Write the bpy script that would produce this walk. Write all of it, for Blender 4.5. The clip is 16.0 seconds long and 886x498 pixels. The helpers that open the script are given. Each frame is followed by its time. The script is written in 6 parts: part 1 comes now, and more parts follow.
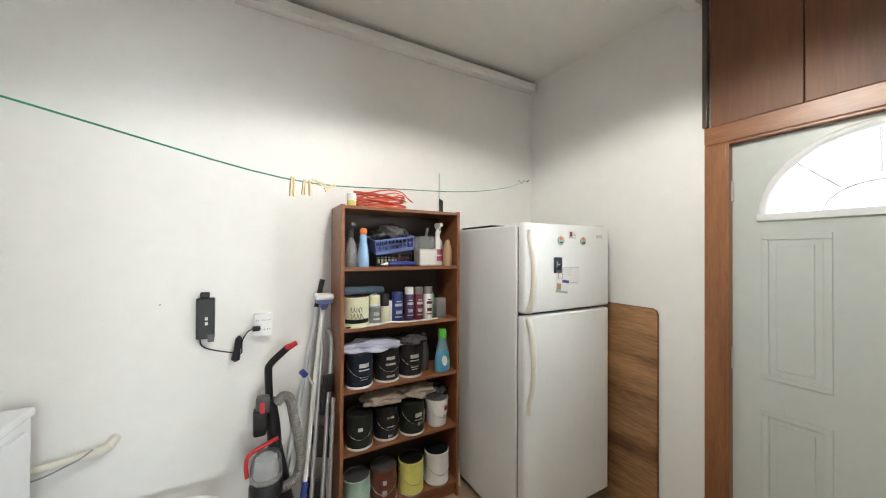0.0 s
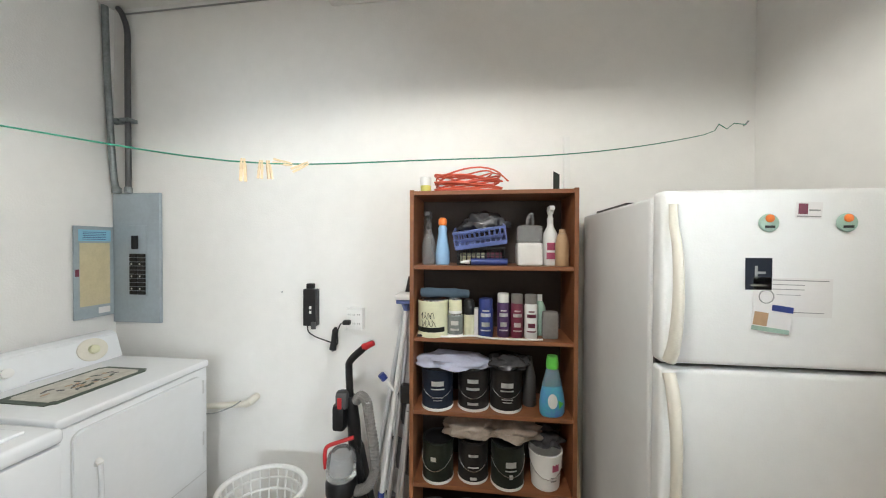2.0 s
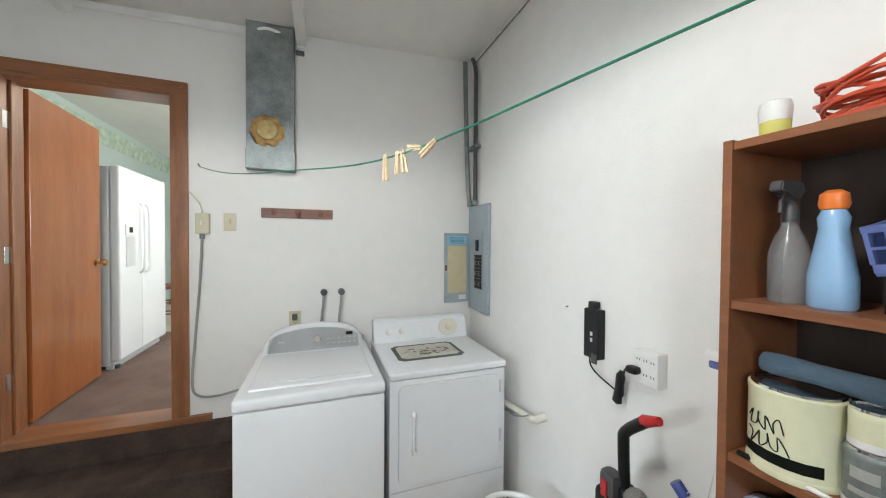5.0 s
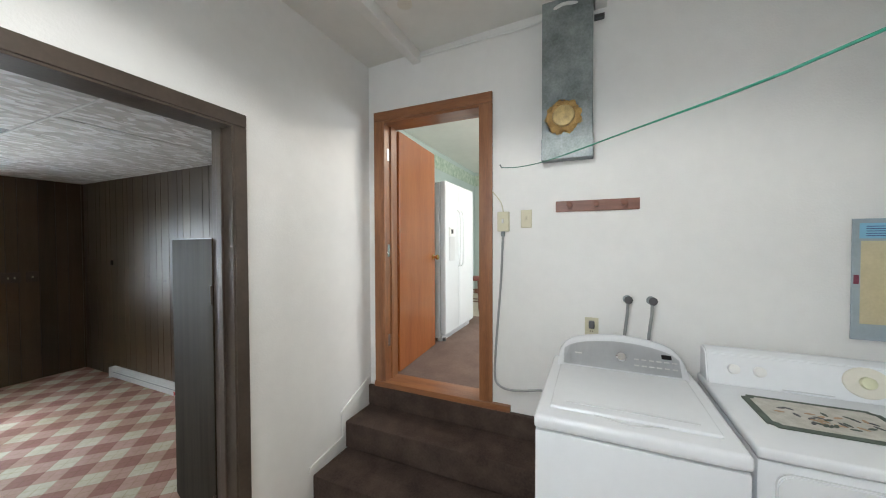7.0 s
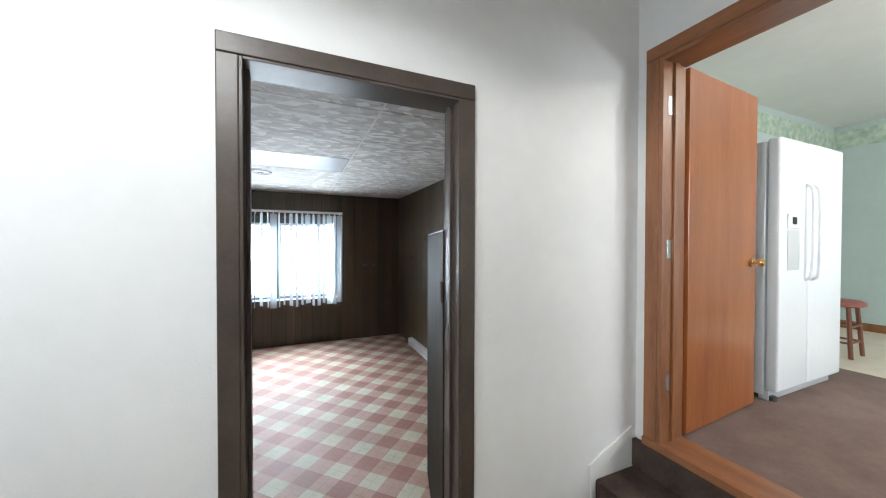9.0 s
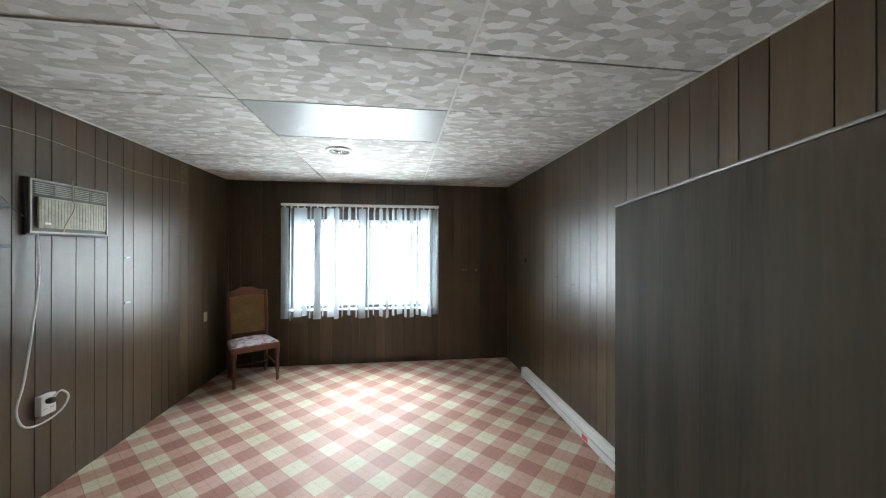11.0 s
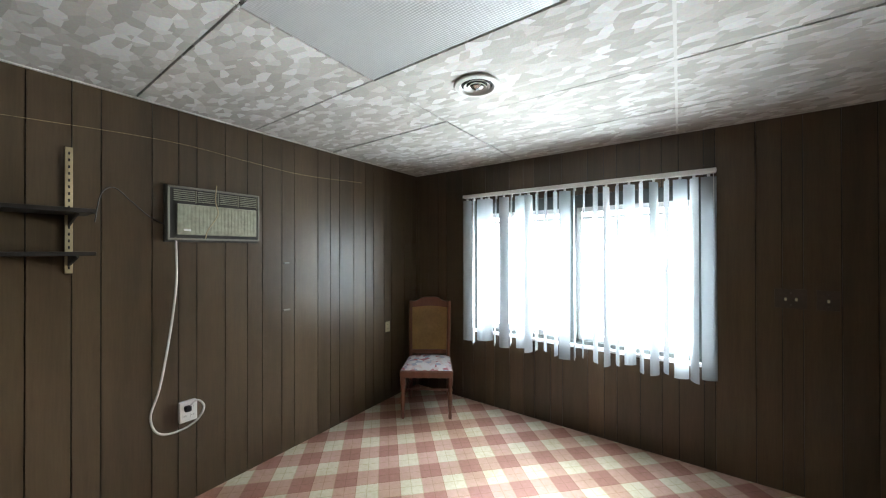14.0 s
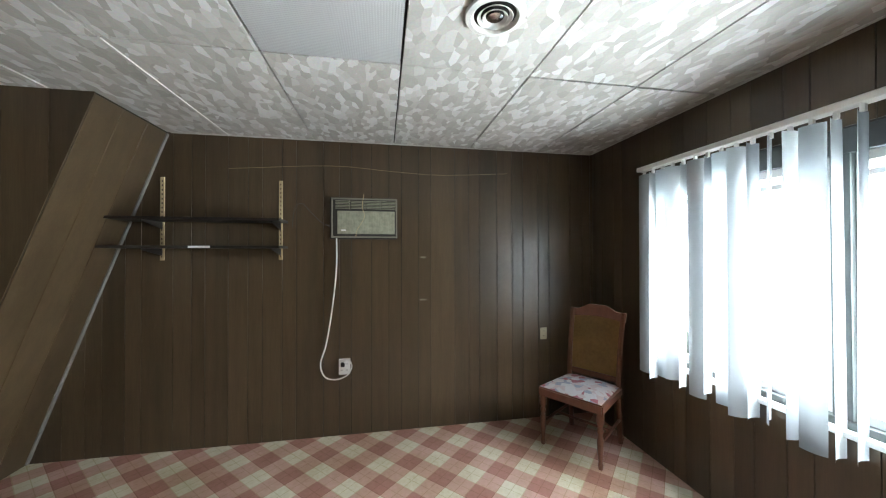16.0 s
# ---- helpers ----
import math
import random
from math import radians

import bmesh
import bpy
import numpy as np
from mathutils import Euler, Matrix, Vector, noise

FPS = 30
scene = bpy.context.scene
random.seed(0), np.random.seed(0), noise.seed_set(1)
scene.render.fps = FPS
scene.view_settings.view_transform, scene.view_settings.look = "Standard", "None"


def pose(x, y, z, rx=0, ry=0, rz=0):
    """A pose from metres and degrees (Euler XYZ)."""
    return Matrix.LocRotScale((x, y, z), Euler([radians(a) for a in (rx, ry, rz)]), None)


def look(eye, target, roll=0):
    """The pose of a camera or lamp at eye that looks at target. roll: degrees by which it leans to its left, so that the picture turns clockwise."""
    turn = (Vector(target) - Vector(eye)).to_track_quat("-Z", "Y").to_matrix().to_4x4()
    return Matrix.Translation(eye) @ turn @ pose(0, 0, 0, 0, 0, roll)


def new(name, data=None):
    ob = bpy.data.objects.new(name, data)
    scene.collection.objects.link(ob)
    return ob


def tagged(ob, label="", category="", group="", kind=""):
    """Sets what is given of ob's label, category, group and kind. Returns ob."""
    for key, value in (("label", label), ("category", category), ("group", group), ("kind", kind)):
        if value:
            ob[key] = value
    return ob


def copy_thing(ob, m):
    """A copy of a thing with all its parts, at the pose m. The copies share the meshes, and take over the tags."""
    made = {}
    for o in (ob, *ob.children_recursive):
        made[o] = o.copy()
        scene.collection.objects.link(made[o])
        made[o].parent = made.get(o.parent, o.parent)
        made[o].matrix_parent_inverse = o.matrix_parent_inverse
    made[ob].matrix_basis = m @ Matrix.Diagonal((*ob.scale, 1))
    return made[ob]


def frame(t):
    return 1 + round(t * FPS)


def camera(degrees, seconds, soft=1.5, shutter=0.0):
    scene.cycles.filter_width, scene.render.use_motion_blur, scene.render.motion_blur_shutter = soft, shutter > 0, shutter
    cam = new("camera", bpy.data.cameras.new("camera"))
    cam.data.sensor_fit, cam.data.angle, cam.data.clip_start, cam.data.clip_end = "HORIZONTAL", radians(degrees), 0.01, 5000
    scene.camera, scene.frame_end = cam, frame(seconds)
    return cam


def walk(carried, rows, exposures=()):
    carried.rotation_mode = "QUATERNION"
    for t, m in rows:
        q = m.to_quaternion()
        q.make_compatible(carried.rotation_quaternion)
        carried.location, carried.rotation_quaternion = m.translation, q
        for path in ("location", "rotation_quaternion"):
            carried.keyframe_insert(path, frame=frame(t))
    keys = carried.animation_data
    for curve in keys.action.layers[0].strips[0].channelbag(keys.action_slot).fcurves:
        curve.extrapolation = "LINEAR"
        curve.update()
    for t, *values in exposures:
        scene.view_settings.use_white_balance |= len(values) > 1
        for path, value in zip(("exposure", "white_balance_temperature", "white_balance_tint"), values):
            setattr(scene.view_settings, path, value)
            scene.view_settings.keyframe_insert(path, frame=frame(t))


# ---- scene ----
cam = camera(105.6, 16.0, soft=1.1)
PATH = [
    (0, (0.357, 0.006, 1.549), (1.331, 1.752, 1.563), 0.3),
    (0.5, (0.58, 0.027, 1.546), (1.254, 1.91, 1.545), 0.3),
    (1, (0.767, 0.115, 1.531), (1.139, 2.08, 1.529), 0.3),
    (1.5, (0.937, 0.213, 1.534), (1.028, 2.211, 1.527), 0.2),
    (2, (1.095, 0.325, 1.551), (0.849, 2.309, 1.527), 0.2),
    (2.5, (1.156, 0.432, 1.527), (0.609, 2.355, 1.528), 0.2),
    (3, (1.255, 0.612, 1.545), (0.366, 2.404, 1.528), 0.2),
    (3.2, (1.297, 0.668, 1.551), (0.263, 2.379, 1.528), 0.0),
    (5.3, (1.198, 1.014, 1.576), (-0.739, 1.522, 1.548), 0.5),
    (5.5, (1.170, 0.996, 1.566), (-0.794, 1.377, 1.545), 0.5),
    (6, (1.133, 0.962, 1.560), (-0.866, 0.958, 1.541), 0.3),
    (6.5, (1.038, 0.910, 1.556), (-0.918, 0.496, 1.525), 0.0),
    (7, (0.924, 0.863, 1.555), (-0.903, 0.051, 1.515), -0.2),
    (7.5, (0.796, 0.845, 1.551), (-0.836, -0.311, 1.517), -0.3),
    (8, (0.686, 0.83, 1.551), (-0.671, -0.64, 1.519), -0.3),
    (8.5, (0.592, 0.749, 1.524), (-0.479, -0.94, 1.499), -0.2),
    (9, (0.504, 0.563, 1.515), (-0.297, -1.27, 1.489), 0.1),
    (9.2, (0.483, 0.457, 1.522), (-0.244, -1.406, 1.491), -0.1),
    (11.3, (0.332, -0.766, 1.448), (0.183, -2.76, 1.451), 0.2),
    (11.5, (0.329, -0.891, 1.457), (0.264, -2.89, 1.459), 0.2),
    (12, (0.314, -1.157, 1.472), (0.448, -3.153, 1.479), 0.4),
    (12.5, (0.302, -1.382, 1.492), (0.613, -3.357, 1.494), 0.3),
    (13, (0.228, -1.618, 1.498), (0.795, -3.536, 1.495), 0.1),
    (13.5, (0.159, -1.847, 1.48), (1.006, -3.658, 1.49), -0.0),
    (14, (0.034, -2.082, 1.477), (1.185, -3.718, 1.485), -0.1),
    (14.5, (-0.079, -2.287, 1.454), (1.35, -3.686, 1.465), -0.1),
    (15, (-0.181, -2.564, 1.413), (1.484, -3.67, 1.451), -0.4),
    (15.5, (-0.288, -2.858, 1.396), (1.569, -3.6, 1.442), -0.3),
    (16, (-0.32, -3.133, 1.426), (1.649, -3.481, 1.445), -0.1),
]
walk(cam, [(t, look(eye, target, roll)) for t, eye, target, roll in PATH],
     [(0.0, 0.10, 6650, 10), (3.0, 0.08, 6450, 10), (5.5, -0.08, 6350, 10), (8.0, 0.0, 6200, 10), (9.2, 0.10, 6050, 10), (11.5, 0.12, 6500, 8), (16.0, 0.10, 6500, 8)])


# ---- world and lights ----
world = bpy.data.worlds.new("sky")
scene.world = world
world.use_nodes = True
wn = world.node_tree
sky = wn.nodes.new("ShaderNodeTexSky")
sky.sky_type = "NISHITA"
sky.sun_disc = False
sky.sun_elevation, sky.sun_rotation = radians(48), radians(200)
wn.links.new(sky.outputs[0], wn.nodes["Background"].inputs[0])
wn.nodes["Background"].inputs[1].default_value = 0.12


def lamp(name, kind, m, energy, color, size=(1, 1), spread=180):
    d = bpy.data.lights.new(name, kind)
    d.energy, d.color = energy, color
    if kind == "AREA":
        d.shape, d.size, d.size_y, d.spread = "RECTANGLE", size[0], size[1], radians(spread)
    elif kind == "SUN":
        d.angle = radians(size[0])
    else:
        d.shadow_soft_size = size[0]
    ob = new(name, d)
    ob.matrix_world = m
    return ob


lamp("overcast_sun", "SUN", look((3, -9, 9), (0, 0, 0)), 0.8, (1.0, 0.96, 0.9), (12, 12))
# daylight in the panel room's window and the entry door's fanlight
lamp("window_daylight", "AREA", look((0.8, -5.42, 1.45), (0.8, -3.0, 0.65)), 1060, (0.86, 0.95, 1.0), (2.6, 1.9))
lamp("fanlight_daylight", "AREA", look((2.72, 0.3, 1.99), (1.1, 0.33, 0.85)), 132, (0.84, 0.93, 1.0), (0.95, 0.85))
# fill lamp added outside an invented kitchen window, out of view
lamp("unseen_kitchen_fill", "AREA", look((-3.3, 2.70, 1.9), (-3.3, 0, 1.5)), 66, (0.95, 0.99, 1.0), (1.5, 1.1))
# the kitchen's ceiling lamp, unseen; only highlights on its door tell of it
lamp("kitchen_bulb", "POINT", pose(-2.6, 0.9, 2.70), 48, (1.0, 0.90, 0.76), (0.09, 0.09))
# shaded laundry lamp, unseen; the spot cone cuts light off high on the walls
shaded = lamp("laundry_lamp", "SPOT", pose(0.98, 0.62, 2.60), 68, (1.0, 0.995, 0.945), (0.09, 0.09))
shaded.data.spot_size, shaded.data.spot_blend = radians(168), 0.22


# ---- materials ----
def mat(name, color, rough=0.5, metal=0.0, vary=0.12, scale=6.0, bump=0.0, bscale=80.0, stretch=(1, 1, 1), second=None, trans=0.0, sheen=0.5, rvary=0.0, clear=0.0, island=0.0):
    m = bpy.data.materials.new(name)
    m.use_nodes = True
    nt = m.node_tree
    N, L = nt.nodes, nt.links
    b = N["Principled BSDF"]
    b.inputs["Roughness"].default_value = rough
    b.inputs["Metallic"].default_value = metal
    b.inputs["Transmission Weight"].default_value = trans
    b.inputs["Specular IOR Level"].default_value = sheen
    b.inputs["Coat Weight"].default_value, b.inputs["Coat Roughness"].default_value = clear, 0.3
    tc = N.new("ShaderNodeTexCoord")
    mp = N.new("ShaderNodeMapping")
    mp.inputs["Scale"].default_value = stretch
    L.new(tc.outputs["Object"], mp.inputs[0])
    n1 = N.new("ShaderNodeTexNoise")
    n1.inputs["Scale"].default_value, n1.inputs["Detail"].default_value = scale, 6
    n2 = N.new("ShaderNodeTexNoise")
    n2.inputs["Scale"].default_value, n2.inputs["Detail"].default_value = scale * 9, 4
    L.new(mp.outputs[0], n1.inputs["Vector"])
    L.new(mp.outputs[0], n2.inputs["Vector"])
    add = N.new("ShaderNodeMath")
    add.operation = "MULTIPLY_ADD"
    add.inputs[1].default_value = 0.5
    L.new(n2.outputs[0], add.inputs[0])
    L.new(n1.outputs[0], add.inputs[2])
    r = N.new("ShaderNodeMapRange")
    r.inputs[1].default_value, r.inputs[2].default_value = 0.5, 1.0
    L.new(add.outputs[0], r.inputs[0])
    mix = N.new("ShaderNodeMix")
    mix.data_type = "RGBA"
    c2 = second or tuple(c * (1 - vary) for c in color)
    c1 = color if second else tuple(min(1, c * (1 + vary * 0.6)) for c in color)
    mix.inputs[6].default_value, mix.inputs[7].default_value = (*c1, 1), (*c2, 1)
    L.new(r.outputs[0], mix.inputs[0])
    out = mix.outputs[2]
    if island:
        oi = N.new("ShaderNodeObjectInfo")
        hs = N.new("ShaderNodeHueSaturation")
        mr = N.new("ShaderNodeMapRange")
        mr.inputs[3].default_value, mr.inputs[4].default_value = 1 - island, 1 + island
        L.new(oi.outputs["Random"], mr.inputs[0])
        L.new(mr.outputs[0], hs.inputs["Value"])
        L.new(out, hs.inputs["Color"])
        out = hs.outputs[0]
    L.new(out, b.inputs["Base Color"])
    if rvary:
        rr = N.new("ShaderNodeMapRange")
        rr.inputs[3].default_value, rr.inputs[4].default_value = max(0.02, rough - rvary), min(1, rough + rvary)
        L.new(n1.outputs[0], rr.inputs[0])
        L.new(rr.outputs[0], b.inputs["Roughness"])
    if bump:
        n3 = N.new("ShaderNodeTexNoise")
        n3.inputs["Scale"].default_value, n3.inputs["Detail"].default_value = bscale, 3
        L.new(mp.outputs[0], n3.inputs["Vector"])
        bp = N.new("ShaderNodeBump")
        bp.inputs["Strength"].default_value, bp.inputs["Distance"].default_value = bump, 0.004
        L.new(n3.outputs[0], bp.inputs["Height"])
        L.new(bp.outputs[0], b.inputs["Normal"])
    return m


M_WALL = mat("white_wall_paint", (0.81, 0.80, 0.775), 0.5, vary=0.045, scale=1.6, bump=0.25, bscale=120, rvary=0.08)
M_CEIL = mat("white_ceiling_paint", (0.78, 0.77, 0.73), 0.7, vary=0.06, scale=1.2, bump=0.3, bscale=90)
M_TRIMW = mat("white_gloss_trim", (0.78, 0.77, 0.74), 0.4, vary=0.05)
M_PANEL = mat("dark_wood_panelling", (0.088, 0.059, 0.032), 0.31, vary=0.45, scale=3.0, stretch=(5, 5, 0.35), island=0.22, second=(0.054, 0.035, 0.019), sheen=0.55)
M_DARKDOOR = mat("dark_stained_door_veneer", (0.028, 0.021, 0.014), 0.68, vary=0.4, scale=3, stretch=(5, 5, 0.35), rvary=0.04, sheen=0.03)
M_GROOVE = mat("panelling_groove", (0.012, 0.009, 0.008), 0.8)
M_BROWNTRIM = mat("dark_brown_painted_trim", (0.070, 0.052, 0.040), 0.38, vary=0.25, scale=7, bump=0.15, bscale=50)
M_OAK = mat("stained_wood_casing", (0.33, 0.135, 0.052), 0.38, vary=0.4, scale=3, stretch=(6, 6, 0.6), bump=0.1, bscale=70, second=(0.17, 0.062, 0.022), clear=0.2)
M_OAKH = mat("stained_wood_header", (0.33, 0.135, 0.052), 0.38, vary=0.4, scale=3, stretch=(6, 0.6, 6), bump=0.1, bscale=70, second=(0.17, 0.062, 0.022), clear=0.2)
M_ORANGE = mat("orange_varnished_door", (0.38, 0.122, 0.034), 0.22, vary=0.25, scale=2.2, stretch=(4, 4, 0.5), bump=0.04, bscale=60, clear=0.3, second=(0.26, 0.074, 0.020))
M_TRANSOM = mat("brown_plywood_panel", (0.20, 0.082, 0.036), 0.5, vary=0.4, scale=2.5, stretch=(4, 4, 0.4), second=(0.11, 0.043, 0.020))
M_DOORG = mat("grey_green_door_paint", (0.53, 0.56, 0.53), 0.35, vary=0.05, scale=3, bump=0.05)
M_CARPETD = mat("dark_brown_stair_carpet", (0.080, 0.056, 0.046), 0.95, vary=0.4, scale=8, bump=0.9, bscale=260, sheen=0.1)
M_CARPETK = mat("brown_kitchen_carpet", (0.20, 0.145, 0.125), 0.95, vary=0.2, scale=5, bump=0.8, bscale=260, sheen=0.1)
M_KVINYL = mat("beige_kitchen_vinyl", (0.62, 0.55, 0.45), 0.4, vary=0.12, scale=9)
M_GREEN = mat("mint_green_wall_paint", (0.45, 0.53, 0.50), 0.55, vary=0.06, scale=2, bump=0.15)
M_BORDER = mat("wallpaper_border", (0.60, 0.66, 0.56), 0.6, vary=0.5, scale=14, second=(0.25, 0.36, 0.26))
M_WHITE = mat("white_appliance_enamel", (0.83, 0.85, 0.87), 0.24, vary=0.03, scale=3, bump=0.02, bscale=200, rvary=0.05)
M_FRIDGE = mat("off_white_fridge_enamel", (0.78, 0.79, 0.78), 0.33, vary=0.04, scale=2.5, bump=0.12, bscale=220, rvary=0.06)
M_IVORY = mat("ivory_handle_plastic", (0.74, 0.71, 0.62), 0.35, vary=0.06)
M_GREYP = mat("silver_grey_console", (0.60, 0.61, 0.62), 0.3, vary=0.06)
M_CHROME = mat("chrome", (0.75, 0.75, 0.76), 0.15, 1.0, vary=0.08)
M_BRASS = mat("polished_brass", (0.75, 0.55, 0.22), 0.2, 1.0, vary=0.12)
M_STEEL = mat("galvanised_steel", (0.27, 0.30, 0.30), 0.5, 0.6, vary=0.4, scale=10, bump=0.1, bscale=40)
M_ALU = mat("aluminium", (0.55, 0.55, 0.56), 0.38, 0.8, vary=0.12)
M_PANELG = mat("grey_electric_panel_paint", (0.36, 0.42, 0.46), 0.4, 0.1, vary=0.12, scale=5)
M_BLACK = mat("black_plastic", (0.010, 0.010, 0.011), 0.38, vary=0.3, sheen=0.35)
M_DGREY = mat("dark_grey_plastic", (0.07, 0.07, 0.072), 0.42, vary=0.2)
M_RED = mat("red_plastic", (0.52, 0.025, 0.03), 0.35, vary=0.15)
M_CLEAR = mat("smoky_clear_plastic", (0.88, 0.90, 0.91), 0.14, vary=0.06, trans=0.85)
M_GREYHOSE = mat("grey_ribbed_hose", (0.20, 0.19, 0.18), 0.45, vary=0.2)
M_BLUE = mat("blue_plastic", (0.12, 0.165, 0.40), 0.35, vary=0.1)
M_NAVY = mat("navy_plastic", (0.03, 0.05, 0.22), 0.35, vary=0.15)
M_LBLUE = mat("pale_blue_liquid_bottle", (0.30, 0.50, 0.74), 0.2, vary=0.08)
M_ORNG = mat("orange_cap", (0.85, 0.22, 0.04), 0.35)
M_GREENP = mat("bright_green_plastic", (0.12, 0.55, 0.08), 0.35)
M_TEAL = mat("blue_green_label", (0.08, 0.45, 0.50), 0.35, vary=0.4, scale=9, second=(0.10, 0.22, 0.60))
M_CREAM = mat("cream_label", (0.74, 0.74, 0.52), 0.45, vary=0.08)
M_WPLAST = mat("white_plastic", (0.80, 0.80, 0.78), 0.35, vary=0.04)
M_CORD = mat("orange_red_extension_cord", (0.66, 0.10, 0.05), 0.45, vary=0.15)
M_BOOK = mat("brown_laminate_shelf", (0.29, 0.115, 0.05), 0.36, vary=0.3, scale=3, stretch=(0.5, 5, 5), second=(0.20, 0.075, 0.033))
M_BOOKB = mat("dark_hardboard_back", (0.045, 0.030, 0.024), 0.6, vary=0.2)
M_CANB = mat("black_paint_can_label", (0.010, 0.010, 0.011), 0.42, vary=0.5, scale=14, second=(0.022, 0.019, 0.018), sheen=0.3)
M_CANN = mat("blue_black_paint_can_label", (0.008, 0.014, 0.028), 0.4, vary=0.4, scale=12, sheen=0.3)
M_CANG = mat("dark_green_paint_can_label", (0.014, 0.019, 0.014), 0.4, vary=0.4, scale=12, sheen=0.3)
M_CANR = mat("rust_brown_can_label", (0.17, 0.05, 0.03), 0.4, vary=0.4, scale=18)
M_CANY = mat("yellow_can_label", (0.66, 0.62, 0.16), 0.4, vary=0.1)
M_PALEG = mat("pale_green_can_label", (0.33, 0.48, 0.40), 0.45, vary=0.25, scale=10)
M_GOLDCAN = mat("dark_purple_aerosol", (0.09, 0.05, 0.14), 0.3, vary=0.35, scale=20)
M_MAROON = mat("maroon_aerosol", (0.18, 0.03, 0.06), 0.3, vary=0.3, scale=20)
M_TAN = mat("tan_bottle", (0.46, 0.30, 0.17), 0.4, vary=0.2)
M_SLATE = mat("slate_blue_cloth", (0.07, 0.11, 0.15), 0.9, vary=0.2, bump=0.5, bscale=150)
M_LAV = mat("pale_lavender_cloth", (0.48, 0.50, 0.62), 0.9, vary=0.15, bump=0.5, bscale=90)
M_BEIGEC = mat("crumpled_beige_plastic_bag", (0.33, 0.27, 0.22), 0.35, vary=0.35, scale=10, bump=0.6, bscale=30)
M_DBAG = mat("crumpled_dark_bag", (0.06, 0.06, 0.065), 0.25, vary=0.4, scale=10, bump=0.6, bscale=30)
M_PINE = mat("pale_clothes_peg_wood", (0.72, 0.56, 0.36), 0.6, vary=0.2, scale=20)
M_LINE = mat("green_clothesline", (0.015, 0.20, 0.12), 0.4, vary=0.15)
M_BOARD = mat("brown_wood_grain_board", (0.46, 0.25, 0.115), 0.42, vary=0.4, scale=1.5, stretch=(1, 0.8, 7), second=(0.10, 0.042, 0.018))
M_PAPER = mat("paper", (0.74, 0.73, 0.72), 0.7, vary=0.04)
M_PAPERY = mat("yellowed_paper_label", (0.62, 0.54, 0.34), 0.7, vary=0.12, scale=10)
M_PAPERB = mat("light_blue_label", (0.24, 0.52, 0.68), 0.6, vary=0.1)
M_INK = mat("dark_print", (0.06, 0.06, 0.07), 0.6)
M_WINK = mat("white_print", (0.72, 0.72, 0.70), 0.5)
M_PINK = mat("pink_print", (0.60, 0.12, 0.22), 0.5)
M_MAT = mat("mat_pattern", (0.64, 0.62, 0.56), 0.7, vary=0.4, scale=26, second=(0.46, 0.44, 0.38))
M_MATB = mat("green_grey_mat_border", (0.10, 0.125, 0.10), 0.7, vary=0.3, scale=20)
M_RACK = mat("reddish_brown_rack_wood", (0.24, 0.10, 0.065), 0.45, vary=0.3, scale=3, stretch=(6, 0.6, 6))
M_IVPLATE = mat("ivory_wall_plate", (0.60, 0.56, 0.40), 0.4, vary=0.08)
M_GREYW = mat("grey_cable", (0.30, 0.31, 0.30), 0.5, vary=0.15)
M_FOAM = mat("amber_spray_foam", (0.56, 0.36, 0.12), 0.6, vary=0.5, scale=22, bump=1.0, bscale=50, second=(0.26, 0.14, 0.04))
M_FOIL = mat("tarnished_foil", (0.50, 0.37, 0.16), 0.5, 0.15, vary=0.4, scale=30, bump=0.8, bscale=40)
M_CHAIRW = mat("reddish_chair_wood", (0.17, 0.062, 0.035), 0.35, vary=0.3, scale=5, stretch=(3, 3, 0.7))
M_CANE = mat("golden_cane_back", (0.36, 0.21, 0.075), 0.5, vary=0.3, scale=5, bump=0.5, bscale=240)
M_ACF = mat("aged_beige_ac_plastic", (0.35, 0.35, 0.26), 0.5, vary=0.3, scale=12, stretch=(1, 3, 3))
M_ACD = mat("dark_ac_housing", (0.035, 0.032, 0.028), 0.5, vary=0.2)
M_ACT = mat("silver_ac_trim", (0.27, 0.26, 0.22), 0.4, 0.3)
M_STD = mat("tan_shelf_standard", (0.55, 0.44, 0.26), 0.5, vary=0.15)
M_DARKSH = mat("black_brown_shelf", (0.018, 0.014, 0.012), 0.5, vary=0.3)
M_HEATER = mat("white_heater_enamel", (0.68, 0.69, 0.68), 0.4, vary=0.08, scale=6)
M_ALUF = mat("bronze_window_frame", (0.10, 0.115, 0.115), 0.4, 0.2, vary=0.1)
M_WHITESASH = mat("white_sash", (0.74, 0.75, 0.75), 0.4, vary=0.05)
M_VENTW = mat("white_vent_enamel", (0.70, 0.70, 0.67), 0.4, vary=0.08)
M_GRIDW = mat("white_ceiling_tee", (0.60, 0.59, 0.56), 0.45, vary=0.08)
M_LFLOOR = mat("worn_tan_vinyl", (0.34, 0.25, 0.16), 0.5, vary=0.3, scale=5)
M_GROUND = mat("grass_ground", (0.07, 0.10, 0.04), 0.95, vary=0.4, scale=0.8)
M_STOOLC = mat("red_brown_stool_seat", (0.25, 0.08, 0.06), 0.5, vary=0.2)


def simple_nodes(name):
    m = bpy.data.materials.new(name)
    m.use_nodes = True
    nt = m.node_tree
    return m, nt, nt.nodes["Principled BSDF"]


def glass():
    m, nt, b = simple_nodes("window_glass")
    b.inputs["Base Color"].default_value = (1, 1, 1, 1)
    b.inputs["Roughness"].default_value = 0.0
    b.inputs["IOR"].default_value = 1.45
    b.inputs["Transmission Weight"].default_value = 1.0
    return m


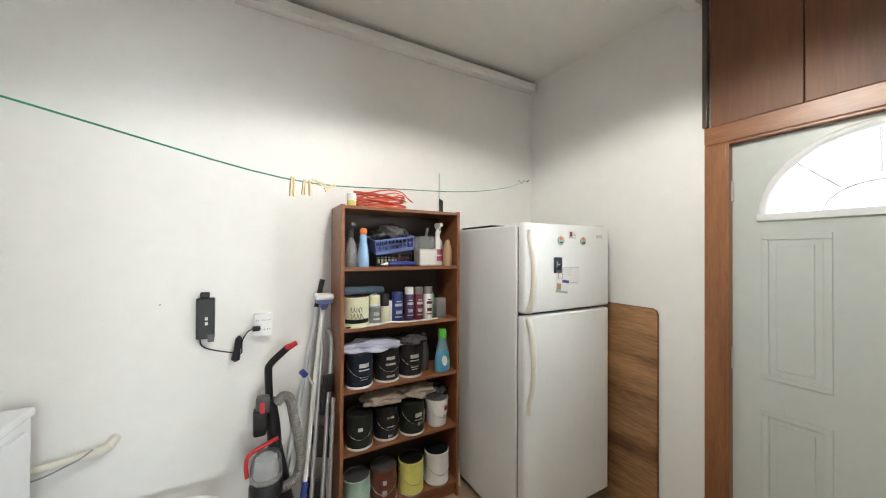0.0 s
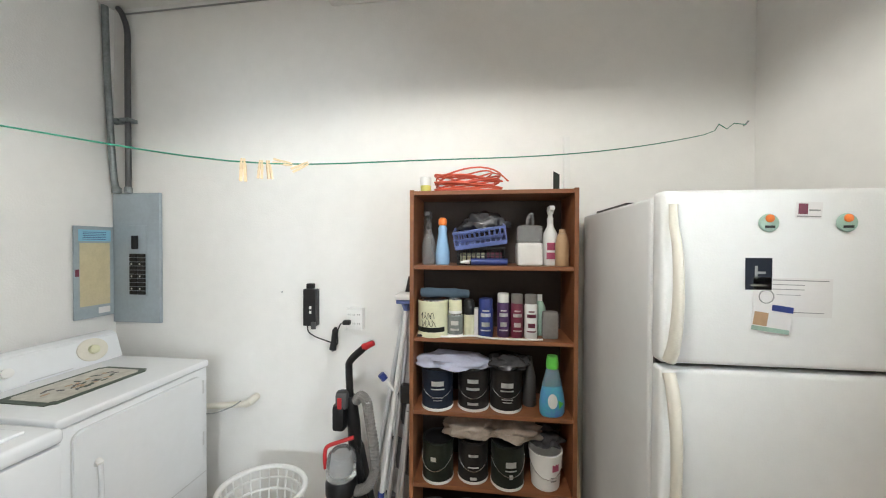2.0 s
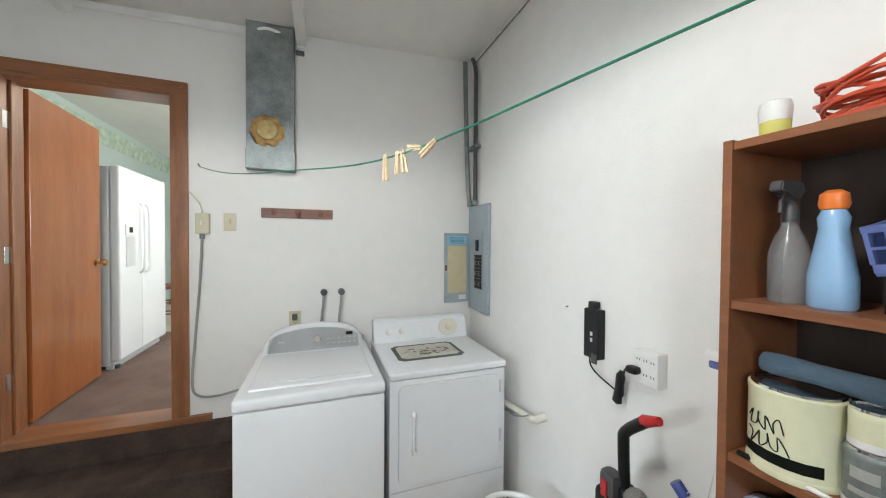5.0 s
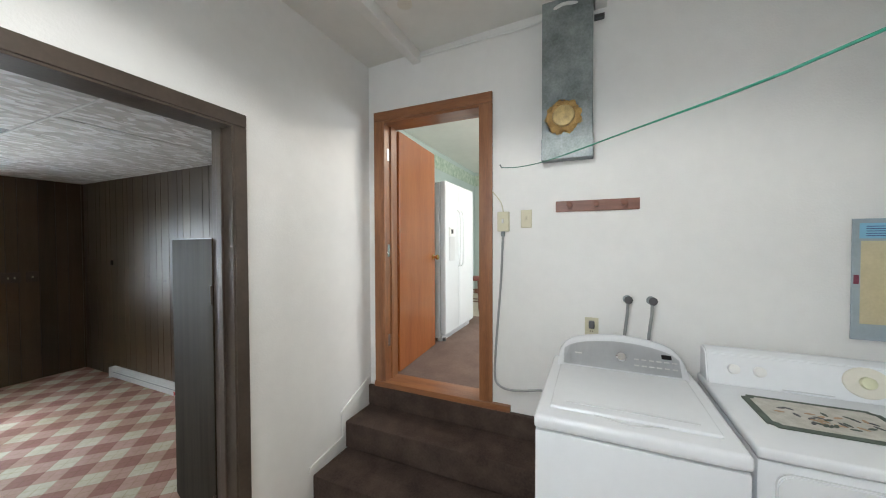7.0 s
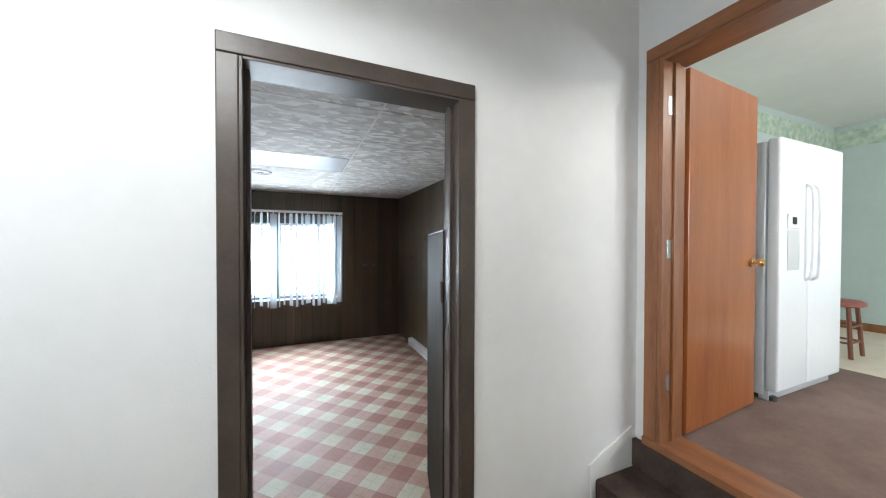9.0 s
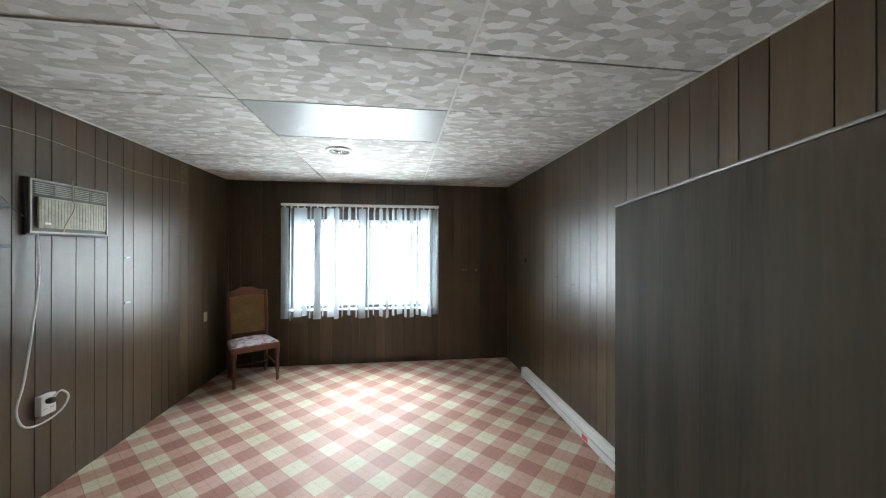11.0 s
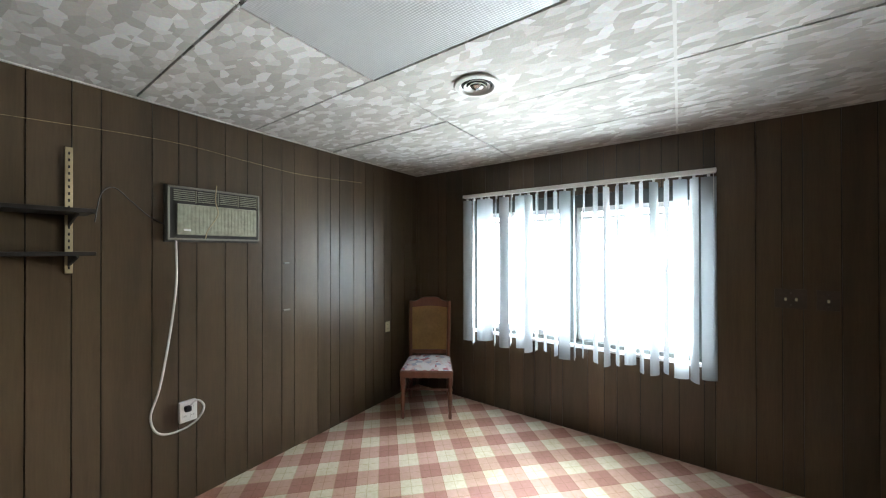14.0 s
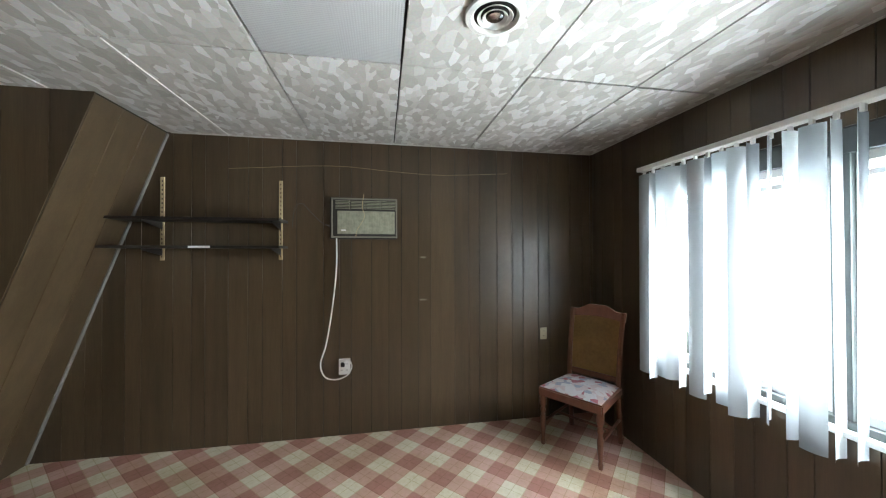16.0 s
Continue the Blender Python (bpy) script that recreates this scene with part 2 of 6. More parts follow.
def vane_fabric():
    m, nt, b = simple_nodes("vertical_blind_fabric")
    N, L = nt.nodes, nt.links
    b.inputs["Base Color"].default_value = (0.36, 0.385, 0.40, 1)
    b.inputs["Roughness"].default_value = 0.75
    tr = N.new("ShaderNodeBsdfTranslucent")
    tr.inputs[0].default_value = (0.72, 0.78, 0.84, 1)
    mx = N.new("ShaderNodeMixShader")
    oi = N.new("ShaderNodeObjectInfo")
    mr = N.new("ShaderNodeMapRange")
    mr.inputs[3].default_value, mr.inputs[4].default_value = 0.05, 0.085
    L.new(oi.outputs["Random"], mr.inputs[0])
    L.new(mr.outputs[0], mx.inputs[0])
    L.new(b.outputs[0], mx.inputs[1])
    L.new(tr.outputs[0], mx.inputs[2])
    L.new(mx.outputs[0], N["Material Output"].inputs[0])
    wv = N.new("ShaderNodeTexNoise")
    wv.inputs["Scale"].default_value = 180
    bp = N.new("ShaderNodeBump")
    bp.inputs["Strength"].default_value, bp.inputs["Distance"].default_value = 0.2, 0.002
    L.new(wv.outputs[0], bp.inputs["Height"])
    L.new(bp.outputs[0], b.inputs["Normal"])
    return m


def gingham():
    """Sheet vinyl: diagonal checks, with fine tile joints and scuffs."""
    m, nt, b = simple_nodes("gingham_vinyl")
    N, L = nt.nodes, nt.links
    P = 0.273
    tc = N.new("ShaderNodeTexCoord")
    mp = N.new("ShaderNodeMapping")
    mp.inputs["Rotation"].default_value = (0, 0, radians(45))
    mp.inputs["Location"].default_value = (0.0113, 0.0453, 0)
    L.new(tc.outputs["Object"], mp.inputs[0])
    sp = N.new("ShaderNodeSeparateXYZ")
    L.new(mp.outputs[0], sp.inputs[0])

    def math(op, a, v=None, c=None):
        n = N.new("ShaderNodeMath")
        n.operation = op
        L.new(a, n.inputs[0])
        if v is not None:
            if isinstance(v, (int, float)):
                n.inputs[1].default_value = v
            else:
                L.new(v, n.inputs[1])
        return n.outputs[0]

    bands, fines = [], []
    for k in (0, 1):
        f = math("FRACT", math("MULTIPLY", sp.outputs[k], 1 / P))
        bands.append(math("GREATER_THAN", f, 0.5))
        g = math("FRACT", math("MULTIPLY", sp.outputs[k], 4 / P))
        fines.append(math("LESS_THAN", g, 0.07))
    s = math("ADD", bands[0], bands[1])
    s2 = math("MULTIPLY", s, 0.5)
    ramp = N.new("ShaderNodeValToRGB")
    ramp.color_ramp.interpolation = "CONSTANT"
    e = ramp.color_ramp.elements
    e[0].position, e[0].color = 0.0, (0.60, 0.565, 0.46, 1)
    e[1].position, e[1].color = 0.75, (0.34, 0.16, 0.135, 1)
    x = e.new(0.25)
    x.color = (0.49, 0.315, 0.26, 1)
    L.new(s2, ramp.inputs[0])
    nz = N.new("ShaderNodeTexNoise")
    nz.inputs["Scale"].default_value, nz.inputs["Detail"].default_value = 2.2, 7
    L.new(tc.outputs["Object"], nz.inputs["Vector"])
    nf = N.new("ShaderNodeTexNoise")
    nf.inputs["Scale"].default_value, nf.inputs["Detail"].default_value = 38, 5
    L.new(tc.outputs["Object"], nf.inputs["Vector"])
    dirt = N.new("ShaderNodeMix")
    dirt.data_type, dirt.blend_type = "RGBA", "MULTIPLY"
    dr = N.new("ShaderNodeValToRGB")
    dr.color_ramp.elements[0].position, dr.color_ramp.elements[0].color = 0.36, (0.70, 0.66, 0.53, 1)
    dr.color_ramp.elements[1].position, dr.color_ramp.elements[1].color = 0.62, (1, 1, 1, 1)
    L.new(math("ADD", math("MULTIPLY", nz.outputs[0], 0.72), math("MULTIPLY", nf.outputs[0], 0.28)), dr.inputs[0])
    dirt.inputs[0].default_value = 0.9
    L.new(ramp.outputs[0], dirt.inputs[6])
    L.new(dr.outputs[0], dirt.inputs[7])
    ln = N.new("ShaderNodeMix")
    ln.data_type, ln.blend_type = "RGBA", "MULTIPLY"
    ln.inputs[7].default_value = (0.72, 0.70, 0.55, 1)
    mxl = math("MAXIMUM", fines[0], fines[1])
    L.new(math("MULTIPLY", mxl, 0.7), ln.inputs[0])
    L.new(dirt.outputs[2], ln.inputs[6])
    L.new(ln.outputs[2], b.inputs["Base Color"])
    b.inputs["Specular IOR Level"].default_value = 0.3
    rr = N.new("ShaderNodeMapRange")
    rr.inputs[3].default_value, rr.inputs[4].default_value = 0.48, 0.72
    L.new(nz.outputs[0], rr.inputs[0])
    L.new(rr.outputs[0], b.inputs["Roughness"])
    bp = N.new("ShaderNodeBump")
    bp.inputs["Strength"].default_value, bp.inputs["Distance"].default_value = 0.25, 0.002
    L.new(math("SUBTRACT", nf.outputs[0], mxl), bp.inputs["Height"])
    L.new(bp.outputs[0], b.inputs["Normal"])
    return m


def leaf_tile():
    """Vinyl-faced ceiling tile with overlapping angular flakes in two greys."""
    m, nt, b = simple_nodes("flake_pattern_ceiling_tile")
    N, L = nt.nodes, nt.links
    tc = N.new("ShaderNodeTexCoord")
    v = N.new("ShaderNodeTexVoronoi")
    v.distance = "EUCLIDEAN"
    v.inputs["Scale"].default_value = 20.0
    mp = N.new("ShaderNodeMapping")
    mp.inputs["Rotation"].default_value = (0, 0, radians(28))
    mp.inputs["Scale"].default_value = (0.7, 1.35, 1)
    L.new(tc.outputs["Object"], mp.inputs[0])
    L.new(mp.outputs[0], v.inputs["Vector"])
    sx = N.new("ShaderNodeSeparateColor")
    L.new(v.outputs["Color"], sx.inputs[0])
    ramp = N.new("ShaderNodeValToRGB")
    e = ramp.color_ramp.elements
    e[0].position, e[0].color = 0.1, (0.47, 0.45, 0.415, 1)
    e[1].position, e[1].color = 0.95, (0.77, 0.765, 0.75, 1)
    x = e.new(0.55)
    x.color = (0.57, 0.555, 0.52, 1)
    L.new(sx.outputs[0], ramp.inputs[0])
    nz = N.new("ShaderNodeTexNoise")
    nz.inputs["Scale"].default_value, nz.inputs["Detail"].default_value = 90, 4
    L.new(tc.outputs["Object"], nz.inputs["Vector"])
    mx = N.new("ShaderNodeMix")
    mx.data_type, mx.blend_type = "RGBA", "MULTIPLY"
    mx.inputs[0].default_value = 0.25
    L.new(ramp.outputs[0], mx.inputs[6])
    L.new(nz.outputs["Color"], mx.inputs[7])
    L.new(mx.outputs[2], b.inputs["Base Color"])
    b.inputs["Roughness"].default_value, b.inputs["Specular IOR Level"].default_value = 0.8, 0.25
    bp = N.new("ShaderNodeBump")
    bp.inputs["Strength"].default_value, bp.inputs["Distance"].default_value = 0.35, 0.002
    L.new(nz.outputs[0], bp.inputs["Height"])
    L.new(bp.outputs[0], b.inputs["Normal"])
    return m


def lens():
    """Prismatic diffuser of the ceiling fixture."""
    m, nt, b = simple_nodes("prismatic_diffuser")
    N, L = nt.nodes, nt.links
    b.inputs["Base Color"].default_value = (0.50, 0.51, 0.51, 1)
    b.inputs["Roughness"].default_value = 0.16
    b.inputs["Specular IOR Level"].default_value = 0.7
    b.inputs["Coat Weight"].default_value, b.inputs["Coat Roughness"].default_value = 0.25, 0.2
    tc = N.new("ShaderNodeTexCoord")
    wv = N.new("ShaderNodeTexWave")
    wv.inputs["Scale"].default_value = 30
    L.new(tc.outputs["Object"], wv.inputs["Vector"])
    w2 = N.new("ShaderNodeTexWave")
    w2.bands_direction = "Y"
    w2.inputs["Scale"].default_value = 30
    L.new(tc.outputs["Object"], w2.inputs["Vector"])
    ad = N.new("ShaderNodeMath")
    L.new(wv.outputs[0], ad.inputs[0])
    L.new(w2.outputs[0], ad.inputs[1])
    bp = N.new("ShaderNodeBump")
    bp.inputs["Strength"].default_value, bp.inputs["Distance"].default_value = 0.35, 0.002
    L.new(ad.outputs[0], bp.inputs["Height"])
    L.new(bp.outputs[0], b.inputs["Normal"])
    return m


def floral():
    m, nt, b = simple_nodes("floral_seat_fabric")
    N, L = nt.nodes, nt.links
    tc = N.new("ShaderNodeTexCoord")
    v = N.new("ShaderNodeTexVoronoi")
    v.inputs["Scale"].default_value = 26
    L.new(tc.outputs["Object"], v.inputs["Vector"])
    sx = N.new("ShaderNodeSeparateColor")
    L.new(v.outputs["Color"], sx.inputs[0])
    ramp = N.new("ShaderNodeValToRGB")
    ramp.color_ramp.interpolation = "CONSTANT"
    e = ramp.color_ramp.elements
    e[0].position, e[0].color = 0.0, (0.64, 0.61, 0.62, 1)
    e[1].position, e[1].color = 0.8, (0.40, 0.16, 0.19, 1)
    for p, c in ((0.45, (0.36, 0.38, 0.46, 1)), (0.6, (0.60, 0.50, 0.50, 1))):
        x = e.new(p)
        x.color = c
    L.new(sx.outputs[1], ramp.inputs[0])
    L.new(ramp.outputs[0], b.inputs["Base Color"])
    b.inputs["Roughness"].default_value = 0.85
    return m


M_GLASS, M_VANE, M_GING, M_TILE, M_LENS, M_FLORAL = glass(), vane_fabric(), gingham(), leaf_tile(), lens(), floral()


# ---- mesh helpers ----
def part(name, bm, material, parent=None, label="", smooth=None):
    me = bpy.data.meshes.new(name)
    bmesh.ops.recalc_face_normals(bm, faces=bm.faces)
    bm.to_mesh(me)
    bm.free()
    me.materials.append(material)
    if smooth:
        me.shade_smooth()
        me.set_sharp_from_angle(angle=radians(smooth))
    ob = new(name, me)
    if parent:
        ob.parent = parent
    if label:
        ob["label"] = label
    return ob


def thing(name, label, category, at=None, group="", kind=""):
    ob = tagged(new(name), label, category, group, kind)
    if at is not None:
        ob.matrix_basis = at
    return ob


def box(x0, x1, y0, y1, z0, z1, bevel=0.0, bm=None, m=None, seg=2):
    own = bmesh.new()
    bmesh.ops.create_cube(own, size=1)
    bmesh.ops.transform(own, matrix=Matrix.LocRotScale(((x0 + x1) / 2, (y0 + y1) / 2, (z0 + z1) / 2), None, (abs(x1 - x0), abs(y1 - y0), abs(z1 - z0))), verts=own.verts)
    if bevel:
        bmesh.ops.bevel(own, geom=own.edges, offset=bevel, segments=seg, profile=0.6, affect="EDGES", clamp_overlap=True)
    return merge(bm, own, m)


def merge(bm, own, m=None):
    if m is not None:
        bmesh.ops.transform(own, matrix=m, verts=own.verts)
    if bm is None:
        return own
    tmp = bpy.data.meshes.new("t")
    own.to_mesh(tmp)
    own.free()
    bm.from_mesh(tmp)
    bpy.data.meshes.remove(tmp)
    return bm


def lathe(profile, seg=24, m=None, bm=None, sx=1.0, sy=1.0):
    """Turned solid from (radius, height) pairs about z."""
    own = bmesh.new()
    rings = []
    for r, z in profile:
        r = max(r, 0.0004)
        rings.append([own.verts.new((r * sx * math.cos(2 * math.pi * i / seg), r * sy * math.sin(2 * math.pi * i / seg), z)) for i in range(seg)])
    for a, b in zip(rings, rings[1:]):
        for i in range(seg):
            own.faces.new((a[i], a[(i + 1) % seg], b[(i + 1) % seg], b[i]))
    own.faces.new(rings[0][::-1])
    own.faces.new(rings[-1])
    return merge(bm, own, m)


def smooth_path(pts, n=6):
    """Catmull-Rom through the points."""
    p = [Vector(q) for q in pts]
    p = [2 * p[0] - p[1]] + p + [2 * p[-1] - p[-2]]
    out = []
    for i in range(1, len(p) - 2):
        a, b, c, d = p[i - 1:i + 3]
        for k in range(n):
            t = k / n
            out.append(0.5 * (2 * b + (c - a) * t + (2 * a - 5 * b + 4 * c - d) * t * t + (3 * b - a - 3 * c + d) * t ** 3))
    out.append(p[-2])
    return out


def tube(pts, r, seg=8, bm=None, curve=0, ribs=0.0):
    path = smooth_path(pts, curve) if curve else [Vector(q) for q in pts]
    own = bmesh.new()
    rings = []
    up = Vector((0.13, 0.21, 0.97))
    for i, q in enumerate(path):
        d = (path[min(i + 1, len(path) - 1)] - path[max(i - 1, 0)]).normalized()
        s = d.cross(up)
        if s.length < 0.05:
            s = d.cross(Vector((1, 0, 0)))
        s.normalize()
        u = s.cross(d)
        up = u
        rad = (r[min(i, len(r) - 1)] if isinstance(r, (list, tuple)) else r) * (1 + ribs * (i % 2))
        rings.append([own.verts.new(q + rad * (math.cos(2 * math.pi * k / seg) * s + math.sin(2 * math.pi * k / seg) * u)) for k in range(seg)])
    for a, b in zip(rings, rings[1:]):
        for k in range(seg):
            own.faces.new((a[k], a[(k + 1) % seg], b[(k + 1) % seg], b[k]))
    own.faces.new(rings[0][::-1])
    own.faces.new(rings[-1])
    return merge(bm, own)


def prism(outline, axis, a, b, bevel=0.0, bm=None):
    """A flat outline pushed along an axis: 'x' takes (y, z), 'y' takes (x, z), 'z' takes (x, y)."""
    own = bmesh.new()

    def put(p, d):
        return (d, p[0], p[1]) if axis == "x" else (p[0], d, p[1]) if axis == "y" else (p[0], p[1], d)
    va = [own.verts.new(put(p, a)) for p in outline]
    vb = [own.verts.new(put(p, b)) for p in outline]
    n = len(outline)
    own.faces.new(va)
    own.faces.new(vb[::-1])
    for i in range(n):
        own.faces.new((va[i], vb[i], vb[(i + 1) % n], va[(i + 1) % n]))
    if bevel:
        bmesh.ops.bevel(own, geom=own.edges, offset=bevel, segments=2, affect="EDGES", clamp_overlap=True)
    return merge(bm, own)


def crumple(w, d, h, seed, n=14, bm=None, m=None, amp=0.5):
    """A soft crumpled heap of cloth or film."""
    own = bmesh.new()
    bmesh.ops.create_icosphere(own, subdivisions=4, radius=1)
    for v in own.verts:
        c = v.co.copy()
        k = 1 + amp * noise.noise(c * 2.2 + Vector((seed, 0, 0))) + 0.25 * amp * noise.noise(c * 6 + Vector((0, seed, 0)))
        v.co = Vector((c.x * w / 2 * k, c.y * d / 2 * k, max(c.z, -0.35) * h / 2 * k))
    return merge(bm, own, m)


def structure(name, bm, material, label, category):
    return tagged(part(name, bm, material), label, category, kind="structure")


# ---- plan ----
E, N_, W, S = 2.375, 2.11, -1.135, -0.645      # laundry's wall faces
PE, PN, PW, PS = 2.413, -0.765, -1.10, -4.965  # panel room's wall faces
PC = 2.295                                     # panel room's ceiling
KF = 0.54                                      # kitchen floor
BX0, BX1, BZ = -0.096, 0.662, 2.092            # brown doorway
KY0, KY1, KZ = -0.525, 0.225, 2.425            # kitchen doorway
EY0, EY1, EZ = -0.15, 0.765, 2.09              # entry doorway
WX0, WX1, WZ0, WZ1 = -0.10, 1.70, 0.70, 1.93   # window


def ceil_z(y):
    return 2.835 + (y - S) * 0.125 / (N_ - S)


# ---- structure ----
structure("ground", box(-60, 60, -60, 60, -0.3, -0.12), M_GROUND, "grassy ground outside the house", "ground")
structure("floor_laundry", box(W - 0.1, E + 0.1, -0.70, N_ + 0.1, -0.1, 0.0), M_LFLOOR, "worn tan vinyl laundry floor", "floor")
structure("floor_panel_room", box(PW - 0.05, PE + 0.05, PS - 0.05, -0.70, -0.1, 0.0), M_GING, "red and cream gingham sheet vinyl floor, scuffed", "floor")
structure("floor_kitchen", box(-3.45, W - 0.137, -1.35, 2.6, KF - 0.1, KF), M_CARPETK, "brown kitchen carpet", "floor")
structure("floor_kitchen_vinyl", box(-5.55, -3.45, -1.35, 2.6, KF - 0.1, KF), M_KVINYL, "pale beige kitchen vinyl floor", "floor")

bm = box(W - 0.14, E + 0.2, N_, N_ + 0.15, -0.1, 3.1)
structure("wall_north", bm, M_WALL, "white painted laundry wall", "wall")
bm = box(E, E + 0.16, EY1, N_, -0.1, 3.1)
box(E, E + 0.16, S, EY0, -0.1, 3.1, bm=bm)
box(E + 0.016, E + 0.16, EY0, EY1, EZ + 0.001, 3.1, bm=bm)
structure("wall_east", bm, M_WALL, "white painted wall around the entry door", "wall")
bm = box(W - 0.14, W, KY1, N_, -0.1, 3.1)
box(W - 0.14, W, S, KY0, -0.1, 3.1, bm=bm)
box(W - 0.14, W, KY0, KY1, KZ, 3.1, bm=bm)
box(W - 0.14, W, KY0, KY1, -0.1, KF - 0.012, bm=bm)
structure("wall_west", bm, M_WALL, "white painted laundry wall beside the kitchen door", "wall")
bm = box(BX1, E + 0.2, -0.70, S, -0.1, 3.1)
box(W - 0.14, BX0, -0.70, S, -0.1, 3.1, bm=bm)
box(BX0, BX1, -0.70, S, BZ, 3.1, bm=bm)
structure("wall_south", bm, M_WALL, "white painted wall with the brown doorway", "wall")
bm = bmesh.new()
prism([(S - 0.1, ceil_z(S - 0.1)), (N_ + 0.1, ceil_z(N_ + 0.1)), (N_ + 0.1, 3.2), (S - 0.1, 3.2)], "x", W - 0.14, E + 0.2, bm=bm)
structure("ceiling_laundry", bm, M_CEIL, "white painted sloping laundry ceiling", "ceiling")
for i, y in enumerate((-0.245, 0.90)):
    structure("trim_ceiling_batten", box(W, E, y - 0.03, y + 0.03, ceil_z(y) - 0.075, ceil_z(y) + 0.02, 0.004), M_TRIMW, "white painted ceiling batten", "trim")

# panel room shell: dark backing behind separate boards
bm = box(PE + 0.007, PE + 0.15, PS - 0.2, -0.70, -0.1, 2.6)
wall_pe = structure("wall_panel_east", bm, M_GROOVE, "dark brown wood panelled wall", "wall")
bm = box(PW - 0.15, PW - 0.007, PS - 0.2, -0.70, -0.1, 2.6)
wall_pw = structure("wall_panel_west", bm, M_GROOVE, "dark brown wood panelled wall with scratches", "wall")
bm = box(WX1, PE + 0.007, PS - 0.16, PS - 0.007, -0.1, 2.6)
box(PW - 0.007, WX0, PS - 0.16, PS - 0.007, -0.1, 2.6, bm=bm)
box(WX0, WX1, PS - 0.16, PS - 0.007, -0.1, WZ0, bm=bm)
box(WX0, WX1, PS - 0.16, PS - 0.007, WZ1, 2.6, bm=bm)
wall_ps = structure("wall_panel_south", bm, M_GROOVE, "dark brown wood panelled wall under the window", "wall")
bm = box(BX1, PE + 0.007, -0.758, -0.70, -0.1, 2.6)
box(PW - 0.007, BX0, -0.758, -0.70, -0.1, 2.6, bm=bm)
box(BX0, BX1, -0.758, -0.70, BZ, 2.6, bm=bm)
wall_pn = structure("wall_panel_north", bm, M_GROOVE, "dark brown wood panelled wall around the doorway", "wall")

# suspended ceiling: tiles and tees in one mesh each
# slab painted near-black for the shade seen through the tile joints
structure("ceiling_plenum", box(PW - 0.1, PE + 0.1, PS - 0.1, -0.70, PC + 0.03, PC + 0.3), M_GROOVE, "near-black slab standing for the shade above the ceiling tiles", "ceiling")
bm = bmesh.new()
XS, YS = [PW, 0.045, 1.245, PE], [PS, -4.45, -3.845, -3.215, -2.605, -2.0, -1.39, PN]
rng = random.Random(4)
for xa, xb in zip(XS, XS[1:]):
    for ya, yb in zip(YS, YS[1:]):
        if xa == 0.045 and ya == -3.215:
            continue
        dz = rng.uniform(-0.001, 0.004)
        box(xa + 0.004, xb - 0.004, ya + 0.004, yb - 0.004, PC + dz, PC + 0.02, 0.0015, bm=bm, seg=1)
structure("ceiling_panel_room", bm, M_TILE, "suspended ceiling of grey and white flake-patterned tiles", "ceiling")
bm = bmesh.new()
for x in XS[1:2]:
    box(x - 0.006, x + 0.006, PS, PN, PC - 0.0035, PC + 0.01, bm=bm)
for q in ((1.251, PE - 0.012, -2.006, -1.994), (PW, PW + 0.012, PS, PN), (PE - 0.012, PE, PS, -1.62), (PW + 0.012, PE - 0.012, PS, PS + 0.012)):
    box(*q, PC - 0.003, PC + 0.01, bm=bm)
structure("trim_ceiling_grid", bm, M_GRIDW, "white metal ceiling grid", "trim")

# kitchen shell
bm = box(-5.6, -5.45, -1.5, 2.7, 0.3, 3.2)
structure("wall_kitchen_west", bm, M_GREEN, "mint green kitchen wall", "wall")
structure("wall_kitchen_south", box(-5.45, W - 0.14, -1.5, -1.28, 0.3, 3.2), M_GREEN, "mint green kitchen wall behind the fridge", "wall")
# unseen wall; its opening is added to let the fill lamp in
bm = box(-5.45, -4.1, 2.5, 2.65, 0.3, 3.2)
box(-2.5, W - 0.14, 2.5, 2.65, 0.3, 3.2, bm=bm)
box(-4.1, -2.5, 2.5, 2.65, 0.3, 1.35, bm=bm)
box(-4.1, -2.5, 2.5, 2.65, 2.5, 3.2, bm=bm)
structure("wall_kitchen_north", bm, M_GREEN, "mint green kitchen wall with an added opening for a fill lamp", "wall")
structure("wall_kitchen_east", box(W - 0.16, W - 0.14, KY1 + 0.07, 2.5, 0.3, 3.2), M_GREEN, "mint green kitchen wall", "wall")
structure("ceiling_kitchen", box(-5.6, W - 0.02, -1.5, 2.7, 2.93, 3.2), M_CEIL, "white kitchen ceiling", "ceiling")
structure("trim_wallpaper_border", box(-5.45, -5.445, -1.28, 2.5, 2.66, 2.86), M_BORDER, "leafy wallpaper border below the ceiling", "trim")
structure("trim_wallpaper_border", box(-5.44, W - 0.15, -1.28, -1.275, 2.66, 2.86), M_BORDER, "leafy wallpaper border below the ceiling", "trim")
structure("baseboard_kitchen", box(-5.45, -5.435, -1.28, 2.5, KF, KF + 0.09, 0.003), M_OAK, "varnished wood baseboard", "baseboard")


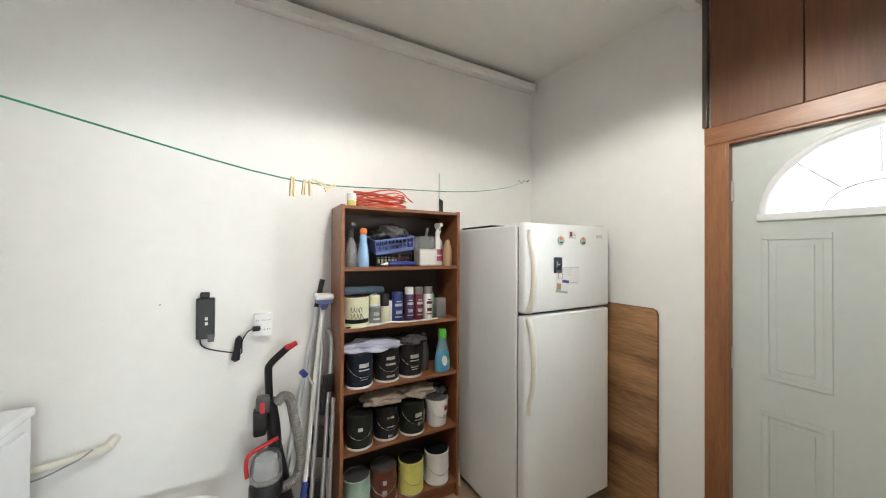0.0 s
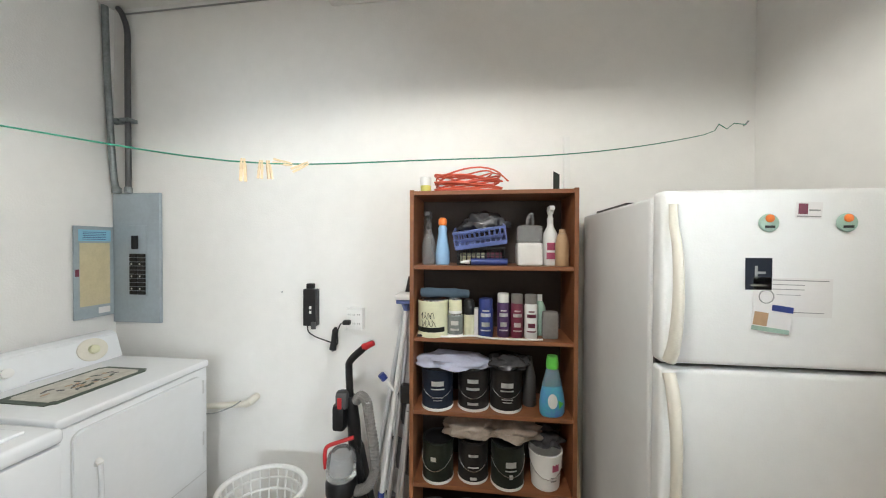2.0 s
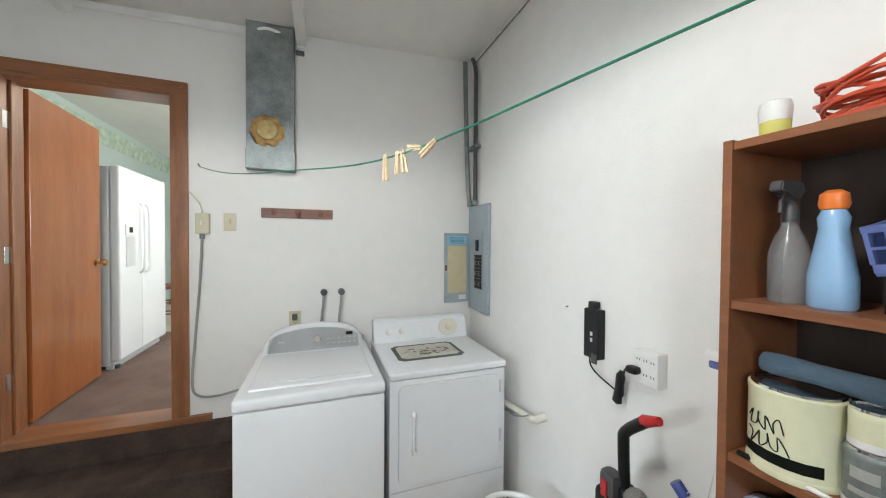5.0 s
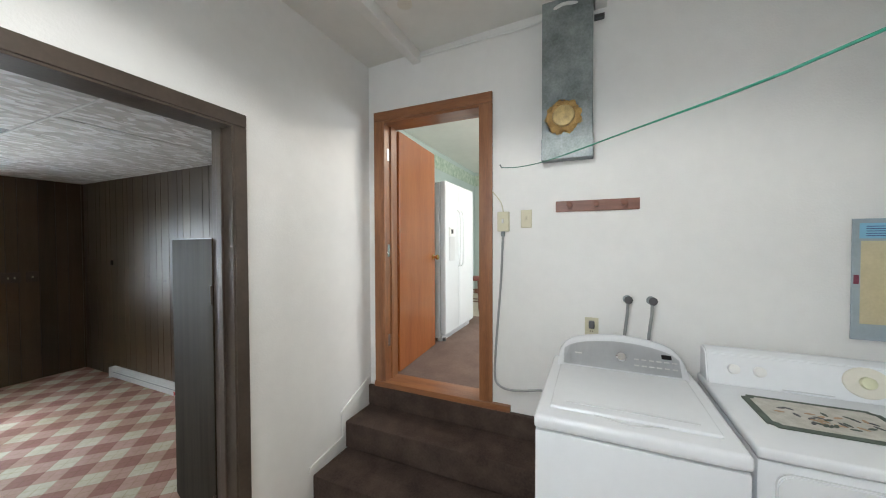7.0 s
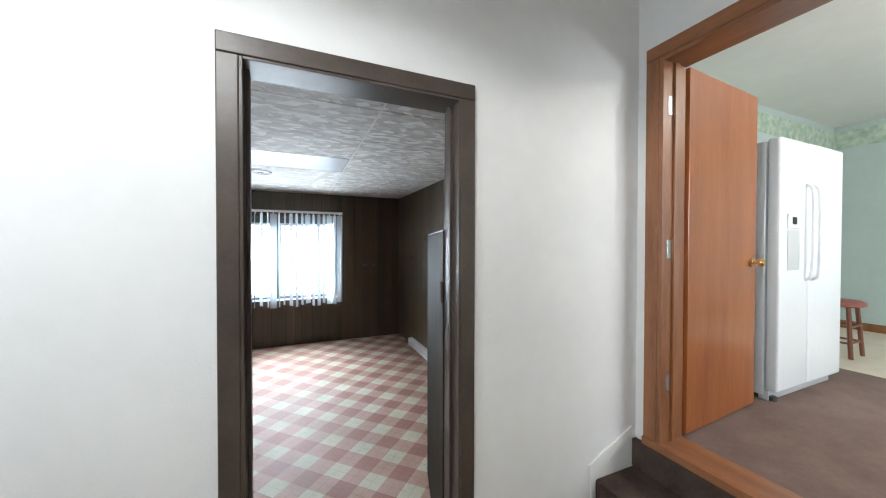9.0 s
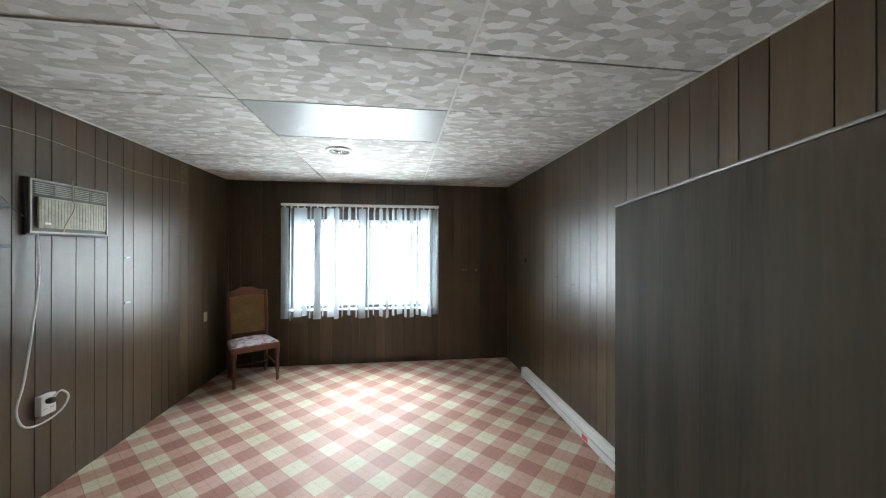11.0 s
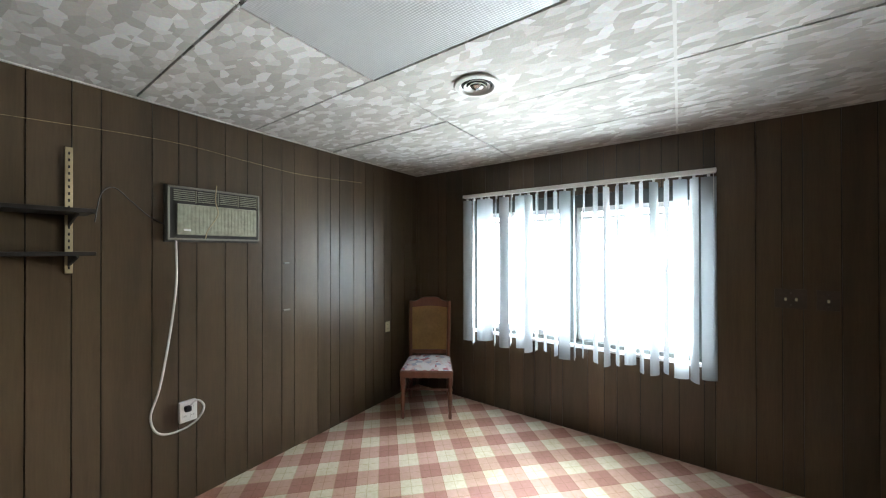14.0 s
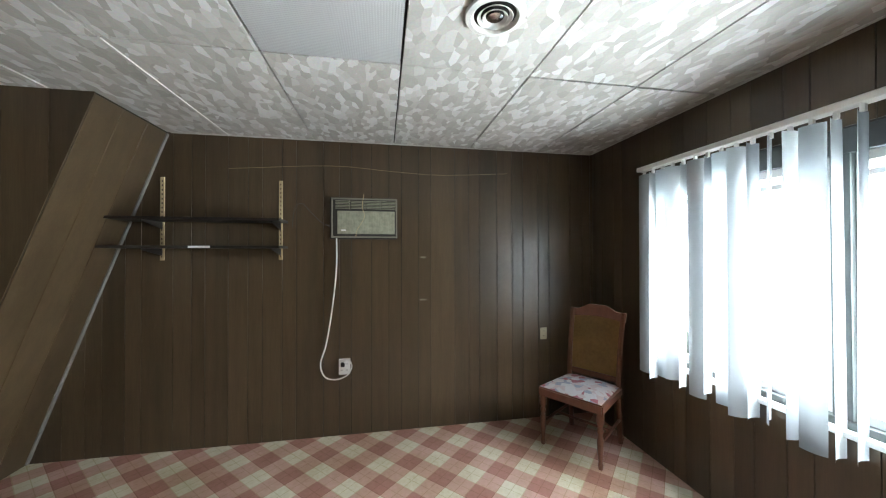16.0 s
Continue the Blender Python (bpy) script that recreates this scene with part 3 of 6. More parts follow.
# ---- doors and casings ----
def casing(name, label, axis, face, out, a0, a1, z0, z1, w, mv, mh, depth, reveal):
    """Door casing on a wall face, with jambs through the wall. out: direction of the room."""
    t = thing(name, label, "door frame", kind="structure")

    def bx(p0, p1, q0, q1, za, zb, bv):
        q0, q1 = min(q0, q1), max(q0, q1)
        return box(q0, q1, p0, p1, za, zb, bv) if axis == "x" else box(p0, p1, q0, q1, za, zb, bv)
    f1 = face + out * 0.018
    part("casing_side", bx(a0 - w, a0, face, f1, z0, z1, 0.004), mv, t)
    part("casing_side", bx(a1, a1 + w, face, f1, z0, z1, 0.004), mv, t)
    part("casing_head", bx(a0 - w, a1 + w, face, f1 + out * 0.001, z1 + 0.0005, z1 + w, 0.004), mh, t)
    back = face - out * depth
    part("jamb", bx(a0 - 0.001, a0 + reveal, back, f1 - out * 0.003, z0, z1 - 0.001, 0.002), mv, t)
    part("jamb", bx(a1 - reveal, a1 + 0.001, back, f1 - out * 0.003, z0, z1 - 0.001, 0.002), mv, t)
    part("head_jamb", bx(a0 + reveal, a1 - reveal, back, f1 - out * 0.003, z1 - reveal, z1, 0.002), mh, t)
    mid = face - out * depth * 0.5
    part("door_stop", bx(a0 + reveal, a0 + reveal + 0.012, mid - 0.018, mid + 0.018, z0, z1 - reveal, 0.002), mv, t)
    part("door_stop", bx(a1 - reveal - 0.012, a1 - reveal, mid - 0.018, mid + 0.018, z0, z1 - reveal, 0.002), mv, t)
    return t


c1 = casing("door_frame_1", "dark brown painted door casing, chipped at the edges", "y", S, 1, BX0, BX1, 0, BZ, 0.061, M_BROWNTRIM, M_BROWNTRIM, 0.128, 0.010)
for z in (0.35, 1.05, 1.8):
    part("hinge_leaf", box(BX0 + 0.0095, BX0 + 0.0125, -0.755, -0.705, z, z + 0.09, 0.001), M_BROWNTRIM, c1)
c2 = casing("door_frame_2", "varnished reddish wood casing of the kitchen doorway", "x", W, 1, KY0, KY1, KF - 0.01, KZ, 0.066, M_OAK, M_OAKH, 0.155, 0.02)
part("threshold", box(W - 0.15, W + 0.03, KY0 - 0.066, KY1 + 0.18, KF - 0.035, KF + 0.004, 0.004), M_OAKH, c2, "worn wooden threshold")
for z in (KF + 0.25, 1.45, 2.15):
    part("hinge_leaf", box(W - 0.10, W - 0.02, KY0 + 0.0195, KY0 + 0.0225, z, z + 0.09, 0.001), M_CHROME, c2, "worn chrome hinge")
c3 = casing("door_frame_3", "varnished wood casing of the entry door", "x", E, -1, EY0, EY1, 0, EZ, 0.09, M_OAK, M_OAKH, 0.10, 0.012)

# kitchen door, swung into the kitchen
d = thing("door_1", "orange varnished flush wooden door, standing open", "door", pose(W - 0.175, KY0 + 0.03, KF + 0.012, 0, 0, 184.0), kind="structure")
part("door_leaf", box(0.0, 0.745, -0.0, 0.036, 0, 1.855, 0.002), M_ORANGE, d)
for sgn, y in ((-1, -0.002), (1, 0.038)):
    k = part("door_knob", lathe([(0.026, 0), (0.026, 0.006), (0.011, 0.010), (0.010, 0.03), (0.022, 0.036), (0.026, 0.048), (0.022, 0.058), (0.008, 0.062)], 20, Matrix.Translation((0.685, y, 0.86)) @ Euler((radians(-90 * sgn), 0, 0)).to_matrix().to_4x4()), M_BRASS, d, "brass door knob", 40)

# brown door: cut-down leaf, swung into the panel room
d = thing("door_2", "dark brown low wooden door leaf, standing open", "door", pose(-0.08, -0.775, 0.015, 0, 0, 254.2), kind="structure")
part("door_leaf", box(0, 0.735, -0.036, 0.0, 0, 1.560, 0.002), M_DARKDOOR, d)
# top edge paler than the leaf: its glint is put into the colour
part("top_edge_strip", box(0, 0.737, -0.037, 0.001, 1.5605, 1.565, 0.001), M_BROWNTRIM, d, "brown top edge, lightened for the glint on it")
for z in (0.25, 1.25):
    part("hinge", tube([(-0.006, 0.006, z), (-0.006, 0.006, z + 0.09)], 0.006), M_BROWNTRIM, d)


def entry_door():
    t = thing("door_3", "grey-green steel entry door with an arched fanlight, closed", "door", kind="structure")
    x0, x1 = E + 0.022, E + 0.064
    cy, cz, ro = 0.305, 1.715, 0.335
    sy = 1.0
    arc = [(cy + ro * math.cos(a) * sy, cz + ro * 0.98 * math.sin(a)) for a in [math.pi * k / 24 for k in range(25)]]
    y0, y1, z1 = EY0 + 0.011, EY1 - 0.011, EZ - 0.011
    low = prism([(y0, 0.012), (y1, 0.012), (y1, cz), (arc[0][0], cz), (arc[-1][0], cz), (y0, cz)], "x", x0, x1)
    prism([(y1, cz), (y1, z1), (cy, z1)] + [arc[k] for k in range(12, -1, -1)], "x", x0, x1, bm=low)
    prism([(y0, cz)] + [arc[k] for k in range(24, 11, -1)] + [(cy, z1), (y0, z1)], "x", x0, x1, bm=low)
    part("door_leaf", low, M_DOORG, t)
    rim = tube([(x0 + 0.002, p[0], p[1]) for p in arc], 0.018, 8)
    part("fanlight_rim", rim, M_WHITESASH, t, "white arched glazing rim", 50)
    part("fanlight_sill", box(x0 - 0.014, x0 + 0.02, cy - ro - 0.02, cy + ro + 0.02, cz - 0.02, cz + 0.014, 0.005), M_WHITESASH, t)
    glassbm = prism([(a, b) for a, b in arc], "x", x0 + 0.018, x0 + 0.024)
    g = part("pane", glassbm, M_GLASS, t, "bright fanlight glass")
    g.visible_shadow = False
    for a in (45, 90, 135):
        a = radians(a)
        part("glazing_bar", tube([(x0 + 0.012, cy + 0.14 * math.cos(a), cz + 0.14 * math.sin(a)), (x0 + 0.012, cy + ro * math.cos(a), cz + ro * math.sin(a))], 0.006, 6), M_WHITESASH, t)
    part("glazing_bar", tube([(x0 + 0.012, cy + 0.15 * math.cos(math.pi * k / 16), cz + 0.115 * math.sin(math.pi * k / 16)) for k in range(17)], 0.006, 6), M_WHITESASH, t)
    for pa, pb in ((0.425, 0.645), (-0.035, 0.185)):
        for za, zb in ((0.975, 1.635), (0.22, 0.835)):
            fr = bmesh.new()
            w = 0.026
            for q in ((pa, pb, za, za + w), (pa, pb, zb - w, zb), (pa, pa + w, za + w, zb - w), (pb - w, pb, za + w, zb - w)):
                box(x0 - 0.006, x0 + 0.004, q[0], q[1], q[2], q[3], 0.0028, bm=fr)
            box(x0 - 0.0045, x0 + 0.004, pa + 0.05, pb - 0.05, za + 0.05, zb - 0.05, 0.004, bm=fr)
            part("raised_panel", fr, M_DOORG, t)
    for z in (0.3, 1.04, 1.85):
        part("hinge", tube([(x0 - 0.006, EY1 - 0.012, z - 0.05), (x0 - 0.006, EY1 - 0.012, z + 0.05)], 0.008), M_ALU, t)
    k = part("door_knob", lathe([(0.03, 0), (0.03, 0.006), (0.012, 0.01), (0.012, 0.03), (0.027, 0.04), (0.028, 0.05), (0.01, 0.06)], 20, Matrix.Translation((x0, EY0 + 0.085, 0.95)) @ Euler((0, radians(-90), 0)).to_matrix().to_4x4()), M_BRASS, t, "brass knob", 40)


entry_door()
t = thing("transom_panel", "brown plywood panel filling the space over the entry door", "panel", kind="structure")
for ya, yb in ((0.835, 0.50), (0.497, 0.14), (0.137, -0.24)):
    part("plywood_sheet", box(E - 0.012, E + 0.015, yb, ya - 0.003, EZ + 0.0925, 2.955, 0.002), M_TRANSOM, t)
part("edge_strip", box(E - 0.03, E + 0.0, 0.8375, 0.86, EZ + 0.0925, 2.95, 0.003), M_BROWNTRIM, t, "dark edge strip")

# ---- steps ----
st = thing("carpeted_steps", "dark brown carpeted steps up to the kitchen door", "steps", kind="structure")
SY1 = 0.62
for x, z in ((-0.555, 0.18), (-0.845, 0.36)):
    part("step", box(W + 0.001, x, S + 0.001, SY1, z - 0.178, z, 0.012), M_CARPETD, st)
part("riser", box(W + 0.001, W + 0.03, S + 0.001, SY1, 0.362, KF - 0.036, 0.004), M_CARPETD, st)
structure("baseboard_stair_gap", prism([(-1.10, KF + 0.03), (-1.10, KF - 0.02), (-0.86, 0.40), (-0.84, 0.40), (-0.84, 0.22), (-0.56, 0.20), (-0.53, 0.20), (-0.53, 0.24), (-0.82, 0.27), (-0.80, 0.44)], "y", S, S + 0.008), M_TRIMW, "chipped white plaster edge above the steps", "trim")


# ---- panelling boards ----
def boards(wall, axis, face, out, a0, a1, spans, seed, thick=0.007):
    """Upright boards of uneven width; spans(a, b) lists the height ranges left free by openings."""
    r = random.Random(seed)
    a = a0
    widths = [0.10, 0.135, 0.155, 0.09, 0.12, 0.20, 0.10, 0.14]
    i = r.randrange(8)
    while a < a1 - 0.01:
        w = min(widths[i % 8], a1 - a)
        if a1 - a - w < 0.04:
            w = a1 - a
        i += 1
        for z0, z1 in spans(a, a + w):
            q0, q1 = sorted((face, face - out * thick))
            p = (a + 0.0022, a + w - 0.0022)
            b = box(q0, q1, *p, z0, z1, 0.0005, seg=1) if axis == "x" else box(*p, q0, q1, z0, z1, 0.0005, seg=1)
            part("board", b, M_PANEL, wall)
        a += w


boards(wall_pe, "x", PE, -1, PS, PN, lambda a, b: [(0.0, PC)], 3)
boards(wall_pw, "x", PW, 1, PS, PN, lambda a, b: [(0.0, PC)], 5)


def south_spans(a, b):
    return [(0.0, PC)] if b <= WX0 + 0.001 or a >= WX1 - 0.001 else [(0.0, WZ0), (WZ1, PC)]


def north_spans(a, b):
    return [(0.0, PC)] if b <= BX0 - 0.06 or a >= BX1 + 0.06 else [(BZ + 0.07, PC)]


for a, b, s in ((PW, WX0, 11), (WX0, WX1, 12), (WX1, PE, 13)):
    boards(wall_ps, "y", PS, 1, a, b, south_spans, s)
for a, b, s in ((PW, BX0 - 0.07, 14), (BX0 - 0.07, BX1 + 0.07, 15), (BX1 + 0.07, PE, 16)):
    boards(wall_pn, "y", PN, -1, a, b, north_spans, s)
c4 = thing("door_frame_4", "dark brown casing on the panelled side of the doorway", "door frame", kind="structure")
part("casing_side", box(BX0 - 0.07, BX0, PN - 0.017, PN, 0, BZ, 0.003), M_BROWNTRIM, c4)
part("casing_side", box(BX1, BX1 + 0.07, PN - 0.017, PN, 0, BZ, 0.003), M_BROWNTRIM, c4)
part("casing_head", box(BX0 - 0.07, BX1 + 0.07, PN - 0.018, PN, BZ, BZ + 0.07, 0.003), M_BROWNTRIM, c4)

# sloping stair casing in the north-east corner
sl = thing("stair_casing", "sloping brown wood panelled stair underside", "stair casing", kind="structure")
SX = 1.78
part("casing_body", prism([(-1.600, PC), (-0.767, 0.0), (-0.767, PC)], "x", SX + 0.006, PE - 0.001), M_GROOVE, sl)
ang = math.atan2(-0.833, -PC)
ln = math.hypot(0.833, PC)
for xa, xb in ((SX + 0.006, 1.98), (1.984, 2.19), (2.194, PE - 0.03)):
    m = Matrix.Translation((0, -0.767, 0)) @ Euler((math.atan2(0.833, PC), 0, 0)).to_matrix().to_4x4()
    part("board", box(xa, xb, -0.008, -0.001, 0.01, ln - 0.01, 0.0015, m=m, seg=1), M_PANEL, sl)
part("edge_trim", box(PE - 0.028, PE - 0.002, -0.014, -0.001, 0.01, ln - 0.01, 0.003, m=m), M_GREYHOSE, sl, "grey metal edge strip")
for k in range(4):
    ya, yb = -0.767 - k * 0.21, -0.767 - (k + 1) * 0.21
    za, zb = max(0, (0.767 + ya) / -0.833 * 0 + (-0.767 - ya) / 0.833 * PC), min(PC, (-0.767 - yb) / 0.833 * PC)
    part("side_board", prism([(ya - 0.002, za + 0.005), (yb + 0.002, zb - 0.001), (yb + 0.002, PC - 0.002), (ya - 0.002, PC - 0.002)], "x", SX, SX + 0.0055), M_PANEL, sl)

# corner mouldings
for x, y in ((PW, PS), (PE, PS)):
    sx = 1 if x < 0 else -1
    structure("trim_corner", box(x, x + sx * 0.018, y, y + 0.018, 0, PC - 0.004, 0.004), M_PANEL, "dark wood corner moulding", "trim")


# ---- window and blind ----
def window():
    t = thing("window_1", "wide sliding window with white sashes, glaring daylight outside", "window", kind="structure")
    y0, y1 = PS - 0.11, PS - 0.03
    for q in ((WX0, WX1, WZ0, WZ0 + 0.035), (WX0, WX1, WZ1 - 0.10, WZ1), (WX0, WX0 + 0.05, WZ0 + 0.035, WZ1 - 0.10), (WX1 - 0.05, WX1, WZ0 + 0.035, WZ1 - 0.10)):
        part("window_frame", box(q[0], q[1], y0, y1, q[2], q[3], 0.004), M_ALUF, t, "dark window frame")
    part("mullion", box(0.735, 0.80, y0 + 0.01, y1 - 0.005, WZ0 + 0.035, WZ1 - 0.10, 0.004), M_ALUF, t, "dark meeting stile")
    part("window_sill", box(WX0, WX1, PS - 0.03, PS + 0.012, WZ0 - 0.02, WZ0 + 0.004, 0.004), M_WHITESASH, t)
    for xa, xb in ((WX0 + 0.05, 0.735), (0.80, WX1 - 0.05)):
        z0, z1 = WZ0 + 0.035, WZ1 - 0.10
        s = part("sash", box(xa, xb, y0 + 0.02, y0 + 0.045, z0, z0 + 0.04, 0.003), M_WHITESASH, t)
        for q in ((xa, xb, z1 - 0.04, z1), (xa, xb, z1 - 0.10, z1 - 0.075), (xa, xa + 0.035, z0 + 0.04, z1 - 0.04), (xb - 0.035, xb, z0 + 0.04, z1 - 0.04)):
            part("sash_rail", box(q[0], q[1], y0 + 0.02, y0 + 0.045, q[2], q[3], 0.003), M_WHITESASH, s)
        g = part("pane", box(xa + 0.03, xb - 0.03, y0 + 0.028, y0 + 0.034, z0 + 0.03, z1 - 0.03), M_GLASS, t)
        g.visible_shadow = False
    part("casing_side", box(WX0 - 0.055, WX0 - 0.001, PS, PS + 0.014, 0.595, WZ1 + 0.05, 0.003), M_BROWNTRIM, t)
    part("casing_side", box(WX1 + 0.001, WX1 + 0.055, PS, PS + 0.014, 0.65, WZ1 + 0.05, 0.003), M_BROWNTRIM, t)


window()


# turn of each slat, from the chair's end of the window
TURNS = (12, -70, 20, 60, -66, 14, -72, 32, 60, -82, -62, 84, 16, -84, -78, -52, 68, -66, 40, -68, 58, -70, 22, -62, 14)


def vertical_blind():
    t = thing("vertical_blind", "white fabric vertical blind, slats turned unevenly", "blind")
    part("headrail", box(-0.165, 1.775, PS + 0.015, PS + 0.075, 1.985, 2.015, 0.005), M_WPLAST, t, "ivory headrail")
    r = random.Random(21)
    base = bmesh.new()
    H = 1.0
    grid = []
    for j in range(9):
        u = j / 8 - 0.5
        grid.append([base.verts.new((u * 0.089, 0.012 * (1 - (2 * u) ** 2), -H * k)) for k in (0, 1)])
    for a, b in zip(grid, grid[1:]):
        base.faces.new((a[0], b[0], b[1], a[1]))
    bmesh.ops.solidify(base, geom=base.faces[:], thickness=0.0008)
    proto = bpy.data.meshes.new("slat")
    bmesh.ops.recalc_face_normals(base, faces=base.faces)
    base.to_mesh(proto)
    base.free()
    proto.materials.append(M_VANE)
    proto.shade_smooth()
    n = len(TURNS)
    for i in range(n):
        x = 1.735 - i * (1.735 + 0.125) / (n - 1)
        turn = TURNS[i] + r.uniform(-5, 5)
        s = new("slat", proto)
        s.parent = t
        drop = 1.36 + 0.02 * math.sin(i * 1.7) + r.uniform(-0.012, 0.012)
        s.matrix_basis = pose(x, PS + 0.045, 1.962, r.uniform(-0.5, 0.5), r.uniform(-0.4, 0.4), turn) @ Matrix.Diagonal((1, 1, drop, 1))
        c = part("slat_clip", box(x - 0.008, x + 0.008, PS + 0.037, PS + 0.053, 1.955, 1.9845, 0.002), M_WPLAST, t)
    part("control_cord", tube([(-0.15, PS + 0.05, 1.98), (-0.155, PS + 0.03, 1.4), (-0.15, PS + 0.035, 1.0)], 0.003, 6, curve=4), M_WPLAST, t)
    return t


vertical_blind()


# ---- panel room things ----
def ceiling_light():
    t = thing("ceiling_light", "unlit recessed ceiling light with a clear prismatic cover", "ceiling light")
    part("diffuser", box(0.053, 1.237, -3.208, -2.612, PC + 0.001, PC + 0.006), M_LENS, t, "prismatic plastic cover")
    part("tray", box(0.053, 1.237, -3.208, -2.612, PC + 0.007, PC + 0.028), M_WPLAST, t)


ceiling_light()


def ceiling_vent():
    t = thing("ceiling_vent", "round white ceiling air diffuser with concentric cones", "vent", pose(0.85, -3.535, PC))
    part("outer_ring", lathe([(0.100, 0.0), (0.113, -0.004), (0.108, -0.012), (0.088, -0.016), (0.080, -0.008), (0.078, 0.0)], 40), M_VENTW, t, "", 40)
    # flat near-black disc; the shade inside the vent is put into its colour
    part("throat_shade_disc", lathe([(0.078, -0.0005), (0.078, -0.0015)], 40), M_GROOVE, t)
    for ra, z in ((0.066, -0.012), (0.048, -0.015)):
        bm = bmesh.new()
        a = [(ra, z), (ra - 0.013, z + 0.010)]
        rings = []
        for rr, zz in ((ra, z), (ra - 0.012, z + 0.010), (ra - 0.014, z + 0.009), (ra - 0.002, z - 0.002)):
            rings.append([bm.verts.new((rr * math.cos(2 * math.pi * k / 40), rr * math.sin(2 * math.pi * k / 40), zz)) for k in range(40)])
        for p, q in zip(rings, rings[1:] + rings[:1]):
            for k in range(40):
                bm.faces.new((p[k], p[(k + 1) % 40], q[(k + 1) % 40], q[k]))
        part("cone_ring", bm, M_VENTW, t, "", 40)
    part("centre_cone", lathe([(0.005, -0.024), (0.016, -0.022), (0.030, -0.014), (0.024, -0.004), (0.008, -0.002)], 30), M_CHROME, t, "", 40)


ceiling_vent()


def air_conditioner():
    t = thing("air_conditioner", "aged beige air conditioner mounted through the panelling", "air conditioner")
    ya, yb, z0, z1 = -3.24, -2.735, 1.54, 1.85
    xf = PE - 0.024
    part("housing", box(xf + 0.006, PE - 0.001, ya + 0.004, yb + 0.012, z0 - 0.012, z1 + 0.004, 0.004), M_ACD, t, "dark wall sleeve")
    bm = bmesh.new()
    w = 0.011
    for q in ((ya, yb, z0, z0 + w), (ya, yb, z1 - w, z1), (ya, ya + w, z0 + w, z1 - w), (yb - w, yb, z0 + w, z1 - w)):
        box(xf - 0.006, xf + 0.006, q[0], q[1], q[2], q[3], 0.002, bm=bm)
    part("front_frame", bm, M_ACT, t, "silver edged frame")
    zt = z1 - 0.095
    for k in range(4):
        b = yb - 0.03 - k * 0.117
        g = part("louvre_frame", box(xf - 0.004, xf + 0.005, b - 0.110, b - 0.106, zt + 0.004, z1 - 0.016, 0.001), M_ACF, t)
        for j in range(6):
            z = zt + 0.012 + j * 0.0115
            part("louvre", box(xf - 0.003, xf + 0.005, b - 0.104, b, z, z + 0.0045, 0.001), M_ACF, g)
    part("grille", box(xf - 0.008, xf + 0.005, ya + 0.02, yb - 0.045, z0 + 0.03, zt - 0.006, 0.004), M_ACF, t, "woven beige front grille")
    bm = bmesh.new()
    for k in range(22):
        y = ya + 0.03 + k * 0.0195
        box(xf - 0.0096, xf - 0.008, y, y + 0.010, z0 + 0.04, zt - 0.014, 0.0005, bm=bm, seg=1)
    part("grille_slats", bm, M_ACF, t)
    part("badge", box(xf - 0.0115, xf - 0.0098, yb - 0.11, yb - 0.075, z0 + 0.052, z0 + 0.064), M_WPLAST, t)
    part("hanging_wire", tube([(xf - 0.006, -2.98, z1 + 0.03), (xf - 0.016, -2.97, 1.78), (xf - 0.012, -2.985, 1.70), (xf - 0.014, -2.93, 1.60), (xf - 0.008, -2.92, 1.55)], 0.0025, 6, curve=5), M_STD, t)
    part("power_cord", tube([(xf - 0.004, -2.775, z0 - 0.005), (xf - 0.012, -2.775, 1.3), (xf - 0.01, -2.745, 1.0), (xf - 0.012, -2.70, 0.72), (xf - 0.016, -2.66, 0.58), (xf - 0.02, -2.69, 0.48), (xf - 0.03, -2.77, 0.455), (xf - 0.05, -2.86, 0.49), (xf - 0.06, -2.895, 0.56), (xf - 0.045, -2.865, 0.605), (xf - 0.03, -2.825, 0.565)], 0.0055, 8, curve=6), M_WPLAST, t, "white power cord")


air_conditioner()


def outlet(name, label, at, w=0.07, h=0.115, d=0.012, rows=2, cols=1, mp=None, dark=None):
    """Wall plate; local x to the right on the wall, y out of it."""
    t = thing(name, label, "outlet", at)
    part("plate", box(-w / 2, w / 2, 0.0, d, -h / 2, h / 2, min(0.004, d / 3)), mp or M_WPLAST, t)
    for i in range(rows):
        for j in range(cols):
            x = (j - (cols - 1) / 2) * w / (cols + 0.3)
            z = (i - (rows - 1) / 2) * h / (rows + 0.4)
            s = part("socket", box(x - 0.011, x + 0.011, d, d + 0.0015, z - 0.013, z + 0.013, 0.0005), mp or M_WPLAST, t)
            for dx in (-0.005, 0.005):
                part("slot", box(x + dx - 0.0012, x + dx + 0.0012, d + 0.0015, d + 0.0022, z - 0.002, z + 0.006), dark or M_BLACK, s)
    return t


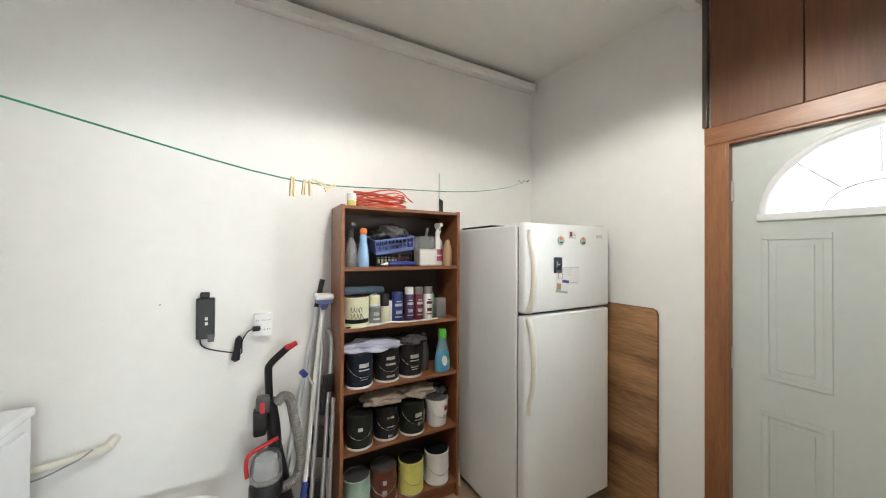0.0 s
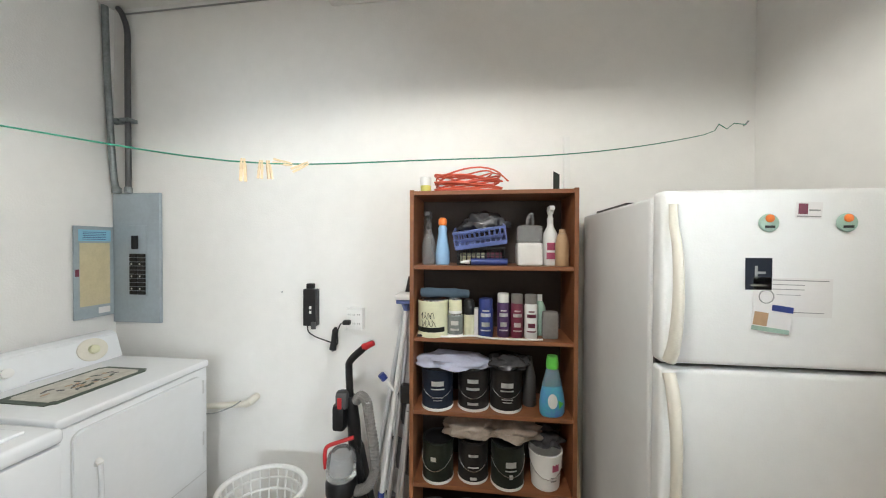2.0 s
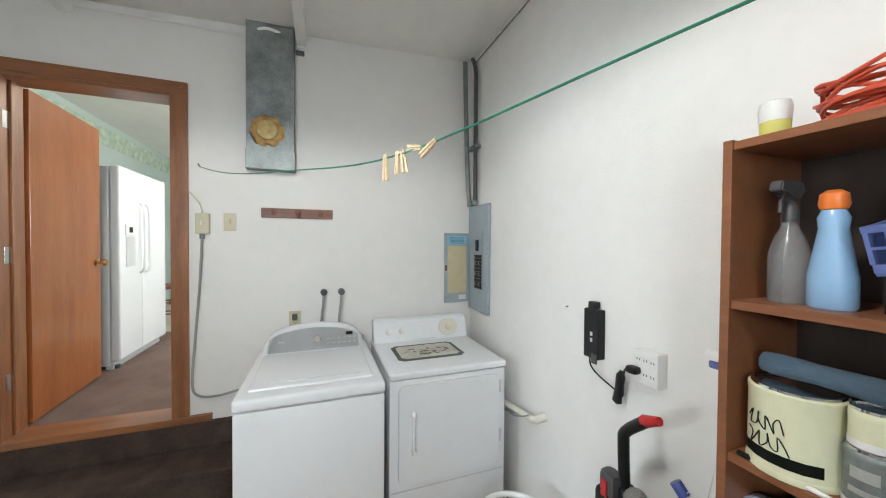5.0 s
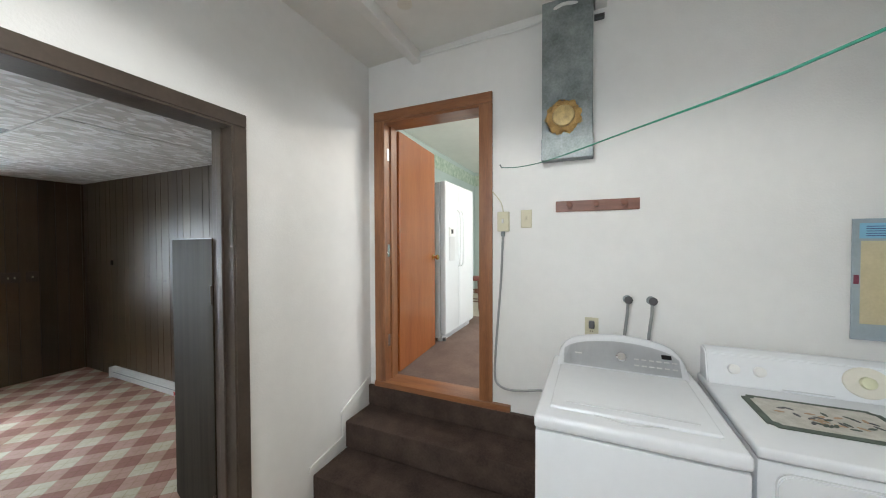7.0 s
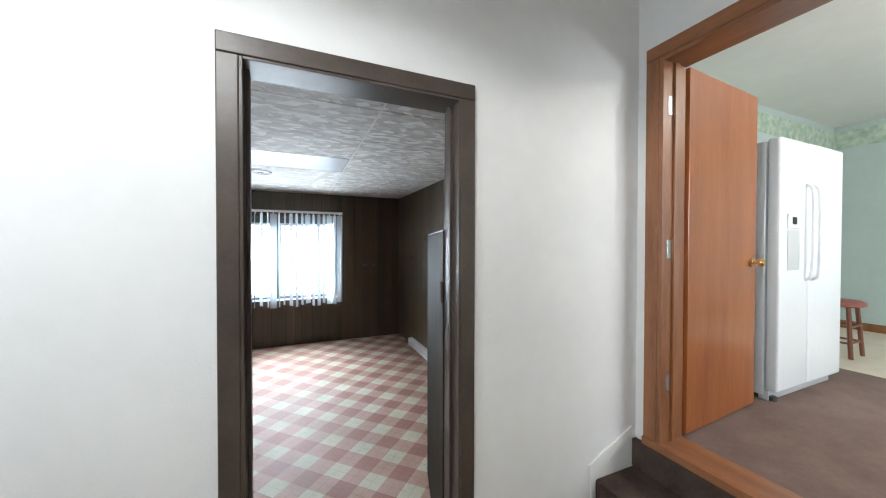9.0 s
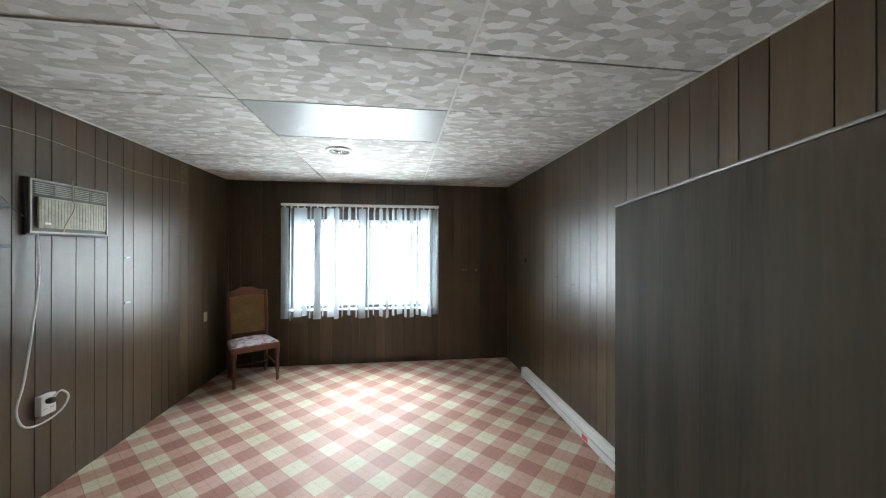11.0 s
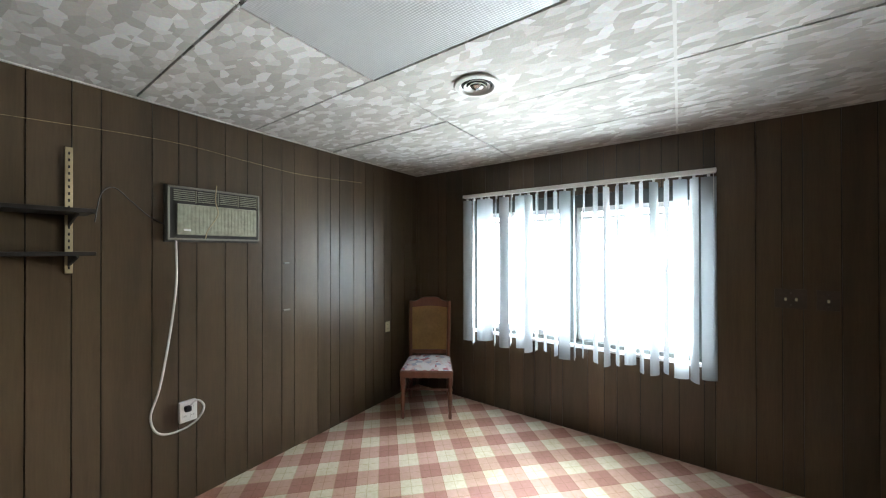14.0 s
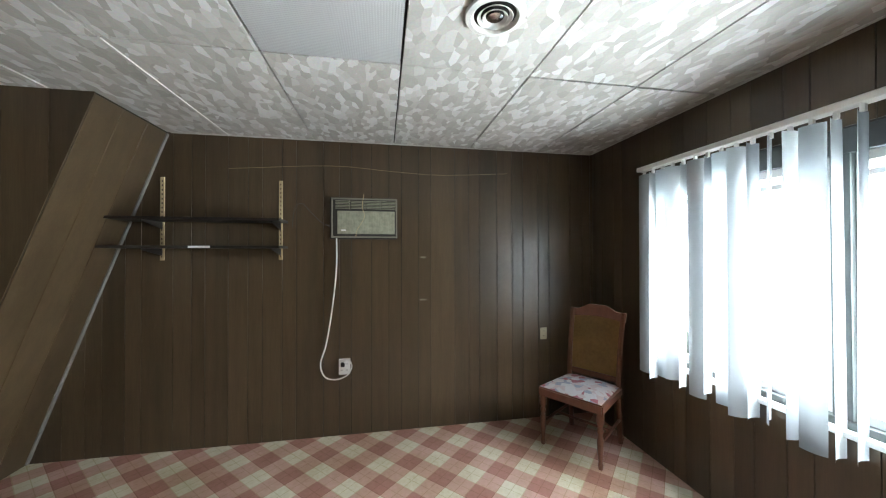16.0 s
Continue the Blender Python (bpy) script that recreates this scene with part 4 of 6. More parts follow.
outlet("power_outlet", "white six-socket adapter on the panelled wall", pose(PE, -2.835, 0.54, 0, 0, 90), 0.085, 0.115, 0.035, 2, 2)
pl = thing("power_plug", "black plug of the air conditioner cord", "plug")
part("plug_body", box(PE - 0.07, PE - 0.037, -2.84, -2.81, 0.55, 0.58, 0.006), M_BLACK, pl)
outlet("wall_outlet", "ivory outlet low behind the chair", pose(PE, -4.50, 0.72, 0, 0, 90), 0.06, 0.10, 0.006, 2, 1, M_IVPLATE)
for x, n, lab in ((-0.515, 2, "dark brown double switch plate"), (-0.67, 1, "dark brown switch plate with pale switches")):
    t = thing("light_switch", lab + " on the panelled wall", "switch", pose(x, PS, 1.18))
    part("plate", box(-0.022 - 0.024 * n, 0.022 + 0.024 * n, 0, 0.006, -0.058, 0.058, 0.002), M_BROWNTRIM, t)
    for j in range(n):
        part("toggle", box((j - (n - 1) / 2) * 0.046 - 0.005, (j - (n - 1) / 2) * 0.046 + 0.005, 0.006, 0.016, -0.012, 0.006, 0.002), M_IVPLATE, t)
    for z in (-0.035, 0.035):
        part("screw", lathe([(0.004, 0), (0.004, 0.0015)], 8, Matrix.Translation((0, 0.006, z)) @ Euler((radians(-90), 0, 0)).to_matrix().to_4x4()), M_CHROME, t)
t = thing("thermostat_knob", "small black wall knob on the panelling", "knob", pose(PW, -4.27, 1.33))
part("knob", box(0, 0.02, -0.016, 0.016, -0.028, 0.028, 0.005), M_BLACK, t)
for y, z, w in ((-3.45, 1.385, 0.02), (-3.45, 1.04, 0.025)):
    t = thing("picture_hook", "small pale metal hook on the panelling", "hook", pose(PE, y, z))
    part("hook", box(-0.008, 0, -w, w, -0.006, 0.006, 0.002), M_ACT, t)
for y, z, w in ((-3.52, 1.2, 0.035), (-3.22, 1.16, 0.03)):
    t = thing("wall_scratch", "short dark gouge in the panelling", "gouge", pose(PW, y, z, 4))
    part("gouge", box(0.0, 0.002, -w, w, -0.003, 0.003, 0.0008, seg=1), M_GROOVE, t)
t = thing("hanging_thread", "thin pale string across the panelling", "string")
part("string", tube([(PE - 0.006, -2.0, 2.05), (PE - 0.004, -2.73, 2.10), (PE - 0.005, -3.2, 2.075), (PE - 0.005, -3.6, 2.06), (PE - 0.004, -4.17, 2.095)], 0.001, 5, curve=5), M_STD, t)
t = thing("loose_cable", "dark loose cable beside the air conditioner", "cable")
part("cable", tube([(PE - 0.008, -2.74, 1.62), (PE - 0.03, -2.66, 1.66), (PE - 0.03, -2.58, 1.74), (PE - 0.02, -2.52, 1.80), (PE - 0.03, -2.47, 1.76), (PE - 0.02, -2.45, 1.62)], 0.0028, 6, curve=5), M_DGREY, t)


def wall_shelf():
    t = thing("wall_shelf", "two black-brown shelves on tan metal wall standards", "shelf")
    for y in (-1.57, -2.365):
        s = part("standard", box(PE - 0.012, PE - 0.0005, y - 0.013, y + 0.013, 1.37, 1.97, 0.002), M_STD, t, "tan slotted standard")
        for k in range(18):
            part("slot", box(PE - 0.0135, PE - 0.0118, y - 0.003, y + 0.003, 1.39 + k * 0.032, 1.404 + k * 0.032), M_BLACK, s)
        for z in (1.645, 1.455):
            part("bracket", prism([(PE - 0.012, z), (PE - 0.23, z), (PE - 0.23, z - 0.008), (PE - 0.012, z - 0.05)], "y", y - 0.004, y + 0.004), M_DARKSH, t)
    for z in (1.645, 1.455):
        part("shelf_board", box(PE - 0.25, PE - 0.014, -2.42, -1.33, z + 0.001, z + 0.019, 0.002), M_DARKSH, t)


wall_shelf()
t = thing("paper_strip", "small white paper strip on the lower shelf edge", "paper")
part("strip", box(PE - 0.254, PE - 0.2505, -1.99, -1.86, 1.457, 1.472), M_PAPER, t)


def heater():
    t = thing("baseboard_heater", "white metal baseboard heater along the panelled wall", "heater", Matrix.Translation((-0.15 * PW, 0, 0)) @ Matrix.Diagonal((1.15, 1, 0.82, 1)))
    y0, y1 = -4.25, -2.45
    part("back_plate", box(PW, PW + 0.008, y0, y1, 0.02, 0.145, 0.002), M_HEATER, t)
    part("hood", prism([(PW + 0.008, 0.145), (PW + 0.008, 0.138), (PW + 0.045, 0.122), (PW + 0.052, 0.100), (PW + 0.056, 0.100), (PW + 0.050, 0.128), (PW + 0.02, 0.146)], "y", y0 + 0.003, y1 - 0.003), M_HEATER, t)
    part("front_panel", box(PW + 0.048, PW + 0.054, y0 + 0.003, y1 - 0.003, 0.022, 0.085, 0.002), M_HEATER, t)
    part("fins", box(PW + 0.012, PW + 0.042, y0 + 0.05, y1 - 0.05, 0.05, 0.11), M_STEEL, t)
    for y in (y0, y1 - 0.02):
        part("end_cap", box(PW + 0.0005, PW + 0.058, y - 0.001, y + 0.021, 0.0, 0.148, 0.003), M_HEATER, t)
    part("warning_label", box(PW + 0.0543, PW + 0.0552, -2.98, -2.90, 0.030, 0.075), M_RED, t, "red warning sticker")


heater()


def dining_chair():
    d = Vector((-0.34, -0.225, 0)).normalized()
    ang = math.degrees(math.atan2(-d.y, -d.x))
    t = thing("dining_chair", "reddish wooden dining chair with cane back and floral seat", "chair", pose(1.86, -4.42, 0, 0, 0, ang) @ Matrix.Diagonal((1.04, 1, 0.96, 1)))
    # local x runs from the camera-side leg to the wall-side leg, -y goes back
    for x in (-0.2, 0.2):
        part("front_leg", lathe([(0.014, 0), (0.017, 0.03), (0.013, 0.05), (0.019, 0.12), (0.021, 0.19), (0.014, 0.24), (0.022, 0.26), (0.014, 0.285), (0.024, 0.31), (0.024, 0.39)], 14, Matrix.Translation((x, 0, 0))), M_CHAIRW, t, "turned wooden leg", 40)
        part("back_leg", tube([(x * 0.9, -0.42, 0), (x * 0.9, -0.40, 0.2), (x * 0.9, -0.385, 0.42), (x * 0.92, -0.41, 0.7), (x * 0.95, -0.475, 1.0)], 0.018, 8, curve=4), M_CHAIRW, t, "", 40)
        part("side_stretcher", tube([(x, -0.01, 0.17), (x * 0.92, -0.395, 0.19)], 0.010, 8), M_CHAIRW, t)
    part("middle_stretcher", tube([(-0.19, -0.2, 0.18), (0.19, -0.2, 0.18)], 0.010, 8), M_CHAIRW, t)
    part("seat_frame", prism([(-0.225, 0.025), (0.225, 0.025), (0.20, -0.41), (-0.20, -0.41)], "z", 0.375, 0.44, 0.008), M_CHAIRW, t)
    bm = bmesh.new()
    n = 14
    g = []
    for i in range(n + 1):
        row = []
        for j in range(n + 1):
            u, v = i / n * 2 - 1, j / n * 2 - 1
            w = 0.215 - 0.013 * (1 - v)
            row.append(bm.verts.new((u * w, -0.19 + v * 0.21, 0.445 + 0.038 * (1 - u ** 4) * (1 - v ** 4))))
        g.append(row)
    for i in range(n):
        for j in range(n):
            bm.faces.new((g[i][j], g[i + 1][j], g[i + 1][j + 1], g[i][j + 1]))
    bmesh.ops.solidify(bm, geom=bm.faces[:], thickness=0.012)
    part("seat_cushion", bm, M_FLORAL, t, "pale floral upholstered seat", 50)

    def back_m(z):
        return -0.395 - max(0, z - 0.45) ** 1.3 * 0.17
    top = []
    for k in range(17):
        u = k / 16 * 2 - 1
        zt = 1.0 + 0.055 * math.cos(u * math.pi / 2) ** 2 - 0.012 * math.cos(u * math.pi * 1.5) ** 2
        top.append((u * 0.205, zt))
    bm = bmesh.new()
    prism(top + [(0.205, 0.93)] + [(u / 8 * 0.205, 0.93 + 0.022 * math.cos(u / 8 * math.pi / 2)) for u in range(7, -8, -1)] + [(-0.205, 0.93)], "y", -0.014, 0.014, bm=bm)
    for v in bm.verts:
        v.co.y += back_m(v.co.z) - 0.01
    part("top_rail", bm, M_CHAIRW, t, "arched carved top rail", 40)
    bm = bmesh.new()
    rows = []
    for i in range(11):
        z = 0.50 + i * 0.0455
        rows.append([bm.verts.new((u * 0.187, back_m(z) - 0.006 * (1 - u * u), z)) for u in (-1, -0.5, 0, 0.5, 1)])
    for a, b in zip(rows, rows[1:]):
        for k in range(4):
            bm.faces.new((a[k], a[k + 1], b[k + 1], b[k]))
    bmesh.ops.solidify(bm, geom=bm.faces[:], thickness=0.006)
    part("cane_panel", bm, M_CANE, t, "golden woven cane back panel", 60)
    part("lower_rail", box(-0.185, 0.185, -0.408, -0.388, 0.47, 0.51, 0.005), M_CHAIRW, t)


dining_chair()


# ---- laundry: bookcase and what stands on it ----
def bookcase():
    t = thing("bookcase", "brown laminate bookcase with five crowded shelves", "bookcase")
    x0, x1, y0, y1, h = 0.755, 1.497, 1.83, 2.095, 1.80
    for xa in (x0, x1 - 0.018):
        part("side_panel", box(xa, xa + 0.018, y0, y1, 0, h, 0.0015), M_BOOK, t)
    part("back_panel", box(x0 + 0.018, x1 - 0.018, y1 - 0.006, y1, 0.02, h - 0.02), M_BOOKB, t)
    part("top_panel", box(x0 + 0.018, x1 - 0.018, y0 + 0.004, y1 - 0.006, h - 0.022, h - 0.004, 0.0015), M_BOOK, t)
    for z in SHELF:
        part("shelf", box(x0 + 0.018, x1 - 0.018, y0 + 0.006, y1 - 0.006, z - 0.019, z, 0.0015), M_BOOK, t)
    part("kick_board", box(x0 + 0.018, x1 - 0.018, y0 + 0.03, y0 + 0.045, 0, SHELF[-1] - 0.019), M_BOOK, t)


SHELF = (1.458, 1.128, 0.792, 0.455, 0.10)
bookcase()


def sx(p):
    """Place along the shelf from a fraction of its width."""
    return 0.773 + p * 0.706


def bars(parent, r, z, rows, material, x=0.0, half=40):
    """Unreadable print: short raised bars round the front of a can."""
    for k, (dz, w, h) in enumerate(rows):
        bm = bmesh.new()
        n = 6
        a0, a1 = radians(-90 + x - half * w), radians(-90 + x + half * w)
        v = [[bm.verts.new((rr * math.cos(a0 + (a1 - a0) * i / n), rr * math.sin(a0 + (a1 - a0) * i / n), zz)) for i in range(n + 1)] for rr, zz in ((r, z + dz), (r, z + dz + h))]
        for i in range(n):
            bm.faces.new((v[0][i], v[0][i + 1], v[1][i + 1], v[1][i]))
        bmesh.ops.solidify(bm, geom=bm.faces[:], thickness=0.0006)
        part("print_bar", bm, material, parent)


def paint_can(label, x, y, z, r, h, body, lid=None, prints=(), rot=0, base=None, bail=True):
    t = thing("paint_can", label, "paint can", pose(x, y, z, 0, 0, rot))
    b = part("can_body", lathe([(r * 0.97, 0), (r, 0.004), (r, 0.012), (r * 0.985, 0.016), (r * 0.985, h - 0.016), (r, h - 0.012), (r, h - 0.003), (r * 0.95, h)], 28), body, t, "", 40)
    part("bottom_rim", lathe([(r * 1.0, 0.0), (r * 1.015, 0.003), (r * 1.015, 0.010), (r * 1.0, 0.013)], 28), base or M_WPLAST, t, "", 40)
    part("lid", lathe([(r * 0.94, h + 0.0003), (r * 0.94, h + 0.005), (r * 0.86, h + 0.005), (r * 0.84, h + 0.001), (0.002, h + 0.001)], 28), lid or M_DGREY, t, "", 40)
    if prints:
        bars(t, r * 0.985 + 0.0009, 0, prints, M_WINK)
    if bail:
        part("bail_handle", tube([(r * 1.01 * math.cos(a), r * 1.01 * math.sin(a) - 0.004, h * 0.72 - 0.07 * math.sin(-a)) for a in [radians(-180 + 180 * k / 16) for k in range(17)]], 0.0016, 6), M_CHROME, t)
    return t


def bottle(name, label, cat, x, y, z, profile, body, cap=None, capmat=None, rot=0, sx_=1.0, sy_=1.0, prints=(), pm=None, pz=0.05, pr=None):
    t = thing(name, label, cat, pose(x, y, z, 0, 0, rot))
    part("bottle_body", lathe(profile, 24, sx=sx_, sy=sy_), body, t, "", 45)
    if cap:
        part("cap", lathe(cap, 20), capmat, t, "", 45)
    if prints:
        bars(t, pr or max(q[0] for q in profile) + 0.001, pz, prints, pm or M_WINK)
    return t


def sprayer(t, z, m):
    """Trigger head of a spray bottle."""
    bm = lathe([(0.014, z), (0.014, z + 0.03), (0.010, z + 0.034), (0.010, z + 0.045)], 14)
    prism([(-0.055, z + 0.062), (-0.05, z + 0.082), (0.02, z + 0.085), (0.034, z + 0.065), (0.012, z + 0.044), (-0.014, z + 0.044), (-0.02, z + 0.058)], "x", -0.011, 0.011, 0.003, bm=bm)
    tg = bmesh.new()
    tube([(0, -0.022, z + 0.058), (0, -0.034, z + 0.04), (0, -0.036, z + 0.018)], 0.004, 6, bm=tg)
    h = part("spray_head", bm, m, t, "", 45)
    part("trigger", tg, m, h)


def aerosol(label, x, y, z, body, cap, h=0.15, r=0.029, pm=None):
    t = bottle("spray_can", label, "spray can", x, y, z, [(r * 0.96, 0), (r, 0.003), (r, h), (r * 0.9, h + 0.008), (r * 0.7, h + 0.014)], body, [(r * 0.93, h + 0.009), (r * 0.93, h + 0.045), (r * 0.85, h + 0.05)], cap)
    bars(t, r + 0.001, 0, ((0.03, 0.9, 0.006), (0.05, 0.7, 0.02), (0.095, 0.9, 0.016), (0.12, 0.6, 0.006)), pm or M_WINK, half=45)
    return t


z = SHELF[0]
t = bottle("spray_bottle", "clear plastic spray bottle with white trigger", "bottle", sx(0.08), 1.92, z, [(0.030, 0), (0.033, 0.006), (0.033, 0.10), (0.024, 0.135), (0.014, 0.155), (0.013, 0.165)], M_CLEAR)
sprayer(t, 0.166, M_DGREY)
t = bottle("cleaner_bottle", "pale blue cleaner bottle with orange cap", "bottle", sx(0.175), 1.91, z, [(0.030, 0), (0.034, 0.006), (0.034, 0.06), (0.026, 0.11), (0.020, 0.15), (0.022, 0.17), (0.016, 0.185)], M_LBLUE, [(0.018, 0.186), (0.021, 0.195), (0.019, 0.215), (0.010, 0.222)], M_ORNG)


def basket(label, x, y, z, w, d, h, m, tilt=0, roll=0, cols=11):
    t = thing("storage_basket", label, "basket", pose(x, y, z, roll, tilt, 0))
    bm = box(-w / 2, w / 2, -d / 2, d / 2, 0, 0.004)
    part("base", bm, m, t)
    for yy in (-d / 2, d / 2):
        part("rim", box(-w / 2 - 0.004, w / 2 + 0.004, yy - 0.004, yy + 0.004, h - 0.012, h, 0.002), m, t)
        part("lower_band", box(-w / 2, w / 2, yy - 0.0025, yy + 0.0025, 0.0041, 0.02, 0.001), m, t)
        part("middle_band", box(-w / 2, w / 2, yy - 0.0025, yy + 0.0025, h * 0.52, h * 0.58, 0.001), m, t)
        for k in range(cols):
            xx = -w / 2 + w * k / (cols - 1)
            part("slat", box(xx - 0.003, xx + 0.003, yy - 0.002, yy + 0.002, 0.02, h - 0.012), m, t)
    for xx in (-w / 2, w / 2):
        part("end_wall", box(xx - 0.003, xx + 0.003, -d / 2 + 0.003, d / 2 - 0.003, 0.004, h - 0.001, 0.001), m, t)
    return t


basket("black plastic basket holding small boxes", sx(0.43), 1.97, z, 0.215, 0.17, 0.085, M_BLACK)
t = thing("small_cartons", "pale small cartons inside the black basket", "cartons")
part("carton", box(sx(0.43) - 0.095, sx(0.43) + 0.02, 1.90, 2.03, z + 0.005, z + 0.055, 0.003), M_CREAM, t)
part("carton", box(sx(0.43) + 0.03, sx(0.43) + 0.098, 1.90, 2.03, z + 0.005, z + 0.06, 0.003), M_MAROON, t)
basket("blue plastic basket tilted on top of the black one", sx(0.43), 1.955, z + 0.098, 0.235, 0.17, 0.085, M_BLUE, -8, 10)
t = thing("clear_bag", "crumpled dark clear plastic bag heaped in the basket", "bag")
part("bag", crumple(0.22, 0.16, 0.13, 3.1, m=Matrix.Translation((sx(0.44), 1.98, z + 0.185))), M_DBAG, t, "", 60)
t = thing("caulk_tube", "blue caulking tube with white nozzle lying on the shelf", "tube")
part("tube_body", tube([(sx(0.37), 1.862, z + 0.017), (sx(0.60), 1.868, z + 0.017)], 0.016, 12), M_NAVY, t, "", 40)
part("nozzle", tube([(sx(0.36), 1.8615, z + 0.017), (sx(0.30), 1.86, z + 0.014)], [0.010, 0.004], 10), M_WPLAST, t, "white nozzle")
t = thing("plastic_jug", "square jug half full of white powder", "jug", pose(sx(0.745), 1.93, z))
part("jug_lower", box(-0.058, 0.058, -0.05, 0.05, 0, 0.105, 0.012), M_WPLAST, t, "white contents")
part("jug_upper", box(-0.056, 0.056, -0.048, 0.048, 0.106, 0.185, 0.016), M_CLEAR, t, "clear upper part")
part("jug_handle", tube([(-0.01, -0.03, 0.18), (-0.01, -0.045, 0.215), (0.01, -0.02, 0.235), (0.02, 0.02, 0.19)], 0.008, 8, curve=4), M_CLEAR, t)
t = bottle("spray_bottle", "white spray bottle with a pink floral label", "bottle", sx(0.885), 1.945, z, [(0.030, 0), (0.034, 0.006), (0.034, 0.12), (0.030, 0.15), (0.015, 0.18), (0.014, 0.19)], M_WPLAST, prints=((0.03, 0.9, 0.03), (0.07, 0.8, 0.035)), pm=M_PINK, pz=0.0)
sprayer(t, 0.191, M_WPLAST)
bottle("scrub_bottle", "tan ribbed plastic cleaner bottle", "bottle", sx(0.945), 1.89, z, [(0.028, 0), (0.031, 0.004), (0.029, 0.03), (0.031, 0.05), (0.029, 0.07), (0.031, 0.09), (0.026, 0.12), (0.018, 0.145)], M_TAN, [(0.016, 0.146), (0.012, 0.165)], M_TAN)

z = SHELF[1]
t = paint_can("cream and green paint can with scripted label", sx(0.115), 1.90, z, 0.072, 0.165, M_CREAM, M_CHROME, rot=-6, base=M_CREAM, bail=False)
bars(t, 0.0725, 0, ((0.025, 1.1, 0.022),), M_CANG, half=55)
for k, (a, w) in enumerate(((0.10, 0.75), (0.065, 0.85))):
    part("script_mark", tube([(-0.04 + 0.08 * i / 12 * w + 0.004 * math.sin(i * 2.3), -0.0735 * math.cos(math.asin(min(0.9, abs(-0.04 + 0.08 * i / 12 * w) / 0.0735))), a + 0.016 * math.sin(i * 1.9 + k)) for i in range(13)], 0.0012, 5, curve=3), M_CANG, t)
t = thing("folded_cloth", "slate blue rolled cloth lying on cans", "cloth")
part("cloth", tube([(sx(0.03), 1.92, z + 0.195), (sx(0.15), 1.915, z + 0.197), (sx(0.30), 1.92, z + 0.193), (sx(0.345), 1.93, z + 0.19)], [0.021, 0.023, 0.022, 0.02, 0.021, 0.023, 0.02, 0.02], 12, curve=3), M_SLATE, t, "", 60)
paint_can("small grey metal tin with lid", sx(0.265), 1.89, z, 0.036, 0.10, M_STEEL, M_CHROME, prints=((0.03, 0.8, 0.01), (0.055, 0.7, 0.02)), bail=False)
paint_can("small cream tin stacked on a grey one", sx(0.265), 1.89, z + 0.106, 0.031, 0.062, M_CREAM, M_CHROME, bail=False)
bottle("small_bottle", "black and cream small bottle", "bottle", sx(0.355), 1.90, z, [(0.024, 0), (0.025, 0.004), (0.025, 0.10)], M_CREAM, [(0.025, 0.1005), (0.025, 0.16), (0.018, 0.17)], M_BLACK)
t = thing("white_carton", "slim white carton standing between bottles", "carton")
part("carton", box(sx(0.39), sx(0.415), 1.89, 1.94, z, z + 0.125, 0.002), M_PAPER, t)
aerosol("blue aerosol can with blue cap", sx(0.465), 1.90, z, M_NAVY, M_NAVY, 0.125, 0.034)
aerosol("purple aerosol can with white cap", sx(0.58), 1.91, z, M_GOLDCAN, M_WPLAST)
aerosol("maroon aerosol can with grey cap", sx(0.668), 1.905, z, M_MAROON, M_GREYHOSE, 0.148)
aerosol("white aerosol can with grey cap", sx(0.755), 1.90, z, M_WPLAST, M_GREYHOSE, 0.148, 0.029, M_MAROON)
bottle("small_bottle", "narrow grey bottle with white cap", "bottle", sx(0.825), 1.96, z, [(0.026, 0), (0.027, 0.005), (0.026, 0.13), (0.012, 0.16)], M_PALEG, [(0.011, 0.161), (0.011, 0.19)], M_WPLAST)
t = thing("metal_canister", "grey-green rounded metal canister", "canister", pose(sx(0.875), 1.895, z))
part("canister_body", box(-0.035, 0.035, -0.022, 0.022, 0, 0.125, 0.014), M_GREYHOSE, t, "", 40)
t = thing("white_cable", "white cable with a black pen lying along the shelf edge", "cable")
part("cable", tube([(sx(0.13), 1.846, z + 0.005), (sx(0.25), 1.842, z + 0.006), (sx(0.38), 1.85, z + 0.012), (sx(0.5), 1.844, z + 0.006), (sx(0.7), 1.843, z + 0.005), (sx(0.82), 1.85, z + 0.006)], 0.0045, 8, curve=5), M_WPLAST, t)
t = thing("marker_pen", "black marker pen on the shelf", "pen")
part("pen", tube([(sx(0.02), 1.846, z + 0.006), (sx(0.12), 1.845, z + 0.006)], 0.0055, 8), M_BLACK, t)

PR = ((0.115, 0.55, 0.022), (0.098, 0.6, 0.006), (0.06, 0.5, 0.005), (0.048, 0.4, 0.004))
z = SHELF[2]
paint_can("blue-black plastic paint can with white print", sx(0.145), 1.905, z, 0.075, 0.185, M_CANN, M_BLACK, PR, 8)
paint_can("black paint can with silver print", sx(0.385), 1.92, z, 0.073, 0.185, M_CANB, M_BLACK, ((0.13, 0.5, 0.018), (0.098, 0.6, 0.012), (0.03, 0.5, 0.012)), 0)
paint_can("black paint can with white and gold print", sx(0.60), 1.925, z, 0.074, 0.195, M_CANB, M_BLACK, PR, 2)
t = thing("cleaning_cloth", "pale lavender cloth draped over two paint cans", "cloth")
part("cloth", crumple(0.35, 0.18, 0.075, 7.3, m=Matrix.Translation((sx(0.26), 1.915, z + 0.208)), amp=0.35), M_LAV, t, "", 60)
t = thing("plastic_bag", "crumpled dark plastic bag on a paint can", "bag")
